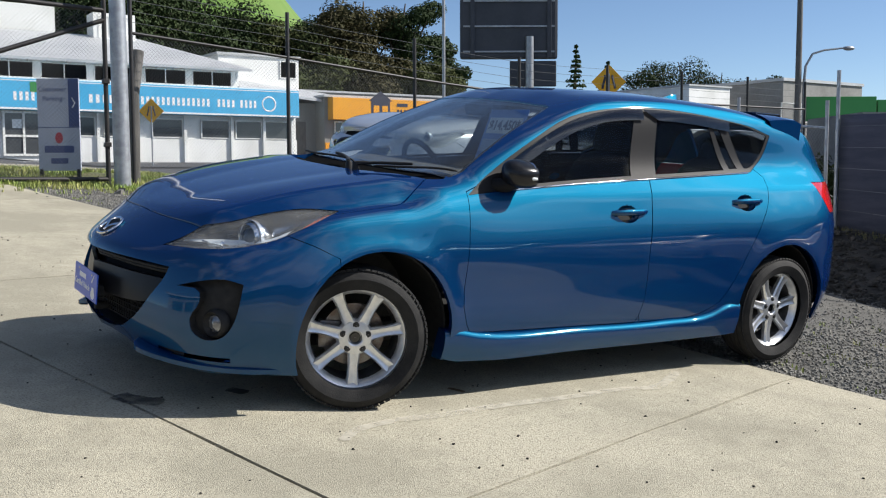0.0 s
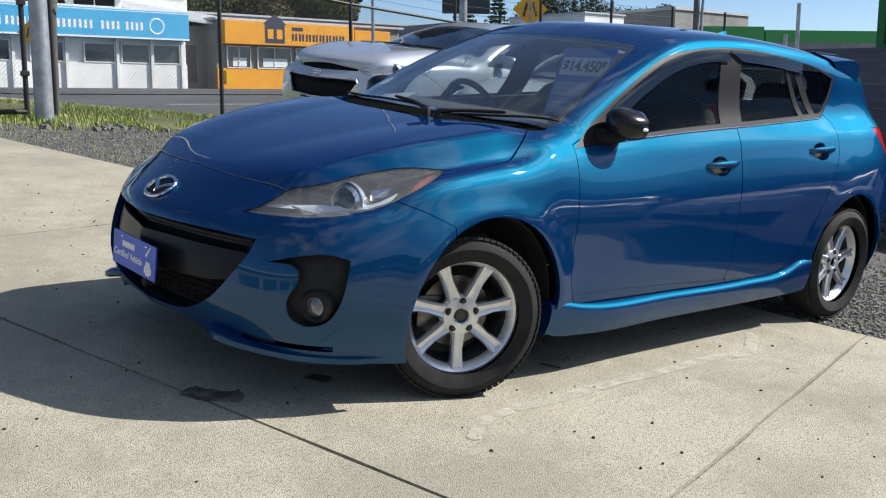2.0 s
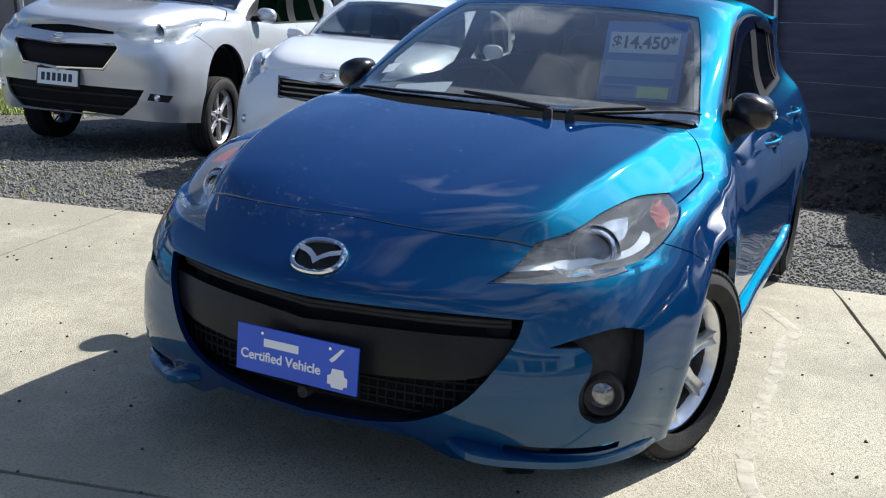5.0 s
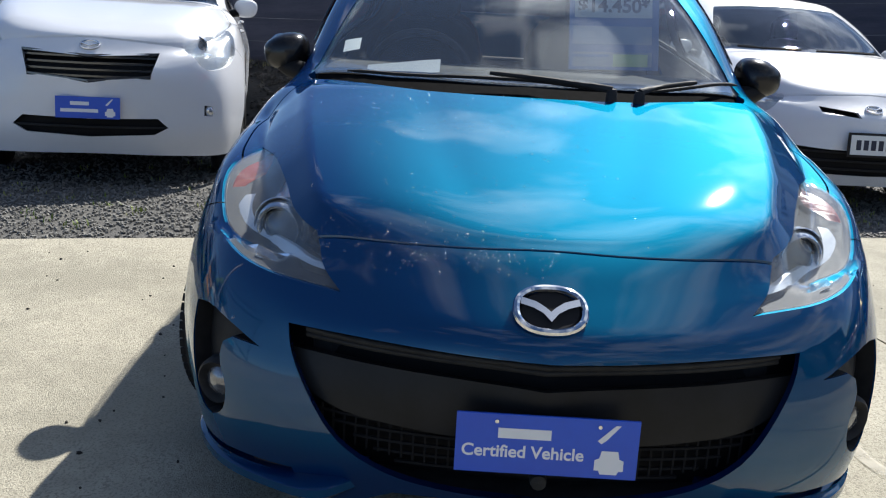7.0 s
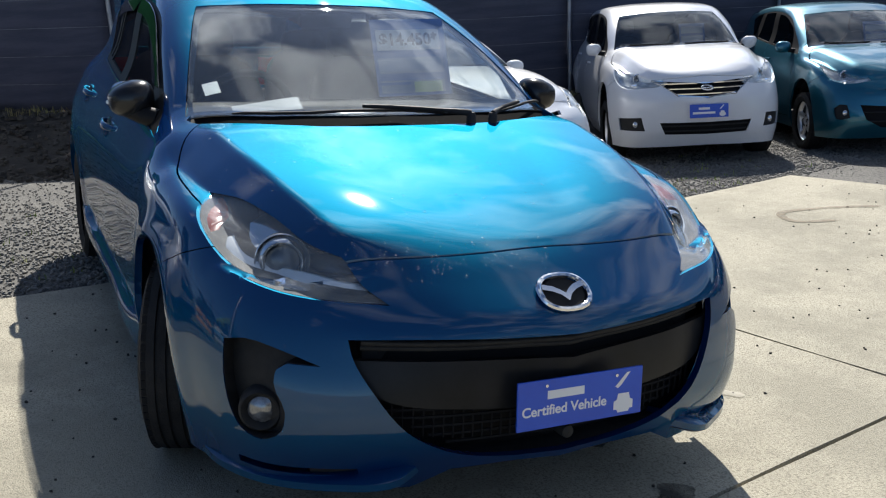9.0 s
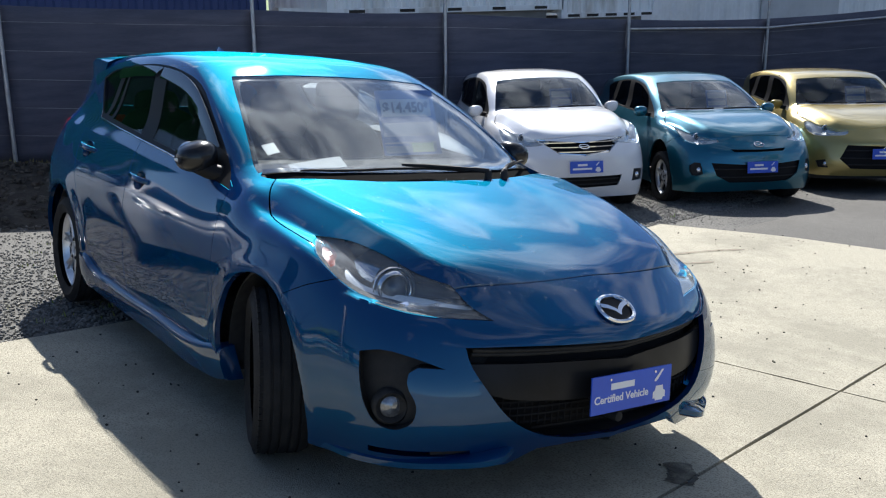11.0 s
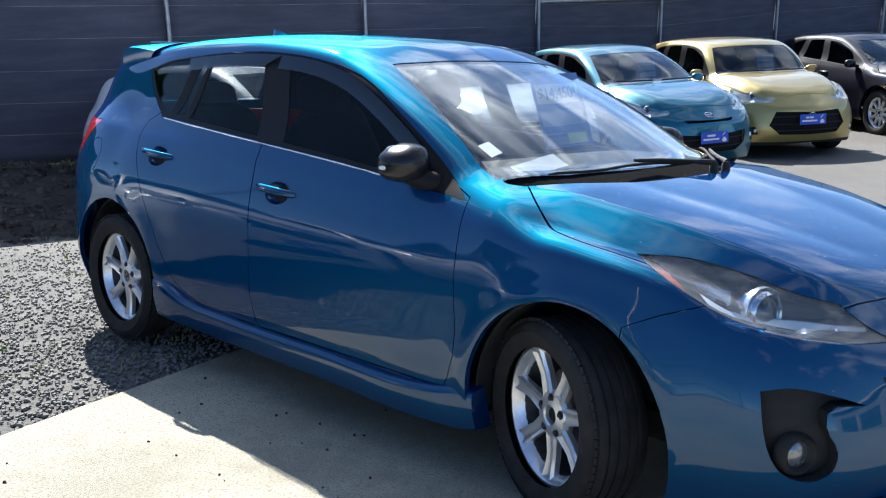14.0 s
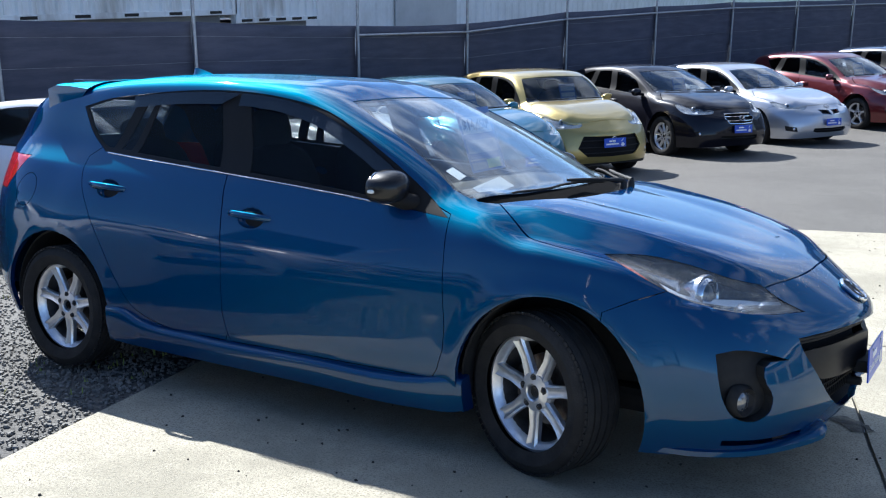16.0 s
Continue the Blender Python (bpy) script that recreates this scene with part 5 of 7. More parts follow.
    if badge:
        c, n = sk.meet((3, 0, badge), (-1, 0, 0))
        em = Matrix.Translation(Vector(warp(*(c + n * .006)))) @ n.to_track_quat("Z", "Y").to_matrix().to_4x4()
        bm = bmesh.new()
        ring = [(.055 * math.cos(a), .042 * math.sin(a), 0) for a in np.linspace(0, 2 * math.pi, 25)]
        bm_tube(bm, ring, .006, 6, caps=False)
        bm_tube(bm, [(-.045, .012, .002), (0, -.012, .004), (.045, .012, .002)], .006, 6)
        bmesh.ops.transform(bm, matrix=em, verts=bm.verts)
        part("badge", smooth(mesh_of("badge", bm), 60), M_CHROME, car, "chrome oval badge")
    return car


def yoke(points):
    """A symmetric front outline from its half, given as (y, z) from the middle's foot round to the middle's top."""
    return np.array([(y, z) for y, z in points] + [(-y, z) for y, z in reversed(points) if y > 1e-6])


M_LAMPCUP = material("lamp cup silver", (.34, .35, .36), .28, .6, second=(.58, .59, .60), scale=7, contrast=(.42, .6))
M_GRILLEEDGE = material("dark satin grille slats", (.12, .122, .125), .25, .8)
M_PARKEDGLASS = glass_material("parked car windscreen", (.70, .73, .74), ior=1.45)
FOG_BOX = outline([(-.90, .375), (-.72, .375), (-.705, .43), (-.88, .44)], (1, 2, 3), 2)
LAMP_SWEPT = ([(-.735, .832), (-.88, .835), (-1.032, .81), (-1.164, .775), (-1.30, .735), (-1.38, .69), (-1.286, .672), (-1.13, .672), (-.992, .70), (-.841, .77)], (5,), 3)
LAMP_TALL = ([(-.80, .80), (-.92, .825), (-1.06, .80), (-1.20, .765), (-1.26, .70), (-1.24, .635), (-1.10, .625), (-.96, .65), (-.84, .71)], (), 3)
LAMP_WIDE = ([(-.76, .80), (-.90, .815), (-1.06, .785), (-1.22, .755), (-1.36, .735), (-1.40, .69), (-1.25, .665), (-1.08, .66), (-.92, .69), (-.82, .74)], (), 3)
LAMP_SLIM = ([(-.78, .79), (-.92, .80), (-1.08, .765), (-1.25, .735), (-1.40, .715), (-1.38, .675), (-1.2, .672), (-1.02, .69), (-.86, .74)], (), 3)

P_SILVER = paint("silver grey paint", (.50, .52, .55), .55, .34)
P_WHITE = paint("white paint", (.64, .655, .68), 0, .4)
P_PEARL = paint("pearl white paint", (.62, .635, .66), 0, .35)
P_TEAL = paint("teal metallic paint", (.006, .11, .165), .7, .33)
P_GOLD = paint("pale gold metallic paint", (.38, .295, .095), .6, .35)
P_BLACK = paint("dark navy paint", (.005, .005, .010), 0, .4)
P_BLACK.node_tree.nodes["Principled BSDF"].inputs["Specular IOR Level"].default_value = .08
P_BLACK.node_tree.nodes["Principled BSDF"].inputs["Coat Weight"].default_value = .6
P_BMW = paint("light silver paint", (.44, .46, .50), .6, .3)
P_RED = paint("dark red metallic paint", (.12, .010, .014), .5, .3)
P_NAVY = paint("deep blue grey paint", (.012, .018, .04), .4, .3)


def yard_cars():
    coarse_base()
    low_mouth = yoke([(0, .285), (.30, .29), (.38, .315), (.36, .37), (0, .365)])

    def park(x, y, rz, args, more):
        parked_car(*args, **more).matrix_world = on_ground(x, y, rz)

    park(-4.25, -5.40, 12, ("pickup", "silver utility truck with double grille parked on the gravel", P_SILVER, 5.2, 1.88, 1.78, LAMP_WIDE, [(yoke([(0, .675), (.40, .69), (.44, .735), (0, .725)]), 0, None), (yoke([(0, .50), (.34, .51), (.44, .615), (.42, .635), (0, .625)]), 0, M_CHROME), (yoke([(0, .205), (.44, .21), (.55, .30), (.60, .405), (0, .41)]), 2, None)], outline([(-.93, .335), (-.77, .325), (-.735, .375), (-.91, .385)], (1, 2, 3), 2), .45), dict(lift=.13, low=.12, blunt=.16, radius=.355, badge=.655, spokes=6, plates="white"))
    park(-3.93, -2.87, 12, ("family_wagon", "white people carrier with slatted grille on the gravel", P_WHITE, 4.65, 1.78, 1.60, LAMP_TALL, [(yoke([(0, .565), (.34, .585), (.385, .68), (0, .665)]), 4, M_GRILLEEDGE), (yoke([(0, .295), (.36, .31), (.44, .35), (.38, .40), (0, .395)]), 1, None)], outline([(-.90, .415), (-.84, .41), (-.832, .462), (-.892, .468)], (1, 2, 3), 2), .455), dict(lift=.09, blunt=.08, radius=.33, badge=.705, cab=.14))
    park(-4.5, 2.30, 4, ("hybrid_hatchback", "white liftback with dark roof pillars parked by the fence", P_WHITE, 4.46, 1.75, 1.49, LAMP_TALL, [(np.array([(.10, .615), (.33, .64), (.34, .67), (.11, .645)]), 0, None), (np.array([(-.10, .615), (-.11, .645), (-.34, .67), (-.33, .64)]), 0, None), (yoke([(0, .265), (.52, .27), (.60, .45), (.30, .43), (0, .425)]), 3, None)], None, .47), dict(lift=.03, radius=.315, badge=.66, plates="white", spokes=5))
    park(-5.15, 5.80, -25, ("compact_wagon", "white compact wagon with navy grille strip", P_PEARL, 4.40, 1.70, 1.56, LAMP_WIDE, [(yoke([(0, .595), (.28, .61), (.50, .715), (0, .69)]), 3, M_CHROME), (yoke([(0, .30), (.40, .305), (.45, .41), (0, .41)]), 2, None)], outline([(-.97, .335), (-.66, .335), (-.64, .445), (-.93, .455)], (1, 2, 3), 2), .50), dict(lift=.07, blunt=.06, radius=.30, badge=.655, cab=.16))
    park(-4.2, 7.58, -24, ("small_hatchback", "teal metallic small hatchback with chrome badge", P_TEAL, 3.92, 1.70, 1.475, LAMP_SWEPT, [(yoke([(0, .29), (.36, .295), (.50, .37), (.55, .50), (0, .475)]), 2, None), (yoke([(0, .60), (.30, .60), (.34, .625), (0, .62)]), 0, None)], outline([(-.91, .385), (-.77, .37), (-.735, .47), (-.87, .50)], (), 2), .46), dict(lift=.05, radius=.295, badge=.66))
    park(-3.85, 9.95, -33, ("gold_hatchback", "pale gold small hatchback with black hexagonal grille", P_GOLD, 3.84, 1.735, 1.475, LAMP_WIDE, [(yoke([(0, .305), (.40, .315), (.53, .43), (.44, .575), (0, .565)]), 3, None)], outline([(-.90, .32), (-.76, .32), (-.72, .40), (-.86, .42)], (1, 2, 3), 2), .49), dict(lift=.05, radius=.305, badge=.52, spokes=8, trim=.22, cab=.26))
    park(-3.15, 13.2, -33, ("dark_hatchback", "dark navy hatchback with chrome-framed grille", P_BLACK, 4.42, 1.76, 1.46, LAMP_WIDE, [(yoke([(0, .54), (.22, .545), (.29, .61), (.26, .67), (0, .675)]), 2, M_CHROME), (low_mouth, 1, None)], outline([(-.88, .38), (-.80, .37), (-.78, .42), (-.86, .43)], (), 2), .47), dict(lift=.05, radius=.325, badge=.61, spokes=10))
    park(-2.34, 16.02, -33, ("silver_saloon", "light silver saloon with twin nostril grille", P_BMW, 4.62, 1.81, 1.45, LAMP_SLIM, [(np.array([(.02, .585), (.20, .60), (.23, .665), (.03, .66)]), 0, M_CHROME), (np.array([(-.02, .585), (-.03, .66), (-.23, .665), (-.20, .60)]), 0, M_CHROME), (low_mouth, 1, None)], outline([(-.92, .31), (-.72, .33), (-.70, .42), (-.90, .39)], (1, 2, 3), 2), .47), dict(lift=.03, radius=.32, badge=.71))
    park(-1.1, 19.2, -33, ("red_saloon", "dark red saloon parked in the row", P_RED, 4.57, 1.80, 1.48, LAMP_SWEPT, [(yoke([(0, .42), (.26, .43), (.40, .56), (.38, .66), (0, .655)]), 3, M_CHROME)], FOG_BOX, .47), dict(lift=.04, radius=.32, badge=.69))
    park(.2, 21.8, -33, ("blue_saloon", "deep blue-grey saloon parked in the row", P_NAVY, 4.6, 1.80, 1.47, LAMP_SWEPT, [(yoke([(0, .45), (.28, .46), (.36, .62), (0, .63)]), 2, None)], None, .47), dict(lift=.04, radius=.32, badge=.68))
    park(1.6, 24.3, -33, ("grey_saloon", "pale grey saloon at the far end of the row", P_SILVER, 4.6, 1.80, 1.47, LAMP_SWEPT, [(yoke([(0, .45), (.28, .46), (.36, .62), (0, .63)]), 2, None)], None, .47), dict(lift=.04, radius=.32, badge=.68))

# ---- the lie of the land ----
def ground_z(x, y):
    """The height of the land: the yard falls to the north, the street lies above it to the south, a green hill beyond."""
    h = .036 * max(-7, min(12, x)) + .05 * max(-6, min(0, x + 1)) * max(0, min(1, (12 - y) / 9))
    h += -.095 * max(-10, min(3, y)) - .05 * max(0, min(13, y - 3)) + .028 * max(0, min(35, -10 - y))
    h += 45 * math.exp(-((x + 45) / 26) ** 2 - ((y + 152) / 40) ** 2)
    return h


def on_ground(x, y, rz=0.0):
    """A pose on the land, leaning with its slope."""
    d = .8
    n = Vector((ground_z(x - d, y) - ground_z(x + d, y), ground_z(x, y - d) - ground_z(x, y + d), 2 * d)).normalized()
    tilt = Vector((0, 0, 1)).rotation_difference(n).to_matrix().to_4x4()
    return Matrix.Translation((x, y, ground_z(x, y))) @ tilt @ pose(0, 0, 0, 0, 0, rz)


def upright(x, y, rz=0.0):
    return pose(x, y, ground_z(x, y), 0, 0, rz)


def solid(name, bm, mat, parent=None, m=None, label="", category="", kind="", group="", smooth_at=None):
    me = mesh_of(name, bm)
    if smooth_at:
        smooth(me, smooth_at)
    me.materials.append(mat)
    ob = new(name, me)
    if m is not None:
        ob.matrix_basis = m
    ob.parent = parent
    return tagged(ob, label, category, group, kind)


def boxed(name, x0, x1, y0, y1, z0, z1, mat, parent=None, bevel=0.0, **more):
    bm = bmesh.new()
    bm_box(bm, x0, x1, y0, y1, z0, z1, bevel)
    return solid(name, bm, mat, parent, **more)


def draped(name, outline_pts, mat, lift, step=.5, kind="structure", label=""):
    """A sheet that follows the land, cut from a grid to a convex outline."""
    P = [Vector((a, b, 0)) for a, b in outline_pts]
    xs, ys = [p.x for p in P], [p.y for p in P]
    bm = bmesh.new()
    nx, ny = max(1, int((max(xs) - min(xs)) / step)), max(1, int((max(ys) - min(ys)) / step))
    g = [[bm.verts.new((min(xs) + (max(xs) - min(xs)) * i / nx, min(ys) + (max(ys) - min(ys)) * j / ny, 0)) for j in range(ny + 1)] for i in range(nx + 1)]
    for i in range(nx):
        for j in range(ny):
            bm.faces.new((g[i][j], g[i + 1][j], g[i + 1][j + 1], g[i][j + 1]))
    area = sum(P[k - 1].x * P[k].y - P[k].x * P[k - 1].y for k in range(len(P)))
    for k in range(len(P)):
        a, b = P[k - 1], P[k]
        n = Vector((b.y - a.y, a.x - b.x, 0)) * (1 if area > 0 else -1)
        bmesh.ops.bisect_plane(bm, geom=bm.verts[:] + bm.edges[:] + bm.faces[:], plane_co=a, plane_no=n, clear_outer=True)
    for v in bm.verts:
        v.co.z = ground_z(v.co.x, v.co.y) + lift
    return solid(name, bm, mat, kind=kind, label=label)


# slab frame of the concrete apron: a runs away from the gravel, b along its edge
SA, SB = Vector((.970, .245, 0)), Vector((-.245, .970, 0))


def slab_point(a, b):
    p = SA * a + SB * b
    return p.x, p.y


# ---- outdoor materials ----
def speckled(name, base, second, spots, scale, spot_scale, rough=.85, bump=.5, bump_scale=250, spot_at=(.56, .62)):
    """A mineral ground: blotches of two tones, fine specks of a third, rough relief."""
    m = material(name, base, rough, second=second, scale=scale, detail=8, contrast=(.40, .62), bump=bump, bump_scale=bump_scale, spec=.3)
    nt = m.node_tree
    b = nt.nodes["Principled BSDF"]
    old = b.inputs["Base Color"].links[0].from_socket
    n = nt.nodes.new("ShaderNodeTexNoise")
    n.inputs["Scale"].default_value, n.inputs["Detail"].default_value = spot_scale, 3
    tc = next(q for q in nt.nodes if q.type == "TEX_COORD")
    nt.links.new(tc.outputs["Object"], n.inputs["Vector"])
    r = nt.nodes.new("ShaderNodeMapRange")
    r.inputs[1].default_value, r.inputs[2].default_value = spot_at
    mix = nt.nodes.new("ShaderNodeMix")
    mix.data_type = "RGBA"
    mix.inputs[7].default_value = (*spots, 1)
    nt.links.new(n.outputs[0], r.inputs[0])
    nt.links.new(r.outputs[0], mix.inputs[0])
    nt.links.new(old, mix.inputs[6])
    nt.links.new(mix.outputs[2], b.inputs["Base Color"])
    return m


M_CONCRETE = speckled("old exposed concrete", (.455, .42, .325), (.325, .302, .232), (.245, .226, .175), 1.1, 120, bump=.6, bump_scale=210, spot_at=(.48, .66))
M_JOINT = material("dirt in the joints", (.03, .027, .022), .95)
M_GRAVEL = speckled("dark gravel bed", (.10, .097, .09), (.135, .13, .117), (.04, .039, .037), 1.3, 42, bump=1.0, bump_scale=55)
M_ASPHALT = speckled("worn asphalt", (.138, .131, .118), (.116, .110, .099), (.085, .080, .072), .7, 110, bump=.5, bump_scale=220)
M_ROAD = speckled("grey road", (.085, .085, .088), (.11, .11, .112), (.06, .06, .062), .25, 30, bump=.3, bump_scale=60)
M_GRASS = material("grass soil", (.10, .125, .035), .9, second=(.15, .14, .065), scale=1.4, bump=.8, bump_scale=40)
M_BLADE = material("grass blades", (.20, .29, .05), .6, second=(.32, .32, .10), scale=2.2)
M_MEADOW = material("hill meadow", (.10, .19, .03), .9, second=(.14, .21, .05), scale=.03)
M_STONE = material("crushed stone", (.14, .137, .127), .85, second=(.235, .225, .20), scale=9, bump=.4, bump_scale=90)
M_BANKROCK = material("brown grey scoria lumps", (.040, .037, .033), .95, second=(.095, .088, .078), scale=7, bump=.8, bump_scale=60, spec=.15)
M_ROCKDARK = material("dark scoria bank", (.024, .022, .019), .95, second=(.048, .043, .036), scale=5, bump=1.0, bump_scale=24)


def worn_mark(name, colour, scale, cover):
    """A mark rubbed away in patches, so that the ground shows through."""
    m = material(name, colour, .9)
    nt = m.node_tree
    n, r, tc = (nt.nodes.new("ShaderNode" + k) for k in ("TexNoise", "MapRange", "TexCoord"))
    n.inputs["Scale"].default_value, n.inputs["Detail"].default_value = scale, 6
    r.inputs[1].default_value, r.inputs[2].default_value, r.inputs[3].default_value, r.inputs[4].default_value = .28, .62, cover * .2, cover
    nt.links.new(tc.outputs["Object"], n.inputs["Vector"])
    nt.links.new(n.outputs[0], r.inputs[0])
    nt.links.new(r.outputs[0], nt.nodes["Principled BSDF"].inputs["Alpha"])
    return m


M_CHALK = worn_mark("faint white mark", (.58, .545, .45), 14, .55)
M_STAIN = worn_mark("oil stain", (.07, .065, .055), 12, .9)
M_RING = worn_mark("brown ring stain", (.26, .22, .16), 14, .8)
M_MESHCLOTH = material("black shade cloth", (0.050, 0.055, 0.084), .75, second=(0.077, 0.081, 0.115), scale=3, stretch=(1, .5, 4), bump=.5, bump_scale=240)
M_GALV = material("galvanised pipe", (.40, .42, .44), .45, .6, second=(.30, .31, .33), scale=12)
M_BLACKPIPE = material("black painted pipe", (.012, .012, .014), .5, second=(.025, .022, .02), scale=20)
M_WIRE = material("fence wire", (.10, .105, .11), .5, .5)
M_TIEWIRE = material("bright tension wire", (.30, .31, .33), .4, .6, second=(.10, .10, .11), scale=1.6, stretch=(1, 1.2, 1))
M_TIMBER = material("weathered timber", (.16, .15, .14), .85, second=(.10, .095, .088), scale=4, stretch=(8, 8, .6), bump=.4, bump_scale=30)


def slabs():
    base = draped("concrete_bed", [slab_point(-.88, -14.9), slab_point(11.6, -14.9), slab_point(11.6, 5.37), slab_point(-.88, 5.37)], M_JOINT, -.002, .25)
    tagged(base, "dark dirt bed under the concrete joints", "pavement")
    a_lines, b_lines = [-.90, 2.26, 5.42, 8.58, 11.7], [-15.0, -10.9, -6.80, -2.70, 1.38, 5.39]
    rng = random.Random(4)
    for i in range(4):
        for j in range(5):
            a0, a1, b0, b1 = a_lines[i] + (0 if i == 0 else .008), a_lines[i + 1] - .008, b_lines[j] + .008, b_lines[j + 1] - .008
            bm = bmesh.new()
            n = 14
            # slightly ragged arrises along the joints
            top = []
            for p in range(n + 1):
                row = []
                for q in range(n + 1):
                    rim = p in (0, n) or q in (0, n)
                    ja, jb = (rng.uniform(-.0035, .0035), rng.uniform(-.0035, .0035)) if rim else (0, 0)
                    x, y = slab_point(a0 + (a1 - a0) * p / n + ja, b0 + (b1 - b0) * q / n + jb)
                    row.append(bm.verts.new((x, y, ground_z(x, y) + .016)))
                top.append(row)
            for p in range(n):
                for q in range(n):
                    bm.faces.new((top[p][q], top[p + 1][q], top[p + 1][q + 1], top[p][q + 1]))
            ring = [top[k][0] for k in range(n)] + [top[n][k] for k in range(n)] + [top[n - k][n] for k in range(n)] + [top[0][n - k] for k in range(n)]
            low = [bm.verts.new(v.co - Vector((0, 0, .06))) for v in ring]
            for k in range(len(ring)):
                bm.faces.new((low[k - 1], low[k], ring[k], ring[k - 1]))
            bmesh.ops.recalc_face_normals(bm, faces=bm.faces)
            solid("slab", bm, M_CONCRETE, base)
    # chalk-white marks, oil stain, leaf crumbs
    for pts, w, mat, nm in (([(1.30, 1.02), (1.05, 1.03), (.82, 1.01), (.33, 1.01), (-.05, 1.00), (-.21, 1.03), (-.36, .96), (-.55, .85)], .028, M_CHALK, "white_streak"), ([(1.62, 1.16), (1.52, 1.08), (1.30, 1.02)], .024, M_CHALK, "white_streak"), ([(-.76, 4.49), (-.9, 4.1), (-.89, 3.67), (-.7, 3.6), (-.57, 3.87)], .03, M_RING, "oil_ring"), ([(2.24, .34), (2.18, .43), (2.09, .49)], .055, M_STAIN, "oil_stain"), ([(1.78, .40), (1.72, .48)], .035, M_STAIN, "oil_stain"), ([(.82, .70), (.78, .78)], .016, material("brown leaf litter", (.10, .06, .025), .9), "leaf_litter")):
        bm = bmesh.new()
        fine = spline(pts, [10] * (len(pts) - 1))
        L, R = [], []
        for k, p in enumerate(fine):
            t = fine[min(k + 1, len(fine) - 1)] - fine[max(k - 1, 0)]
            t /= max(1e-6, np.linalg.norm(t))
            ww = w * rng.uniform(.85, 1.1) * (1 if 0 < k < len(fine) - 1 else .3)
            for side, sgn in ((L, 1), (R, -1)):
                x, y = p[0] - t[1] * ww * sgn, p[1] + t[0] * ww * sgn
                side.append(bm.verts.new((x, y, ground_z(x, y) + .0205)))
        for k in range(len(fine) - 1):
            bm.faces.new((L[k], R[k], R[k + 1], L[k + 1]))
        solid(nm, bm, mat, label={"white_streak": "faint white scuff on the concrete", "oil_ring": "pale ring stain on the concrete"}.get(nm, "dark stain on the concrete"), category="stain", kind="structure")


def stones(name, spots, mat, lift=0.0, label="", seed=1, flat=.7):
    """Many small angular stones as one mesh. spots: (x, y, size)."""
    rng = random.Random(seed)
    V, F = [], []
    shape = [(.8, .3, -.5), (-.2, .8, -.5), (-.8, -.3, -.5), (.2, -.8, -.5), (.62, -.1, .6), (.1, .62, .6), (-.62, .1, .6), (-.1, -.62, .6)]
    tri = [(4, 5, 6, 7), (0, 1, 5, 4), (1, 2, 6, 5), (2, 3, 7, 6), (3, 0, 4, 7)]
    for x, y, s in spots:
        a = rng.uniform(0, 6.28)
        c, d = math.cos(a), math.sin(a)
        n = len(V)
        z = ground_z(x, y) + lift + s * .2
        for p in shape:
            q = [p[k] * s * rng.uniform(.6, 1.15) for k in range(3)]
            q[0] += rng.uniform(-.3, .3) * s
            V.append((x + q[0] * c - q[1] * d, y + q[0] * d + q[1] * c, z + q[2] * flat))
        F += [tuple(n + i for i in q) for q in tri]
    me = bpy.data.meshes.new(name)
    me.from_pydata(V, [], F)
    me.materials.append(mat)
    return tagged(new(name, me), label, "stones", kind="stuff")


def grass(name, spots, height, label, seed=3, mat=None):
    rng = random.Random(seed)
    V, F = [], []
    for x, y, z in spots:
        for _ in range(5):
            a, h = rng.uniform(0, 6.28), height * rng.uniform(.35, 1.1)
            lean = h * rng.uniform(.1, .7)
            w = rng.uniform(.003, .006) + height * .02
            px, py = x + rng.uniform(-.05, .05), y + rng.uniform(-.05, .05)
            c, s = math.cos(a), math.sin(a)
            n = len(V)
            V += [(px - s * w, py + c * w, z - .01), (px + s * w, py - c * w, z - .01), (px + c * lean * .4 + s * w * .7, py + s * lean * .4 - c * w * .7, z + h * .6), (px + c * lean * .4 - s * w * .7, py + s * lean * .4 + c * w * .7, z + h * .6), (px + c * lean, py + s * lean, z + h)]
            F += [(n, n + 1, n + 2, n + 3), (n + 3, n + 2, n + 4)]
    me = bpy.data.meshes.new(name)
    me.from_pydata(V, [], F)
    me.materials.append(mat or M_BLADE)
    return tagged(new(name, me), label, "grass", kind="stuff")


def fence_line(y):
    return -7.3 + .11 * y


def bank_z(x, y):
    """The scoria bank under the shade-cloth fence, above the land."""
    d = x - fence_line(y)
    return .50 * max(0, min(1, (1.9 - d) / 1.3))


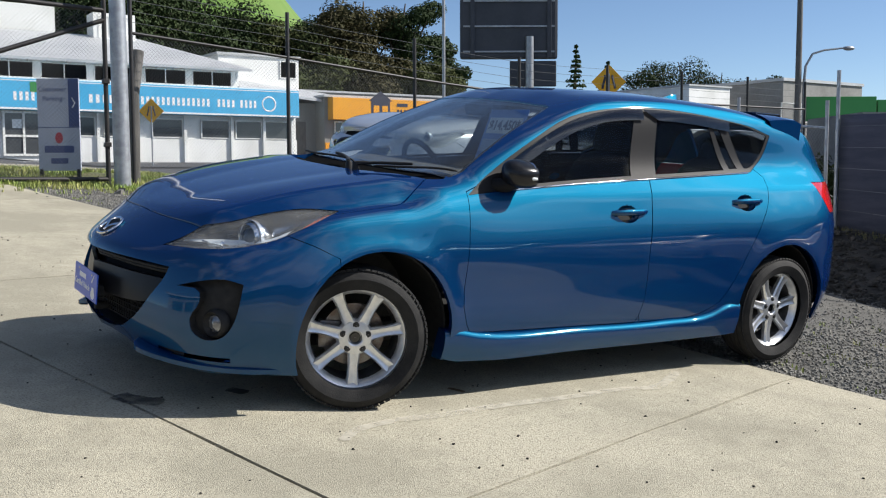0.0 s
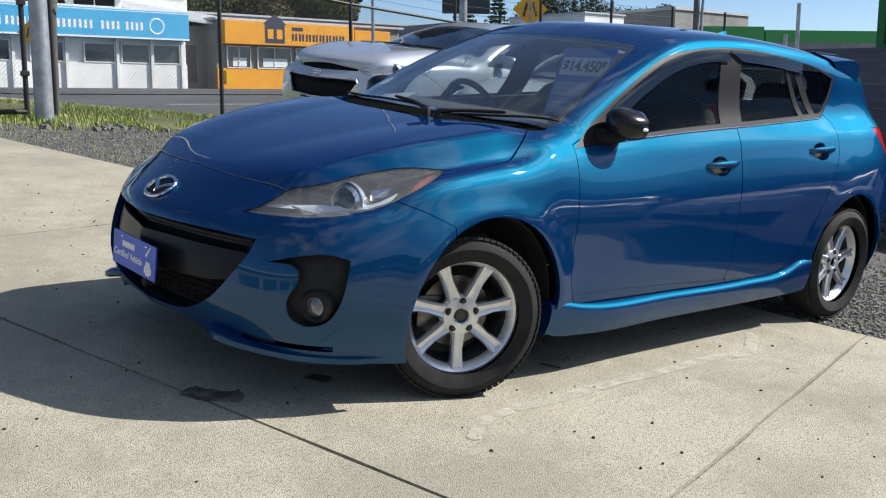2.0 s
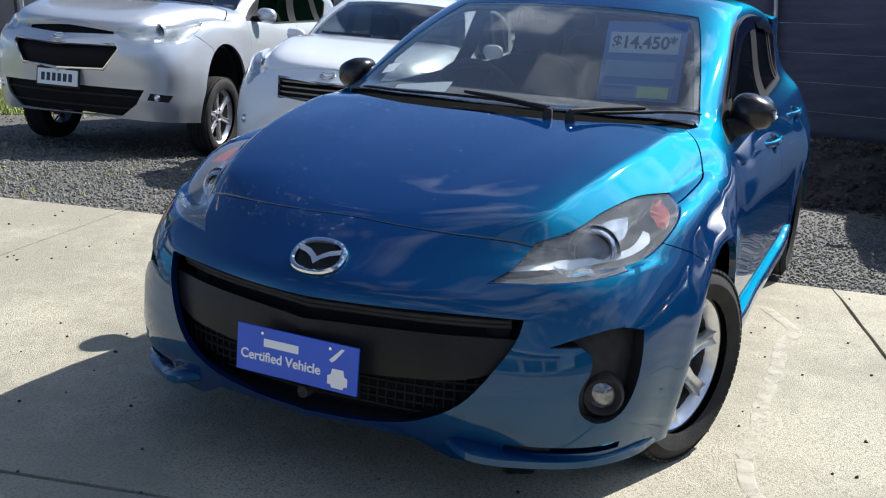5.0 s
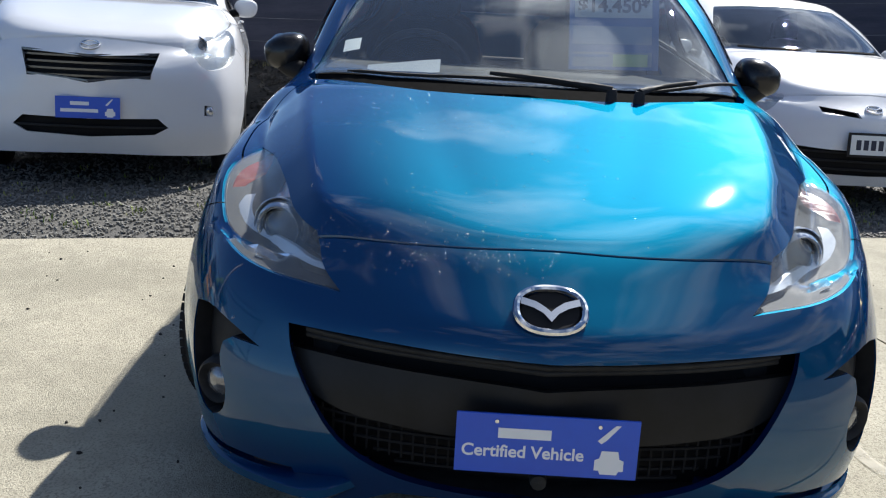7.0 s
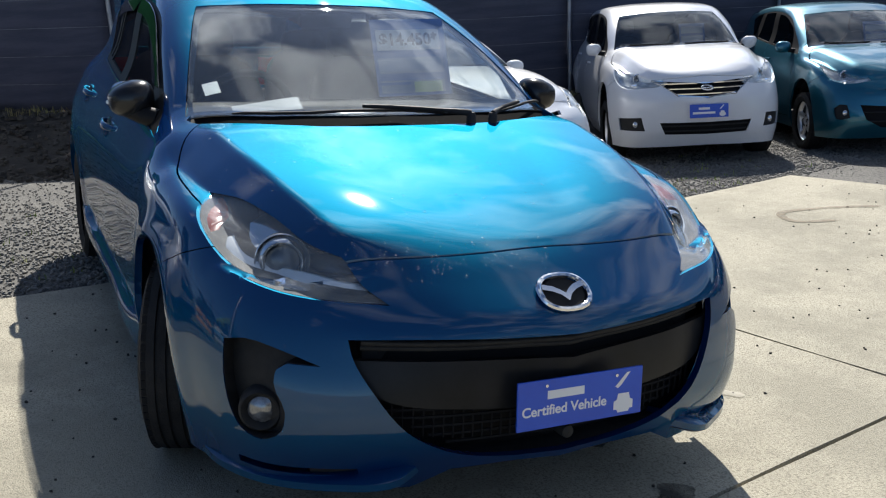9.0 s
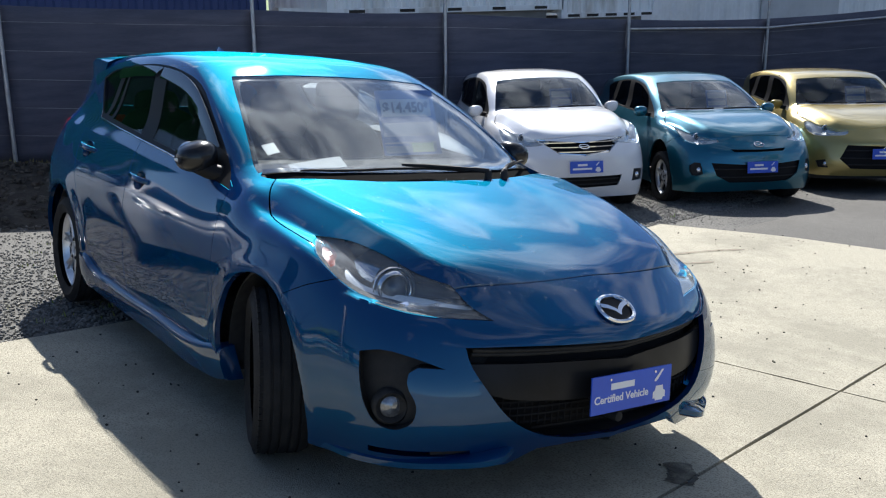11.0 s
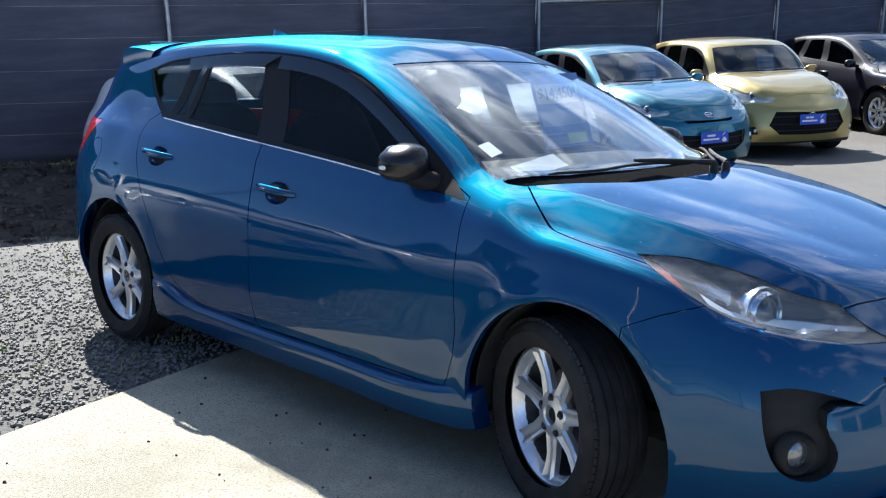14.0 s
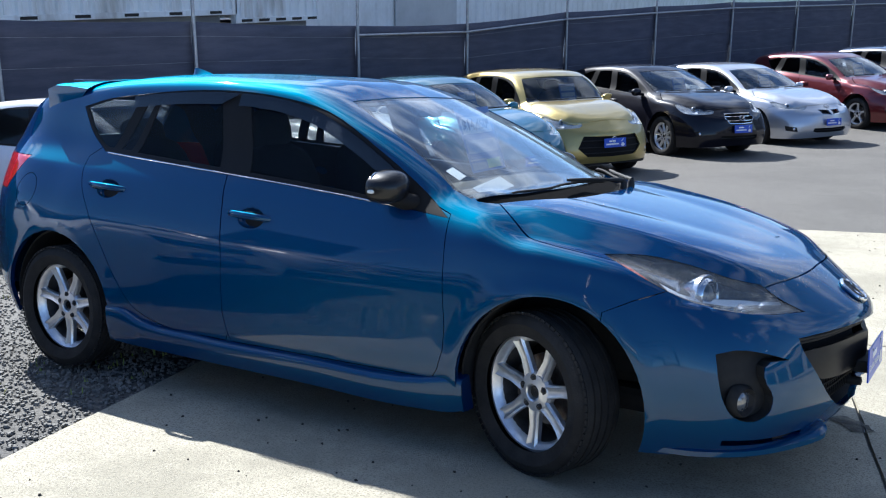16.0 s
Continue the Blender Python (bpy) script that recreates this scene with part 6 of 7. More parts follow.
def land():
    ticks = [-1500, -700, -400, -260, -200, -170, -150, -130, -110, -90, -75] + list(range(-64, -14, 2)) + [v * .5 for v in range(-28, 61)] + list(range(31, 62, 3)) + [75, 100, 150, 260, 500, 1500]
    n = len(ticks)
    V = [(x, y, ground_z(x, y)) for x in ticks for y in ticks]
    F = [(i * n + j, (i + 1) * n + j, (i + 1) * n + j + 1, i * n + j + 1) for i in range(n - 1) for j in range(n - 1)]
    me = bpy.data.meshes.new("ground")
    me.from_pydata(V, [], F)
    me.materials.append(M_GRAVEL)
    me.materials.append(M_MEADOW)
    for p in me.polygons:
        p.use_smooth = True
        c = p.center
        if c.y < -62 or abs(c.x) > 75 or c.y > 62:
            p.material_index = 1
    tagged(new("ground", me), "dark gravel yard with green land beyond", "ground", kind="structure")
    draped("asphalt", [slab_point(-.2, 5.40), slab_point(14, 5.40), slab_point(14, 40), slab_point(2, 40)], M_ASPHALT, .010, .5, label="worn beige-grey asphalt lane")
    draped("grass_verge", [(1.3, -8.0), (-9.5, -7.4), (-9.5, -11.6), (4.0, -11.2)], M_GRASS, .012, .5, label="rough grass verge along the fence")
    draped("road", [(60, -14.2), (-90, -14.2), (-90, -33), (60, -33)], M_ROAD, .02, 2.0, label="grey two-lane street")
    draped("car_park", [(60, -33.2), (-90, -33.2), (-90, -43), (60, -43)], M_ROAD, .05, 2.0, label="grey shop forecourt")
    draped("pavement", [(60, -11.6), (-60, -11.8), (-60, -14.1), (60, -14.1)], M_CONCRETE, .05, 1.0, label="pale concrete footpath")
    for k in range(14):
        boxed("lane_mark", -60 + 8 * k, -57 + 8 * k, -23.6, -23.5, 0, .006, M_WHITE, m=pose(0, 0, ground_z(-58 + 8 * k, -23.5) + .022), kind="structure", label="white lane dash on the street", category="road mark")
    for k in range(12):
        bm = bmesh.new()
        bm_box(bm, -.05, .05, -2.3, 2.3, 0, .006)
        solid("bay_line", bm, M_WHITE, m=pose(-3.5 - 2.9 * k, -40.3, ground_z(-4 - 2.9 * k, -40.3) + .053, 0, 0, 24), kind="structure", label="white parking bay line", category="road mark")
    # bank below the fence
    bm = bmesh.new()
    rng = random.Random(8)
    rows = []
    for j in range(150):
        y = -9 + j * .22
        row = []
        for k in range(14):
            d = 2.0 - 4.0 * k / 13
            x = fence_line(y) + d
            wob = noise.noise((x * 1.7, y * 1.7, 0)) * .06 + noise.noise((x * 5, y * 5, 3)) * .035
            row.append(bm.verts.new((x, y, ground_z(x, y) + bank_z(x, y) + (wob if 0 < k else -.06))))
        rows.append(row)
    for a, b in zip(rows, rows[1:]):
        for k in range(13):
            bm.faces.new((a[k], b[k], b[k + 1], a[k + 1]))
    bmesh.ops.recalc_face_normals(bm, faces=bm.faces)
    solid("bank", bm, M_ROCKDARK, kind="structure", label="dark scoria bank below the fence", category="bank")
    spots = []
    for _ in range(13000):
        y, d = rng.uniform(-8, 20), rng.uniform(-.1, 2.2)
        x = fence_line(y) + d
        spots.append((x, y, bank_z(x, y) + noise.noise((x * 1.7, y * 1.7, 0)) * .06 + noise.noise((x * 5, y * 5, 3)) * .035, rng.uniform(.018, .055)))
    V = stones("bank_rocks", [(x, y, s) for x, y, z, s in spots], M_BANKROCK, 0, "dark loose scoria lumps on the bank", 5)
    co = np.empty(len(V.data.vertices) * 3)
    V.data.vertices.foreach_get("co", co)
    co = co.reshape(-1, 8, 3)
    co[:, :, 2] += np.array([z for _, _, z, _ in spots])[:, None]
    V.data.vertices.foreach_set("co", co.ravel())
    # loose gravel where the camera comes near
    spots = []
    while len(spots) < 62000:
        b = rng.uniform(-9, 9)
        a = -.86 - abs(rng.gauss(0, 1.9)) if len(spots) % 50 else -.9 + abs(rng.gauss(0, .18))
        x, y = slab_point(a, b)
        if x - fence_line(y) < 1.8:
            continue
        if a > -.88 and rng.random() < .5:
            continue
        spots.append((x, y, rng.uniform(.006, .017) * (1 if a < -.88 else .7)))
    stones("gravel_stones", spots, M_STONE, .004, "grey crushed gravel stones", 6)
    spots = [(*slab_point(rng.uniform(-.8, 3), rng.uniform(-4.5, 5.5)), rng.uniform(.004, .010)) for _ in range(420)]
    stones("crumbs", spots, M_ROCKDARK, .017, "small dark crumbs on the concrete", 7)
    rubble = [(rng.gauss(-.55, .35), rng.gauss(-7.6, .12), rng.uniform(.025, .085)) for _ in range(38)] + [(rng.uniform(-2.2, 1.0), rng.uniform(-7.8, -6.7), rng.uniform(.012, .03)) for _ in range(60)]
    stones("rubble", rubble, material("broken stone", (.20, .19, .17), .9, second=(.11, .105, .095), scale=8), .01, "broken grey stones at the verge", 9)
    spots = []
    for _ in range(9000):
        x, y = rng.uniform(-9.5, 2.0), rng.uniform(-11.4, -7.3)
        if y > -7.7 + .4 * noise.noise((x * .9, y, 0)) and rng.random() < .85 or noise.noise((x * .8, y * .8, 4)) < -.25:
            continue
        spots.append((x, y, ground_z(x, y) + .012))
    grass("verge_grass", spots, .075, "rough green verge grass", 11)
    spots = []
    for _ in range(1500):
        y = rng.uniform(-8, 18)
        x = fence_line(y) + rng.uniform(-.15, .5)
        spots.append((x, y, ground_z(x, y) + bank_z(x, y)))
    grass("bank_grass", spots, .07, "dry short grass on top of the bank", 12, material("dry grass", (.17, .17, .06), .8, second=(.24, .2, .09), scale=3))
    spots = []
    for _ in range(420):
        a, b = -.95 - abs(rng.gauss(0, 1.6)), rng.uniform(-7, 6)
        x, y = slab_point(a, b)
        if x - fence_line(y) > 2.6:
            spots.append((x, y, ground_z(x, y)))
    grass("gravel_weeds", spots, .035, "small weeds in the gravel", 13)


def shade_fence():
    """The pipe fence with black shade cloth behind the parked cars: posts, cloth panels, rails."""
    f = tagged(new("shade_fence"), "black shade-cloth fence on galvanised pipe posts", "fence")
    line = [(fence_line(y), y) for y in (-3.0, .07, 2.87, 5.5, 8.58, 11.4, 14.8)]
    # past the sixth bay it bends towards the yard
    line += [(-4.8 + .92 * k, 17.65 + 2.83 * k) for k in range(13)]
    tops = []
    for k, (x, y) in enumerate(line):
        z0 = ground_z(x, y) + (.50 if k < 5 else .12)
        ztop = float(np.interp(y, (0, 5.5, 8.6, 11.4, 14.8, 20, 60), (1.66, 1.47, 1.32, 1.27, 1.40, 1.53, 1.6)))
        tops.append((x, y, z0, ztop))
        bm = bmesh.new()
        bm_tube(bm, [(x + .05, y, z0 - .45), (x + .05, y, ztop + .55)], .024, 10)
        solid("post", bm, M_GALV, f, smooth_at=60)
    for k, ((x, y, z0, z1), (x2, y2, w0, w1)) in enumerate(zip(tops, tops[1:])):
        bm = bmesh.new()
        n, h = 16, 14
        g = [[bm.verts.new((x + (x2 - x) * i / n + .012 * math.sin(i * 1.9 + j * .8 + k), y + (y2 - y) * i / n, (z0 + (w0 - z0) * i / n) + ((z1 - z0) + ((w1 - w0) - (z1 - z0)) * i / n) * j / h + (-.02 * math.sin(math.pi * i / n) if j == h else 0))) for j in range(h + 1)] for i in range(n + 1)]
        for i in range(n):
            for j in range(h):
                bm.faces.new((g[i][j], g[i + 1][j], g[i + 1][j + 1], g[i][j + 1]))
        q = solid("cloth_panel", bm, M_MESHCLOTH, f, smooth_at=80)
        mod = q.modifiers.new("thick", "SOLIDIFY")
        mod.thickness = .004
        if k >= 4:
            bm = bmesh.new()
            bm_tube(bm, [(x + .05, y, z1 - .14), (x2 + .05, y2, w1 - .14)], .02, 8)
            solid("rail", bm, M_GALV, f, smooth_at=60)
        for j in (.18, .36, .54, .72, .90):
            bm = bmesh.new()
            bm_tube(bm, [(x + .035, y, z0 + (z1 - z0) * j), ((x + x2) / 2 + .035, (y + y2) / 2, (z0 + w0) / 2 + ((z1 - z0) + (w1 - w0)) / 2 * j - .006), (x2 + .035, y2, w0 + (w1 - w0) * j)], .0032, 4)
            solid("tie_wire", bm, M_TIEWIRE, f)


def mesh_wires(bm, a, b, z0a, z0b, h, pitch=.052, r=.0017):
    """Chain link between two posts: two families of slanting wires."""
    a, b = Vector(a), Vector(b)
    L = (b - a).length
    n = int((L + h) / pitch)
    for k in range(n):
        for flip in (0, 1):
            s0 = -h + k * pitch
            pts = []
            for s, t in ((s0, 0), (s0 + h, h)):
                pts.append([s, t])
            (s1, t1), (s2, t2) = pts
            if s1 < 0:
                t1, s1 = -s1, 0
            if s2 > L:
                t2, s2 = h - (s2 - L), L
            if t2 - t1 < .02:
                continue
            if flip:
                s1, s2 = L - s1, L - s2
            q = []
            for s, t in ((s1, t1), (s2, t2)):
                p = a.lerp(b, s / L)
                q.append(Vector((p.x, p.y, z0a + (z0b - z0a) * s / L + t)))
            d = (q[1] - q[0]).normalized()
            u = d.orthogonal().normalized()
            w = d.cross(u)
            rings = [[bm.verts.new(p + (u * math.cos(x) + w * math.sin(x)) * r) for x in (0, 2.09, 4.19)] for p in q]
            for x in range(3):
                bm.faces.new((rings[0][x], rings[0][(x + 1) % 3], rings[1][(x + 1) % 3], rings[1][x]))


def street_fence():
    f = tagged(new("street_fence"), "black pipe and chain-link street fence with barbed wires", "fence")
    posts = [(-.47, -8.47), (-2.79, -8.70), (-5.10, -8.92), (-7.40, -9.14), (-9.70, -9.36), (-12.0, -9.6), (-14.3, -9.8), (-16.6, -10.0)]
    for k, (x, y) in enumerate(posts):
        z = ground_z(x, y)
        bm = bmesh.new()
        bm_tube(bm, [(x, y, z - .3), (x, y, z + 2.62)], .028, 10)
        solid("post", bm, M_BLACKPIPE, f, smooth_at=60)
    for (x, y), (x2, y2) in zip(posts, posts[1:]):
        z, w = ground_z(x, y), ground_z(x2, y2)
        bm = bmesh.new()
        bm_tube(bm, [(x, y, z + 1.98), (x2, y2, w + 1.98)], .021, 8)
        solid("top_rail", bm, M_BLACKPIPE, f, smooth_at=60)
        bm = bmesh.new()
        mesh_wires(bm, (x, y, 0), (x2, y2, 0), z + .06, w + .06, 1.90)
        tagged(solid("chain_link", bm, M_WIRE, f), "diamond wire mesh")
        for h in (2.12, 2.26, 2.40, 2.54):
            bm = bmesh.new()
            bm_tube(bm, [(x, y, z + h), ((x + x2) / 2, (y + y2) / 2, (z + w) / 2 + h - .012), (x2, y2, w + h)], .0035, 4)
            solid("barbed_wire", bm, M_WIRE, f)
    # gate leaf beside it
    g = tagged(new("yard_gate"), "black pipe gate leaf with chain link and brace", "gate")
    a, b = (-.12, -8.40), (4.4, -7.95)
    za, zb = ground_z(*a), ground_z(*b)
    for nm, pts in (("gate_post", [(*a, za - .2), (*a, za + 2.95)]), ("gate_post", [(*b, zb + .1), (*b, zb + 2.3)]), ("gate_rail", [(*a, za + 2.22), (*b, za + 2.30)]), ("gate_rail", [(*a, za + .09), (*b, za + .12)]), ("gate_rail", [(*a, za + 2.62), (*b, za + 2.72)]), ("gate_brace", [(*a, za + 2.10), (2.1, -8.18, za + 1.25), (*b, za + .3)])):
        bm = bmesh.new()
        bm_tube(bm, pts, .03, 10)
        solid(nm, bm, M_BLACKPIPE, g, smooth_at=60)
    bm = bmesh.new()
    mesh_wires(bm, (*a, 0), (*b, 0), za + .1, za + .12, 2.12)
    tagged(solid("chain_link", bm, M_WIRE, g), "diamond wire mesh")
    for h in (.5, 1.3):
        bm = bmesh.new()
        bm_box(bm, a[0] - .04, a[0] + .04, a[1] - .05, a[1] + .05, za + h, za + h + .06, .008)
        solid("hinge", bm, M_BLACKPIPE, g)
    bm = bmesh.new()
    x, y = -.22, -8.12
    z = ground_z(x, y)
    bm_tube(bm, [(x, y, z - .2), (x + .01, y, z + 2.2), (x + .035, y, z + 5.2)], [.105, .10, .095], 20)
    solid("steel_pole", bm, M_GALV, smooth_at=60, label="thick grey steel pole beside the gate", category="pole")
    bm = bmesh.new()
    x, y = -.62, -9.0
    bm_tube(bm, [(x, y, ground_z(x, y) - .2), (x - .02, y, ground_z(x, y) + 1.2), (x - .12, y - .05, ground_z(x, y) + 1.78)], [.085, .085, .08], 10)
    solid("timber_post", bm, M_TIMBER, smooth_at=60, label="leaning weathered timber post", category="post")
    # far continuation beyond the cloth fence
    k = tagged(new("side_fence"), "galvanised chain-link fence with top rail", "fence")
    pts = [(-7.65, -3.2), (-8.4, -5.2), (-9.1, -7.2), (-9.70, -9.30)]
    for x, y in pts:
        z = ground_z(x, y)
        bm = bmesh.new()
        bm_tube(bm, [(x, y, z - .3), (x, y, z + 2.1)], .024, 8)
        solid("post", bm, M_GALV, k, smooth_at=60)
    for (x, y), (x2, y2) in zip(pts, pts[1:]):
        bm = bmesh.new()
        bm_tube(bm, [(x, y, ground_z(x, y) + 1.75), (x2, y2, ground_z(x2, y2) + 1.75)], .02, 8)
        solid("rail", bm, M_GALV, k, smooth_at=60)
        bm = bmesh.new()
        mesh_wires(bm, (x, y, 0), (x2, y2, 0), ground_z(x, y) + .05, ground_z(x2, y2) + .05, 1.68, .06)
        tagged(solid("chain_link", bm, M_WIRE, k), "diamond wire mesh")


M_BOARD = material("pale sign board", (.46, .50, .60), .5, second=(.40, .44, .54), scale=2)
M_BOARDBLUE = material("navy sign board", (.05, .08, .22), .5)
M_REDSPOT = material("red print", (.45, .02, .05), .5)
M_YELLOW = material("yellow road sign", (.80, .42, .01), .45, second=(.72, .36, .01), scale=6)
M_SIGNBACK = material("dark grey sign back", (.035, .040, .052), .55, second=(.05, .055, .068), scale=2)


def yard_signs():
    # customer parking board behind the gate
    x, y = .36, -8.86
    z = ground_z(x, y)
    s = tagged(new("parking_board"), "pale blue customer parking board with red spot", "sign")
    s.matrix_basis = pose(x, y, z + .04, 0, 0, 145.5)
    boxed("board", -.27, .27, -.015, .015, .10, 1.28, M_BOARD, s, .004)
    boxed("band", .135, .268, -.0205, -.0165, .66, 1.275, M_BOARDBLUE, s)
    boxed("divider", -.268, .268, -.0205, -.0165, .648, .656, M_BOARDBLUE, s)
    for w, zz, size in (("Customer", 1.14, .088), ("Parking", 1.02, .088)):
        q = part("print", text_mesh(w, size), M_BOARDBLUE, s)
        q.matrix_local = pose(-.07, -.019, zz, 90)
    bm = bmesh.new()
    bm.faces.new([bm.verts.new(p) for p in ((.175, -.022, 1.03), (.19, -.022, 1.03), (.228, -.022, .965), (.19, -.022, .90), (.175, -.022, .90), (.213, -.022, .965))])
    solid("arrow", bm, M_WHITE, s)
    bm = bmesh.new()
    bm_lathe(bm, [(.0005, -.019), (.058, -.019), (.06, -.0165)], 28, m=Matrix.Translation((0, 0, .52)) @ Matrix.Diagonal((.85, 1, 1.2, 1)))
    solid("spot", bm, M_REDSPOT, s)
    boxed("brand_bar", -.19, .19, -.020, -.0165, .33, .42, M_BOARDBLUE, s)
    boxed("brand_bar", -.11, .11, -.020, -.0165, .19, .26, M_BOARDBLUE, s)
    for a in (-.24, .24):
        boxed("leg", a - .02, a + .02, -.02, .02, -.2, .12, M_BLACKPIPE, s)
    # dealer sign seen from behind
    x, y = -8.17, -9.81
    s = tagged(new("dealer_sign"), "dark grey back of a tall framed dealer sign", "sign")
    s.matrix_basis = pose(x, y, ground_z(x, y), 0, 0, 325.5)
    z0 = 3.02 - ground_z(x, y)
    boxed("back_panel", -.52, 1.28, -.09, .0, z0, z0 + 2.4, M_SIGNBACK, s, .05)
    for k in range(5):
        boxed("frame_bar", -.46, 1.22, .003, .030, z0 + .12 + .46 * k, z0 + .15 + .46 * k, M_GALV, s)
    for a in (1.05, -.36):
        boxed("frame_upright", a - .04, a + .04, .003, .045, z0 + .02, z0 + 2.38, M_SIGNBACK, s, .008)
    boxed("lower_panel", -.50, .36, -.07, -.01, z0 - .50, z0 - .03, M_SIGNBACK, s, .02)
    bm = bmesh.new()
    bm_tube(bm, [(0, .06, -.3), (0, .06, z0 + .4)], .075, 16)
    solid("pole", bm, M_GALV, s, smooth_at=60)
    # lane-merge warning signs
    for x, y, zc, size, face in ((-13.6, -13.43, 3.13, .30, 145.5), (-9.3, -35.7, 3.41, .36, 152)):
        s = tagged(new("warning_sign"), "yellow diamond road sign with black merge marks", "sign", "road signs")
        zz = ground_z(x, y)
        s.matrix_basis = pose(x, y, zz, 0, 0, face)
        bm = bmesh.new()
        bm_box(bm, -size, size, -.01, .01, -size, size, .004)
        bmesh.ops.transform(bm, matrix=pose(0, 0, zc - zz, 0, 45, 0), verts=bm.verts)
        solid("plate", bm, M_YELLOW, s)
        for a in (-.09, .09):
            bm = bmesh.new()
            h = size * .55
            for sg in (1, -1):
                bm_tube(bm, [(a * 1.7, sg * .013, zc - zz - h), (a * 1.6, sg * .013, zc - zz - .1), (a, sg * .013, zc - zz + .1), (a, sg * .013, zc - zz + h)], .028, 5)
            solid("lane_bar", bm, M_INK, s)
        bm = bmesh.new()
        bm_tube(bm, [(0, .0, -.3), (0, 0, zc - zz + .2)], .03, 8)
        solid("pole", bm, M_GALV, s, smooth_at=60)
    # lamp posts
    for x, y, h, arm in ((-35.6, -24.1, 14, 0), (-35.9, -24.0, 0, 1)):
        z = ground_z(x, y)
        bm = bmesh.new()
        if arm:
            s = tagged(new("street_lamp"), "grey curved-arm street lamp", "street lamp")
            r = Vector((-.83, .56, 0))
            p = lambda d, zz: Vector((x, y, zz)) + r * d
            bm_tube(bm, [p(0, z - .2), p(0, z + 4.2), p(.05, z + 4.9), p(.35, z + 5.45), p(.9, z + 5.62), p(1.8, z + 5.72)], [.10, .07, .06, .05, .045, .04], 10)
            solid("pole", bm, M_GALV, s, smooth_at=60)
            bm = bmesh.new()
            bm_ball(bm, p(2.0, z + 5.70), (.32, .24, .10), 8)
            solid("lamp_head", bm, M_GALV, s, smooth_at=60)
        else:
            bm_tube(bm, [(x, y, z - .2), (x, y, z + h)], [.16, .10], 12)
            solid("power_pole", bm, M_TIMBER, smooth_at=60, label="tall grey power pole by the street", category="pole")
    bm = bmesh.new()
    x, y = -7.0, -10.9
    bm_tube(bm, [(x, y, ground_z(x, y) - .2), (x, y, ground_z(x, y) + 6)], .03, 8)
    solid("flag_pole", bm, M_GALV, smooth_at=60, label="thin grey pole beside the dealer sign", category="pole")


# ---- the street's far side ----
M_WALLWHITE = material("white painted wall", (.80, .80, .78), .8, second=(.68, .68, .65), scale=.8, bump=.2, bump_scale=30)
M_WALLGREY = material("grey render", (.28, .275, .26), .85, second=(.20, .195, .185), scale=.6, bump=.2, bump_scale=20)
M_ROOFGREY = material("pale roof iron", (.50, .51, .52), .55, .2, second=(.42, .43, .44), scale=.7)
M_FASCIA = material("sky blue fascia", (.055, .38, .66), .5, second=(.065, .41, .69), scale=1)
M_ORANGE = material("orange yellow sign", (.82, .36, .012), .5, second=(.76, .32, .012), scale=1)
M_DARKWIN = material("dark shop glass", (.03, .035, .04), .12, second=(.06, .065, .07), scale=.5, coat=.6)
M_PALEWIN = material("pale dusty glass", (.30, .32, .32), .2, second=(.42, .43, .42), scale=.5, coat=.4)
M_GREENSIGN = material("green fascia", (.03, .22, .05), .5)
M_CORRWHITE = material("weathered white container steel", (.80, .80, .77), .6, second=(.50, .46, .40), scale=.9, stretch=(1, 1, .25), contrast=(.5, .72))
M_CORRGREEN = material("green container steel", (.02, .16, .035), .55, second=(.025, .19, .045), scale=1)
M_CORRBLUE = material("dark blue container steel", (.02, .04, .13), .55, second=(.03, .05, .15), scale=1)


def shop_window(parent, x0, x1, z0, z1, y, glass=None, mullions=1):
    w = boxed("window", x0, x1, y - .08, y - .02, z0, z1, glass or M_DARKWIN, parent)
    fr = .05
    for a0, a1, b0, b1 in ((x0 - fr, x1 + fr, z1, z1 + fr), (x0 - fr, x1 + fr, z0 - fr, z0), (x0 - fr, x0, z0, z1), (x1, x1 + fr, z0, z1)):
        boxed("frame", a0, a1, y - .06, y + .03, b0, b1, M_WALLWHITE, w)
    for k in range(mullions):
        xx = x0 + (x1 - x0) * (k + 1) / (mullions + 1)
        boxed("mullion", xx - .025, xx + .025, y - .06, y + .02, z0, z1, M_WALLWHITE, w)
    return w


def ribbed(name, x0, x1, y0, y1, z0, z1, mat, parent, pitch=.28, depth=.035, faces="+x"):
    """A corrugated steel box: ribs on its long walls."""
    bm = bmesh.new()
    def wall(p, q, out):
        p, q, out = Vector(p), Vector(q), Vector(out)
        L = (q - p).length
        n = max(1, int(L / pitch))
        pts = []
        for k in range(n):
            for f, o in ((0, 0), (.35, 0), (.5, 1), (.85, 1)):
                pts.append(p.lerp(q, (k + f) / n) + out * depth * o)
        pts.append(q.copy())
        lo = [bm.verts.new((v.x, v.y, z0)) for v in pts]
        hi = [bm.verts.new((v.x, v.y, z1)) for v in pts]
        for k in range(len(pts) - 1):
            bm.faces.new((lo[k], lo[k + 1], hi[k + 1], hi[k]))
    wall((x1, y0, 0), (x1, y1, 0), (1, 0, 0))
    wall((x0, y0, 0), (x1, y0, 0), (0, -1, 0))
    wall((x0, y1, 0), (x1, y1, 0), (0, 1, 0))
    wall((x0, y0, 0), (x0, y1, 0), (-1, 0, 0))
    f = bm.faces.new([bm.verts.new(v) for v in ((x0, y0, z1), (x1, y0, z1), (x1, y1, z1), (x0, y1, z1))])
    bmesh.ops.recalc_face_normals(bm, faces=bm.faces)
    return solid(name, bm, mat, parent)


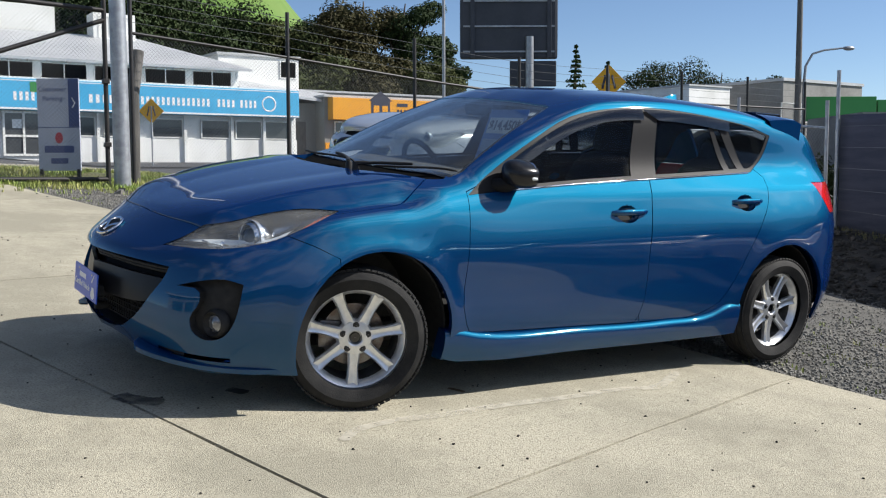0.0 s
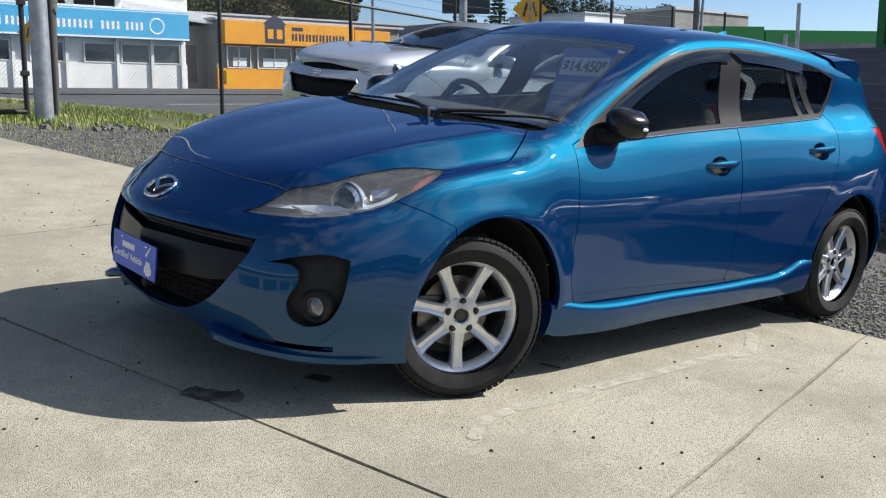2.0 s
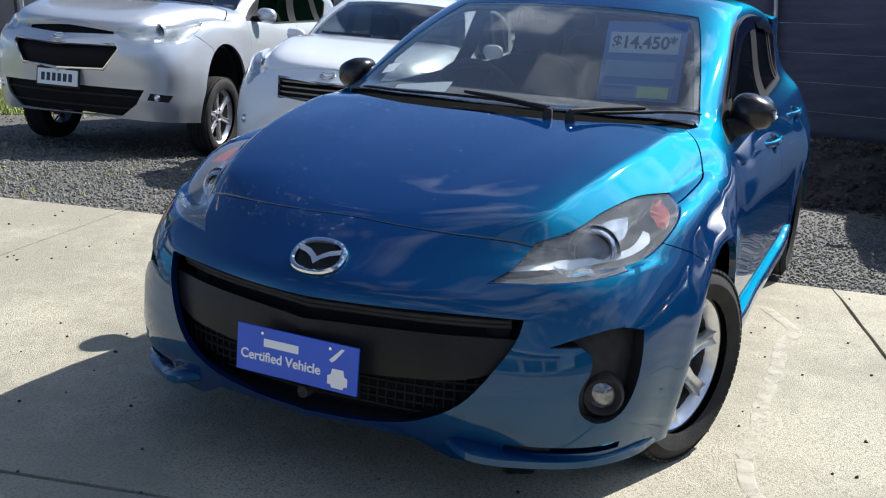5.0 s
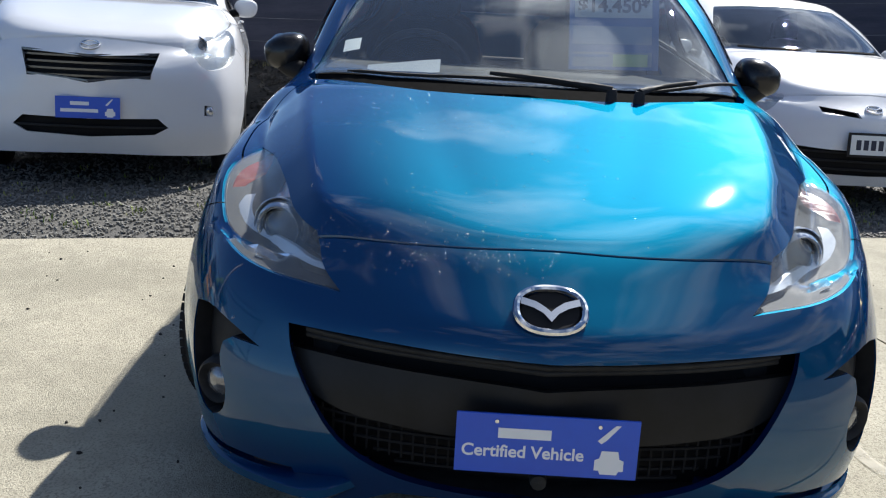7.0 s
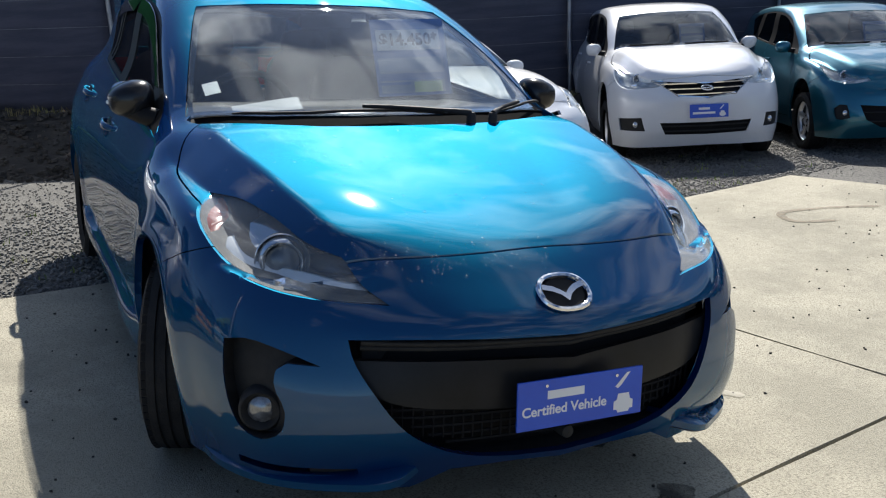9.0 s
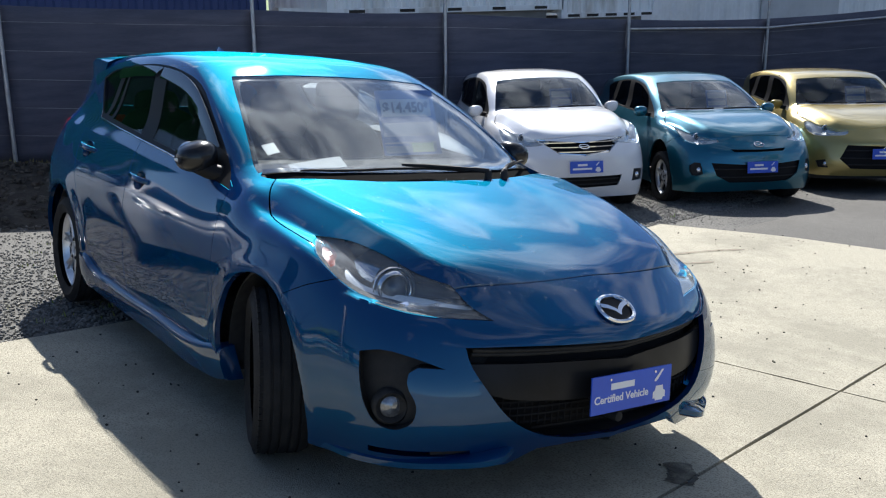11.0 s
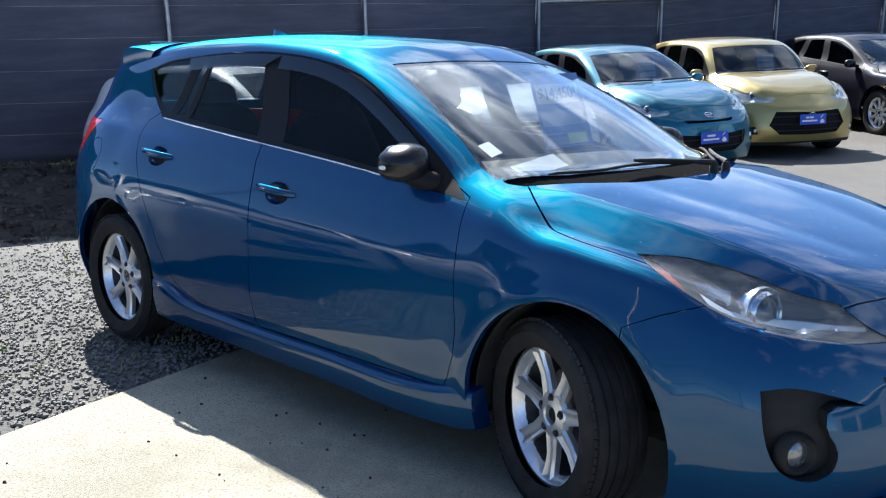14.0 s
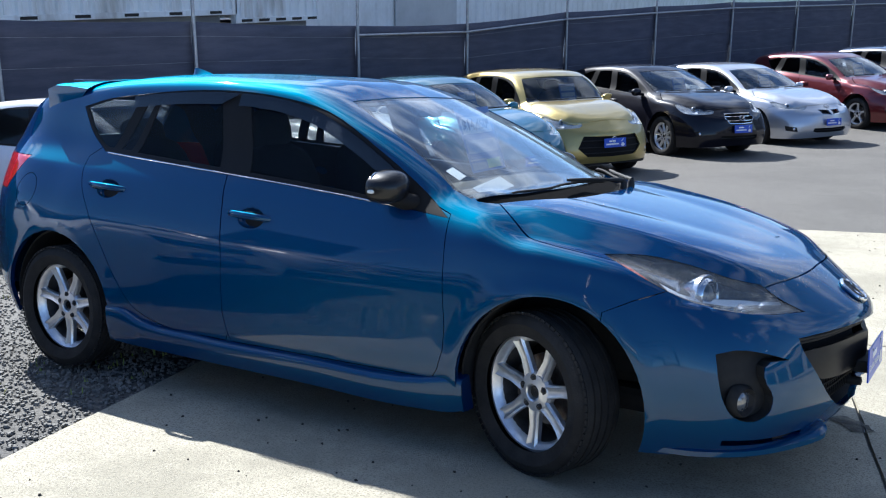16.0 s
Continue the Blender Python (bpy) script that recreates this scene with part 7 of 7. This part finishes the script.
def container(x0, x1, y0, y1, z1, mat, label, h=2.59):
    c = tagged(new("shipping_container"), label, "container", "containers beyond the fence")
    z0 = z1 - h
    ribbed("shell", x0, x1, y0, y1, z0 + .12, z1 - .08, mat, c)
    for a in (y0, y1):
        for b in (x0, x1):
            boxed("corner_post", b - .08, b + .08, a - .08, a + .08, z0, z1, mat, c, .01)
    for z in (z0, z1 - .10):
        boxed("rail", x1 - .06, x1 + .07, y0, y1, z, z + .12, mat, c, .01)
        for k in range(5):
            yy = y0 + (y1 - y0) * (k + .5) / 5
            boxed("forklift_slot", x1 + .071, x1 + .076, yy - .18, yy + .18, z + .03, z + .09, M_JOINT, c)
    zb = ground_z((x0 + x1) / 2, (y0 + y1) / 2)
    if z0 > zb + .05:
        boxed("plinth", x0 + .2, x1 - .2, y0 + .2, y1 - .2, zb - .3, z0, M_WALLGREY, c)


def street_side():
    Y = -43.0
    zb = 1.62
    s = tagged(new("awning_shop"), "white shop with long sky-blue fascia and dark windows", "building")
    boxed("wall", -19.3, 8, Y - 9, Y - .12, zb - .6, 5.2, M_WALLWHITE, s)
    boxed("plinth_wall", -19.3, 8, Y - .12, Y, zb - .4, 2.55, M_WALLWHITE, s)
    boxed("fascia", -19.2, 8, Y - .1, Y + .55, 3.70, 5.08, M_FASCIA, s, .03)
    boxed("fascia_stripe", -19.2, 8, Y + .552, Y + .556, 3.72, 3.80, M_WHITE, s)
    boxed("fascia_stripe", -19.2, 8, Y + .552, Y + .556, 4.98, 5.02, M_WHITE, s)
    # the lettering, as plain upright shapes
    for start, count, step in ((-5.3, 8, .25), (-8.55, 6, .31), (-10.45, 16, .25), (-14.75, 4, .25), (-15.95, 4, .24)):
        for k in range(count):
            a1 = start - step * k
            boxed("letter_bar", a1 - step * .52, a1, Y + .552, Y + .558, 4.12, 4.50, M_WHITE, s)
    bm = bmesh.new()
    bm_lathe(bm, [(.32, .552), (.36, .57), (.40, .552)], 28, m=Matrix.Translation((-17.5, Y, 4.35)))
    solid("round_mark", bm, M_WHITE, s)
    boxed("corner_mark", -7.3, -6.0, Y + .552, Y + .56, 4.5, 4.95, M_GREENSIGN, s)
    for a0, a1 in ((-18.86, -17.54), (-17.27, -15.93), (-15.52, -14.12), (-13.09, -11.65), (-10.7, -9.4), (-8.9, -7.6)):
        shop_window(s, a0, a1, 2.62, 3.46, Y, M_DARKWIN, 0)
        boxed("pier", a0 - .22, a0 - .08, Y, Y + .12, zb - .3, 3.70, M_WALLWHITE, s)
    d = boxed("entrance", -6.6, -4.9, Y - .05, Y + .03, 1.68, 3.66, M_DARKWIN, s)
    for a in (-6.62, -5.78, -4.94):
        boxed("frame", a - .05, a + .05, Y + .03, Y + .08, 1.66, 3.68, M_WALLWHITE, d)
    for z in (1.70, 2.55, 3.62):
        boxed("frame", -6.6, -4.9, Y + .03, Y + .075, z - .05, z + .05, M_WALLWHITE, d)
    boxed("notice", -5.7, -5.3, Y + .032, Y + .04, 2.9, 3.3, M_PAPER, d)
    # clerestory, set back, and the iron roofs
    boxed("upper_wall", -16.4, 8, Y - 8, Y - .8, 5.1, 6.12, M_WALLWHITE, s)
    for k in range(9):
        shop_window(s, -16.0 + 2.4 * k, -14.0 + 2.4 * k, 5.28, 5.95, Y - .78, M_PALEWIN, 1)
    def roof(name, pts, mat):
        bm = bmesh.new()
        top = [bm.verts.new(p) for p in pts]
        low = [bm.verts.new((p[0], p[1], p[2] - .12)) for p in pts]
        bm.faces.new(top)
        bm.faces.new(low[::-1])
        for k in range(len(pts)):
            bm.faces.new((top[k - 1], low[k - 1], low[k], top[k]))
        bmesh.ops.recalc_face_normals(bm, faces=bm.faces)
        return solid(name, bm, mat, s)
    roof("roof", [(8, Y - .3, 6.15), (-17.0, Y - .3, 6.15), (-13.0, Y - 7, 8.2), (8, Y - 7, 8.2)], M_ROOFGREY)
    for k in range(24):
        bm = bmesh.new()
        bm_box(bm, -.02, .02, 0, 6.9, 0, .05)
        solid("roof_rib", bm, M_ROOFGREY, s, m=pose(-13.0 + .85 * k, Y - .3, 6.16, -17.0, 0, 180))
    boxed("parapet", -8.9, 8, Y - 8, Y - 7.2, 7.6, 9.6, M_WALLWHITE, s)
    boxed("roof_box", -12.8, -10.6, Y - 7.5, Y - 6.2, 7.2, 9.3, M_WALLWHITE, s)
    shop_window(s, -12.5, -10.9, 8.0, 9.1, Y - 6.2, M_PALEWIN, 2)
    boxed("annex_wall", -20.9, -16.2, Y - 9, Y - 3.0, 4.8, 7.15, M_WALLWHITE, s)
    boxed("annex_cap", -21.0, -16.1, Y - 9, Y - 2.9, 7.15, 7.28, M_ROOFGREY, s)
    shop_window(s, -20.7, -19.8, 6.1, 6.95, Y - 2.98, M_PALEWIN, 0)
    roof("low_roof", [(-16.4, Y - .2, 5.15), (-20.9, Y - .2, 4.75), (-23.0, Y - 3.2, 5.3), (-16.4, Y - 3.2, 6.0)], M_ROOFGREY)
    boxed("passage_wall", -21.0, -19.3, Y - 6, Y - 1.2, zb - .5, 4.6, M_WALLGREY, s)
    boxed("passage_door", -20.4, -19.6, Y - 1.2, Y - 1.15, 1.7, 3.6, M_TIMBER, s)

    d = tagged(new("door_shop"), "low shop with orange sign band and display windows", "building")
    boxed("wall", -33, -21.0, Y - 8, Y - .1, zb - .6, 4.9, M_WALLGREY, d)
    boxed("base_wall", -33, -21.0, Y - .1, Y, zb - .4, 2.45, M_ORANGE, d)
    boxed("sign_band", -29.3, -21.2, Y - .1, Y + .5, 3.68, 4.86, M_ORANGE, d, .02)
    boxed("sign_band", -31.9, -29.4, Y - .1, Y + .45, 3.72, 4.70, M_ORANGE, d, .02)
    for a0, a1 in ((-22.9, -21.6), (-25.4, -23.4), (-28.0, -25.8), (-31.0, -28.6)):
        shop_window(d, a0, a1, 2.50, 3.55, Y, M_DARKWIN, 1)
        boxed("display", a0 + .2, a1 - .3, Y - .019, Y - .012, 2.55, 3.0, M_PAPER, d)
    bm = bmesh.new()
    bm.faces.new([bm.verts.new((a, Y + .51, b)) for a, b in ((-24.75, 3.78), (-23.55, 3.78), (-23.55, 4.75), (-23.40, 4.75), (-24.15, 5.30), (-24.90, 4.75), (-24.75, 4.75))])
    solid("house_mark", bm, M_INK, d)
    for a in (-24.6, -24.05):
        boxed("mark_pane", a, a + .35, Y + .512, Y + .52, 4.0, 4.5, M_ORANGE, d)
    boxed("letter_bar", -25.9, -25.2, Y + .505, Y + .515, 4.48, 4.66, M_INK, d)
    for k in range(8):
        a = -25.22 - .44 * k
        for b in (.0, .20):
            boxed("letter_bar", a - b - .11, a - b, Y + .505, Y + .515, 3.95, 4.32, M_INK, d)
    boxed("letter_bar", -31.6, -29.8, Y + .455, Y + .465, 3.95, 4.15, M_INK, d)
    boxed("roof", -33.2, -20.9, Y - 8, Y + .1, 4.9, 5.02, M_ROOFGREY, d)
    boxed("bin", -21.5, -21.0, Y + .4, Y + .9, 1.6, 2.3, M_YELLOW, d)

    w = tagged(new("long_wall_building"), "long grey concrete building behind the shops", "building")
    boxed("wall", -60, -24, Y - 16, Y - 10, 1.5, 6.0, M_WALLGREY, w)
    for k in range(12):
        boxed("panel_joint", -59 + 3 * k, -58.94 + 3 * k, Y - 10, Y - 9.97, 1.5, 6.0, M_ROOFGREY, w)
    boxed("cap", -60.1, -23.9, Y - 16, Y - 9.9, 6.0, 6.12, M_ROOFGREY, w)
    f = tagged(new("workshop"), "blue-grey steel workshop with white end wall", "building")
    boxed("wall", -46, -34, Y - 4, Y + 4, 1.4, 5.2, material("blue grey cladding", (.16, .19, .23), .6, second=(.13, .155, .19), scale=1), f)
    for k in range(24):
        boxed("cladding_rib", -45.9 + .5 * k, -45.86 + .5 * k, Y + 4, Y + 4.03, 1.4, 5.2, M_ROOFGREY, f)
    boxed("end_wall", -50, -46, Y - 4, Y + 3, 1.4, 6.4, M_WALLWHITE, f)
    boxed("cap", -50.1, -45.9, Y - 4, Y + 3.1, 6.4, 6.5, M_ROOFGREY, f)
    c = tagged(new("concrete_building"), "stained grey concrete building", "building")
    boxed("wall", -62, -53, -46, -38, .8, 6.9, M_WALLGREY, c)
    for k in range(4):
        shop_window(c, -60.5 + 2.1 * k, -59.2 + 2.1 * k, 4.2, 5.4, -38, M_DARKWIN, 0)
    boxed("cap", -62.1, -52.9, -46.1, -37.9, 6.9, 7.1, M_ROOFGREY, c)
    g = tagged(new("green_store"), "low store with green fascia and grey walls", "building")
    g.matrix_basis = pose(-49.3, -33.4, 1.2, 0, 0, 146)
    boxed("wall", 0, 16, -8, 0, -1.0, 2.8, M_WALLGREY, g)
    boxed("fascia", -.1, 4.2, -.1, .3, 2.7, 4.2, M_GREENSIGN, g, .02)
    boxed("fascia", 4.3, 16, -.1, .3, 2.7, 4.0, M_GREENSIGN, g, .02)
    boxed("white_band", 4.3, 16, 0, .12, 1.4, 2.1, M_WALLWHITE, g)
    for k in range(5):
        shop_window(g, .6 + 3 * k, 2.6 + 3 * k, .3, 1.9, .1, M_DARKWIN, 1)
    boxed("letter_bar", .6, 2.6, .302, .31, 3.2, 3.7, M_WHITE, g)
    boxed("letter_bar", 5.4, 8.6, .302, .31, 3.1, 3.6, M_WHITE, g)
    # containers and sheds beyond the cloth fence
    container(-15.5, -13.0, 7.15, 13.05, 3.9, M_CORRWHITE, "weathered white steel shipping container")
    container(-15.5, -13.0, 13.15, 16.1, 3.7, M_CORRWHITE, "stained pale steel shipping container")
    container(-16.2, -13.6, -.2, 6.0, 3.7, M_CORRBLUE, "dark blue steel shipping container")
    container(-18.6, -16.1, -6.0, .2, 4.6, M_CORRGREEN, "bright green steel shipping container")
    w = tagged(new("white_warehouse"), "long white sheet-clad warehouse beyond the fence", "building")
    ribbed("wall", -40, -16, 18.5, 120, -1.5, 5.5, M_WALLWHITE, w, .6, .03)
    boxed("fascia", -40.1, -15.85, 18.4, 120.1, 5.5, 5.8, M_ROOFGREY, w)
    boxed("roller_door", -15.97, -15.92, 24, 28, -1, 3.2, M_ROOFGREY, w)


def behind():
    """Unseen blocks, added to close the yard to the east and north in reflections."""
    o = tagged(new("dealer_office"), "unseen grey block with dark windows, added east for reflections", "building")
    z = ground_z(20, 6)
    boxed("wall", 21, 29, -4, 22, z - 1, z + 4.2, M_WALLGREY, o)
    boxed("roof", 20.4, 29.5, -4.5, 22.5, z + 4.2, z + 4.5, M_ROOFGREY, o)
    for k in range(6):
        w = boxed("window", 20.95, 21.05, -2.6 + 4 * k, .4 + 4 * k, z + .4, z + 3.0, M_DARKWIN, o)
        for a in (-2.6, -1.1, .4):
            boxed("mullion", 20.88, 20.96, a + 4 * k - .04, a + 4 * k + .04, z + .4, z + 3.0, M_TRIM, w)
    o = tagged(new("workshop_block"), "unseen long dark grey block, added north for reflections", "building")
    z = ground_z(8, 34)
    ribbed("wall", -2, 26, 36, 46, z - 1, z + 5.5, material("dark steel cladding", (.10, .105, .11), .6, second=(.13, .135, .14), scale=1), o, .5, .03)
    for k in range(4):
        boxed("roller_door", 1 + 6 * k, 5 + 6 * k, 35.88, 35.95, z, z + 3.6, M_ROOFGREY, o)


M_BARK = material("grey brown bark", (.07, .055, .042), .9, second=(.11, .09, .07), scale=6, bump=.6, bump_scale=40)


def leaf_material(name, a, b):
    m = material(name, a, .65, second=b, scale=.6, contrast=(.3, .7), spec=.12)
    return m


M_LEAFDARK = leaf_material("dark evergreen leaves", (.020, .036, .012), (.036, .052, .018))
M_LEAFMID = leaf_material("olive leaves", (.034, .048, .014), (.066, .070, .024))
M_LEAFBROWN = leaf_material("brownish foliage", (.038, .038, .015), (.070, .060, .025))


def tree(x, y, z, h, r, leaf, label, seed, blobs=9, leaves=2600, size=.42, pine=False):
    rng = random.Random(seed)
    t = tagged(new("tree"), label, "tree", "trees beyond the street")
    t.matrix_basis = pose(x, y, z)
    bm = bmesh.new()
    bm_tube(bm, [(0, 0, -.5), (rng.uniform(-.2, .2), rng.uniform(-.2, .2), h * .35), (rng.uniform(-.4, .4), rng.uniform(-.4, .4), h * .75), (0, 0, h * .95)], [h * .032, h * .024, h * .013, h * .004], 8)
    centres = []
    if pine:
        for k in range(16):
            f = k / 15
            for q in range(5):
                a = rng.uniform(0, 6.28)
                rr = r * (1 - f) * rng.uniform(.6, 1.0)
                c = Vector((rr * math.cos(a) * .6, rr * math.sin(a) * .6, h * (.18 + .80 * f)))
                centres.append((c, (rr * .55 + .15, .16 * h / 10)))
                bm_tube(bm, [(0, 0, c.z - .1), (c.x * 1.6, c.y * 1.6, c.z + .1)], [.04, .015], 4)
    else:
        for k in range(blobs):
            a, q = rng.uniform(0, 6.28), rng.uniform(.15, 1) ** .6
            c = Vector((r * .72 * q * math.cos(a), r * .72 * q * math.sin(a), h * rng.uniform(.42, .9)))
            rad = r * rng.uniform(.28, .50)
            centres.append((c, (rad, rad * rng.uniform(.55, .85))))
            bm_tube(bm, [(0, 0, h * rng.uniform(.2, .45)), (c.x * .5, c.y * .5, c.z * .8), tuple(c)], [h * .012, h * .008, h * .003], 5)
    part("trunk", smooth(mesh_of("trunk", bm), 60), M_BARK, t)
    V, F = [], []
    for k in range(leaves):
        c, (ra, rz) = centres[k % len(centres)]
        u = Vector((rng.gauss(0, 1), rng.gauss(0, 1), rng.gauss(0, 1))).normalized()
        d = rng.uniform(.55, 1.08)
        p = c + Vector((u.x * ra * d, u.y * ra * d, u.z * rz * d))
        n = (u + Vector((rng.gauss(0, .5), rng.gauss(0, .5), rng.gauss(0, .5) + .3))).normalized()
        e = n.orthogonal().normalized()
        e = (Matrix.Rotation(rng.uniform(0, 6.28), 3, n) @ e)
        f = n.cross(e)
        s = size * rng.uniform(.45, 1.1)
        i = len(V)
        V += [tuple(p + e * s * .5), tuple(p + f * s * .33 + n * s * .08), tuple(p - e * s * .5), tuple(p - f * s * .33 + n * s * .08)]
        F.append((i, i + 1, i + 2, i + 3))
    me = bpy.data.meshes.new("crown")
    me.from_pydata(V, [], F)
    part("crown", me, leaf, t)
    return t


def woods():
    k = 0
    for x, y, z, h, r, leaf in ((-15, -64, 3, 11, 4.5, M_LEAFDARK), (-19, -66, 3, 12, 5, M_LEAFDARK), (-23.5, -67, 3, 11.0, 4.5, M_LEAFDARK), (-27, -69, 3, 9.0, 4, M_LEAFMID), (-30.5, -68, 3, 10.5, 4.2, M_LEAFMID), (-34, -67, 3, 11.6, 4.6, M_LEAFBROWN), (-37.5, -68, 3, 12.6, 3.8, M_LEAFBROWN), (-41, -67, 3, 12.6, 3.6, M_LEAFDARK), (-45.5, -68, 3, 10.2, 2.6, M_LEAFDARK), (-11, -66, 3, 11, 5, M_LEAFDARK), (-17, -72, 6, 12, 5.5, M_LEAFDARK), (-22, -74, 7, 11, 5.5, M_LEAFDARK), (-12, -74, 6, 12, 5.5, M_LEAFDARK), (-31, -74, 5, 9, 4.5, M_LEAFMID), (-38, -75, 5, 10, 4.5, M_LEAFDARK), (-28, -60, 3, 6.0, 3.5, M_LEAFMID), (-24, -58, 3, 5.5, 3, M_LEAFMID), (-33, -60, 3, 6.6, 3.4, M_LEAFBROWN), (-38, -60, 3, 6.2, 3.2, M_LEAFMID)):
        k += 1
        tree(x, y, z, h, r, leaf, {M_LEAFDARK: "dark evergreen tree with a dense crown", M_LEAFMID: "olive green bushy tree", M_LEAFBROWN: "tall brownish green tree with thin branches"}[leaf], 30 + k, 19, 14500, .31)
    for x, y, z, h, r in ((-55.6, -53.6, 2, 6.9, 3.0), (-58.0, -52.0, 2, 8.1, 3.3), (-61.0, -50.0, 2, 7.2, 3.0), (-63.5, -48.6, 2, 6.8, 2.6)):
        k += 1
        tree(x, y, z, h, r, M_LEAFDARK, "spreading dark coastal tree with open crown", 30 + k, 12, 5000, .22)
    for x, y, z, h, r in ((-78.2, -87.2, 5, 11.2, 2.4), (-80.5, -84, 5, 9.0, 3.4), (-84, -80, 5, 7.2, 3.4)):
        k += 1
        tree(x, y, z, h, r, M_LEAFDARK, "tall dark conifer far off", 30 + k, 10, 1500, .5, pine=True)
    # bushes on the street front and scrub behind the cloth fence's end
    for x, y, h, r in ((-45, -36, 2.0, 1.6), (-48, -35.4, 2.2, 1.8), (-51.2, -33.4, 2.0, 1.6), (-30, -11.4, 1.0, 1.1), (-22, -11.0, .8, .9), (-13.5, -7.6, .9, 1.0), (-15.5, -5.6, .8, 1.0), (-11.4, -5.2, .6, .8)):
        k += 1
        tree(x, y, ground_z(x, y), h, r, M_LEAFMID, "low rounded green bush by the street", 30 + k, 7, 900, .16)
    f = []
    rng2 = random.Random(5)
    for _ in range(1500):
        x, y = rng2.uniform(-15, -7.9), rng2.uniform(-9, -2.6)
        f.append((x, y, ground_z(x, y)))
    grass("rank_grass", f, .32, "rank green grass beyond the fence corner", 17)

# ---- building it all ----
HERO, HERO_SKIN = hero()
HERO.matrix_world = YARD @ pose(0, 0, .016)
yard_cars()
yard_signs()
shade_fence()
street_fence()
street_side()
behind()
woods()
land()
slabs()
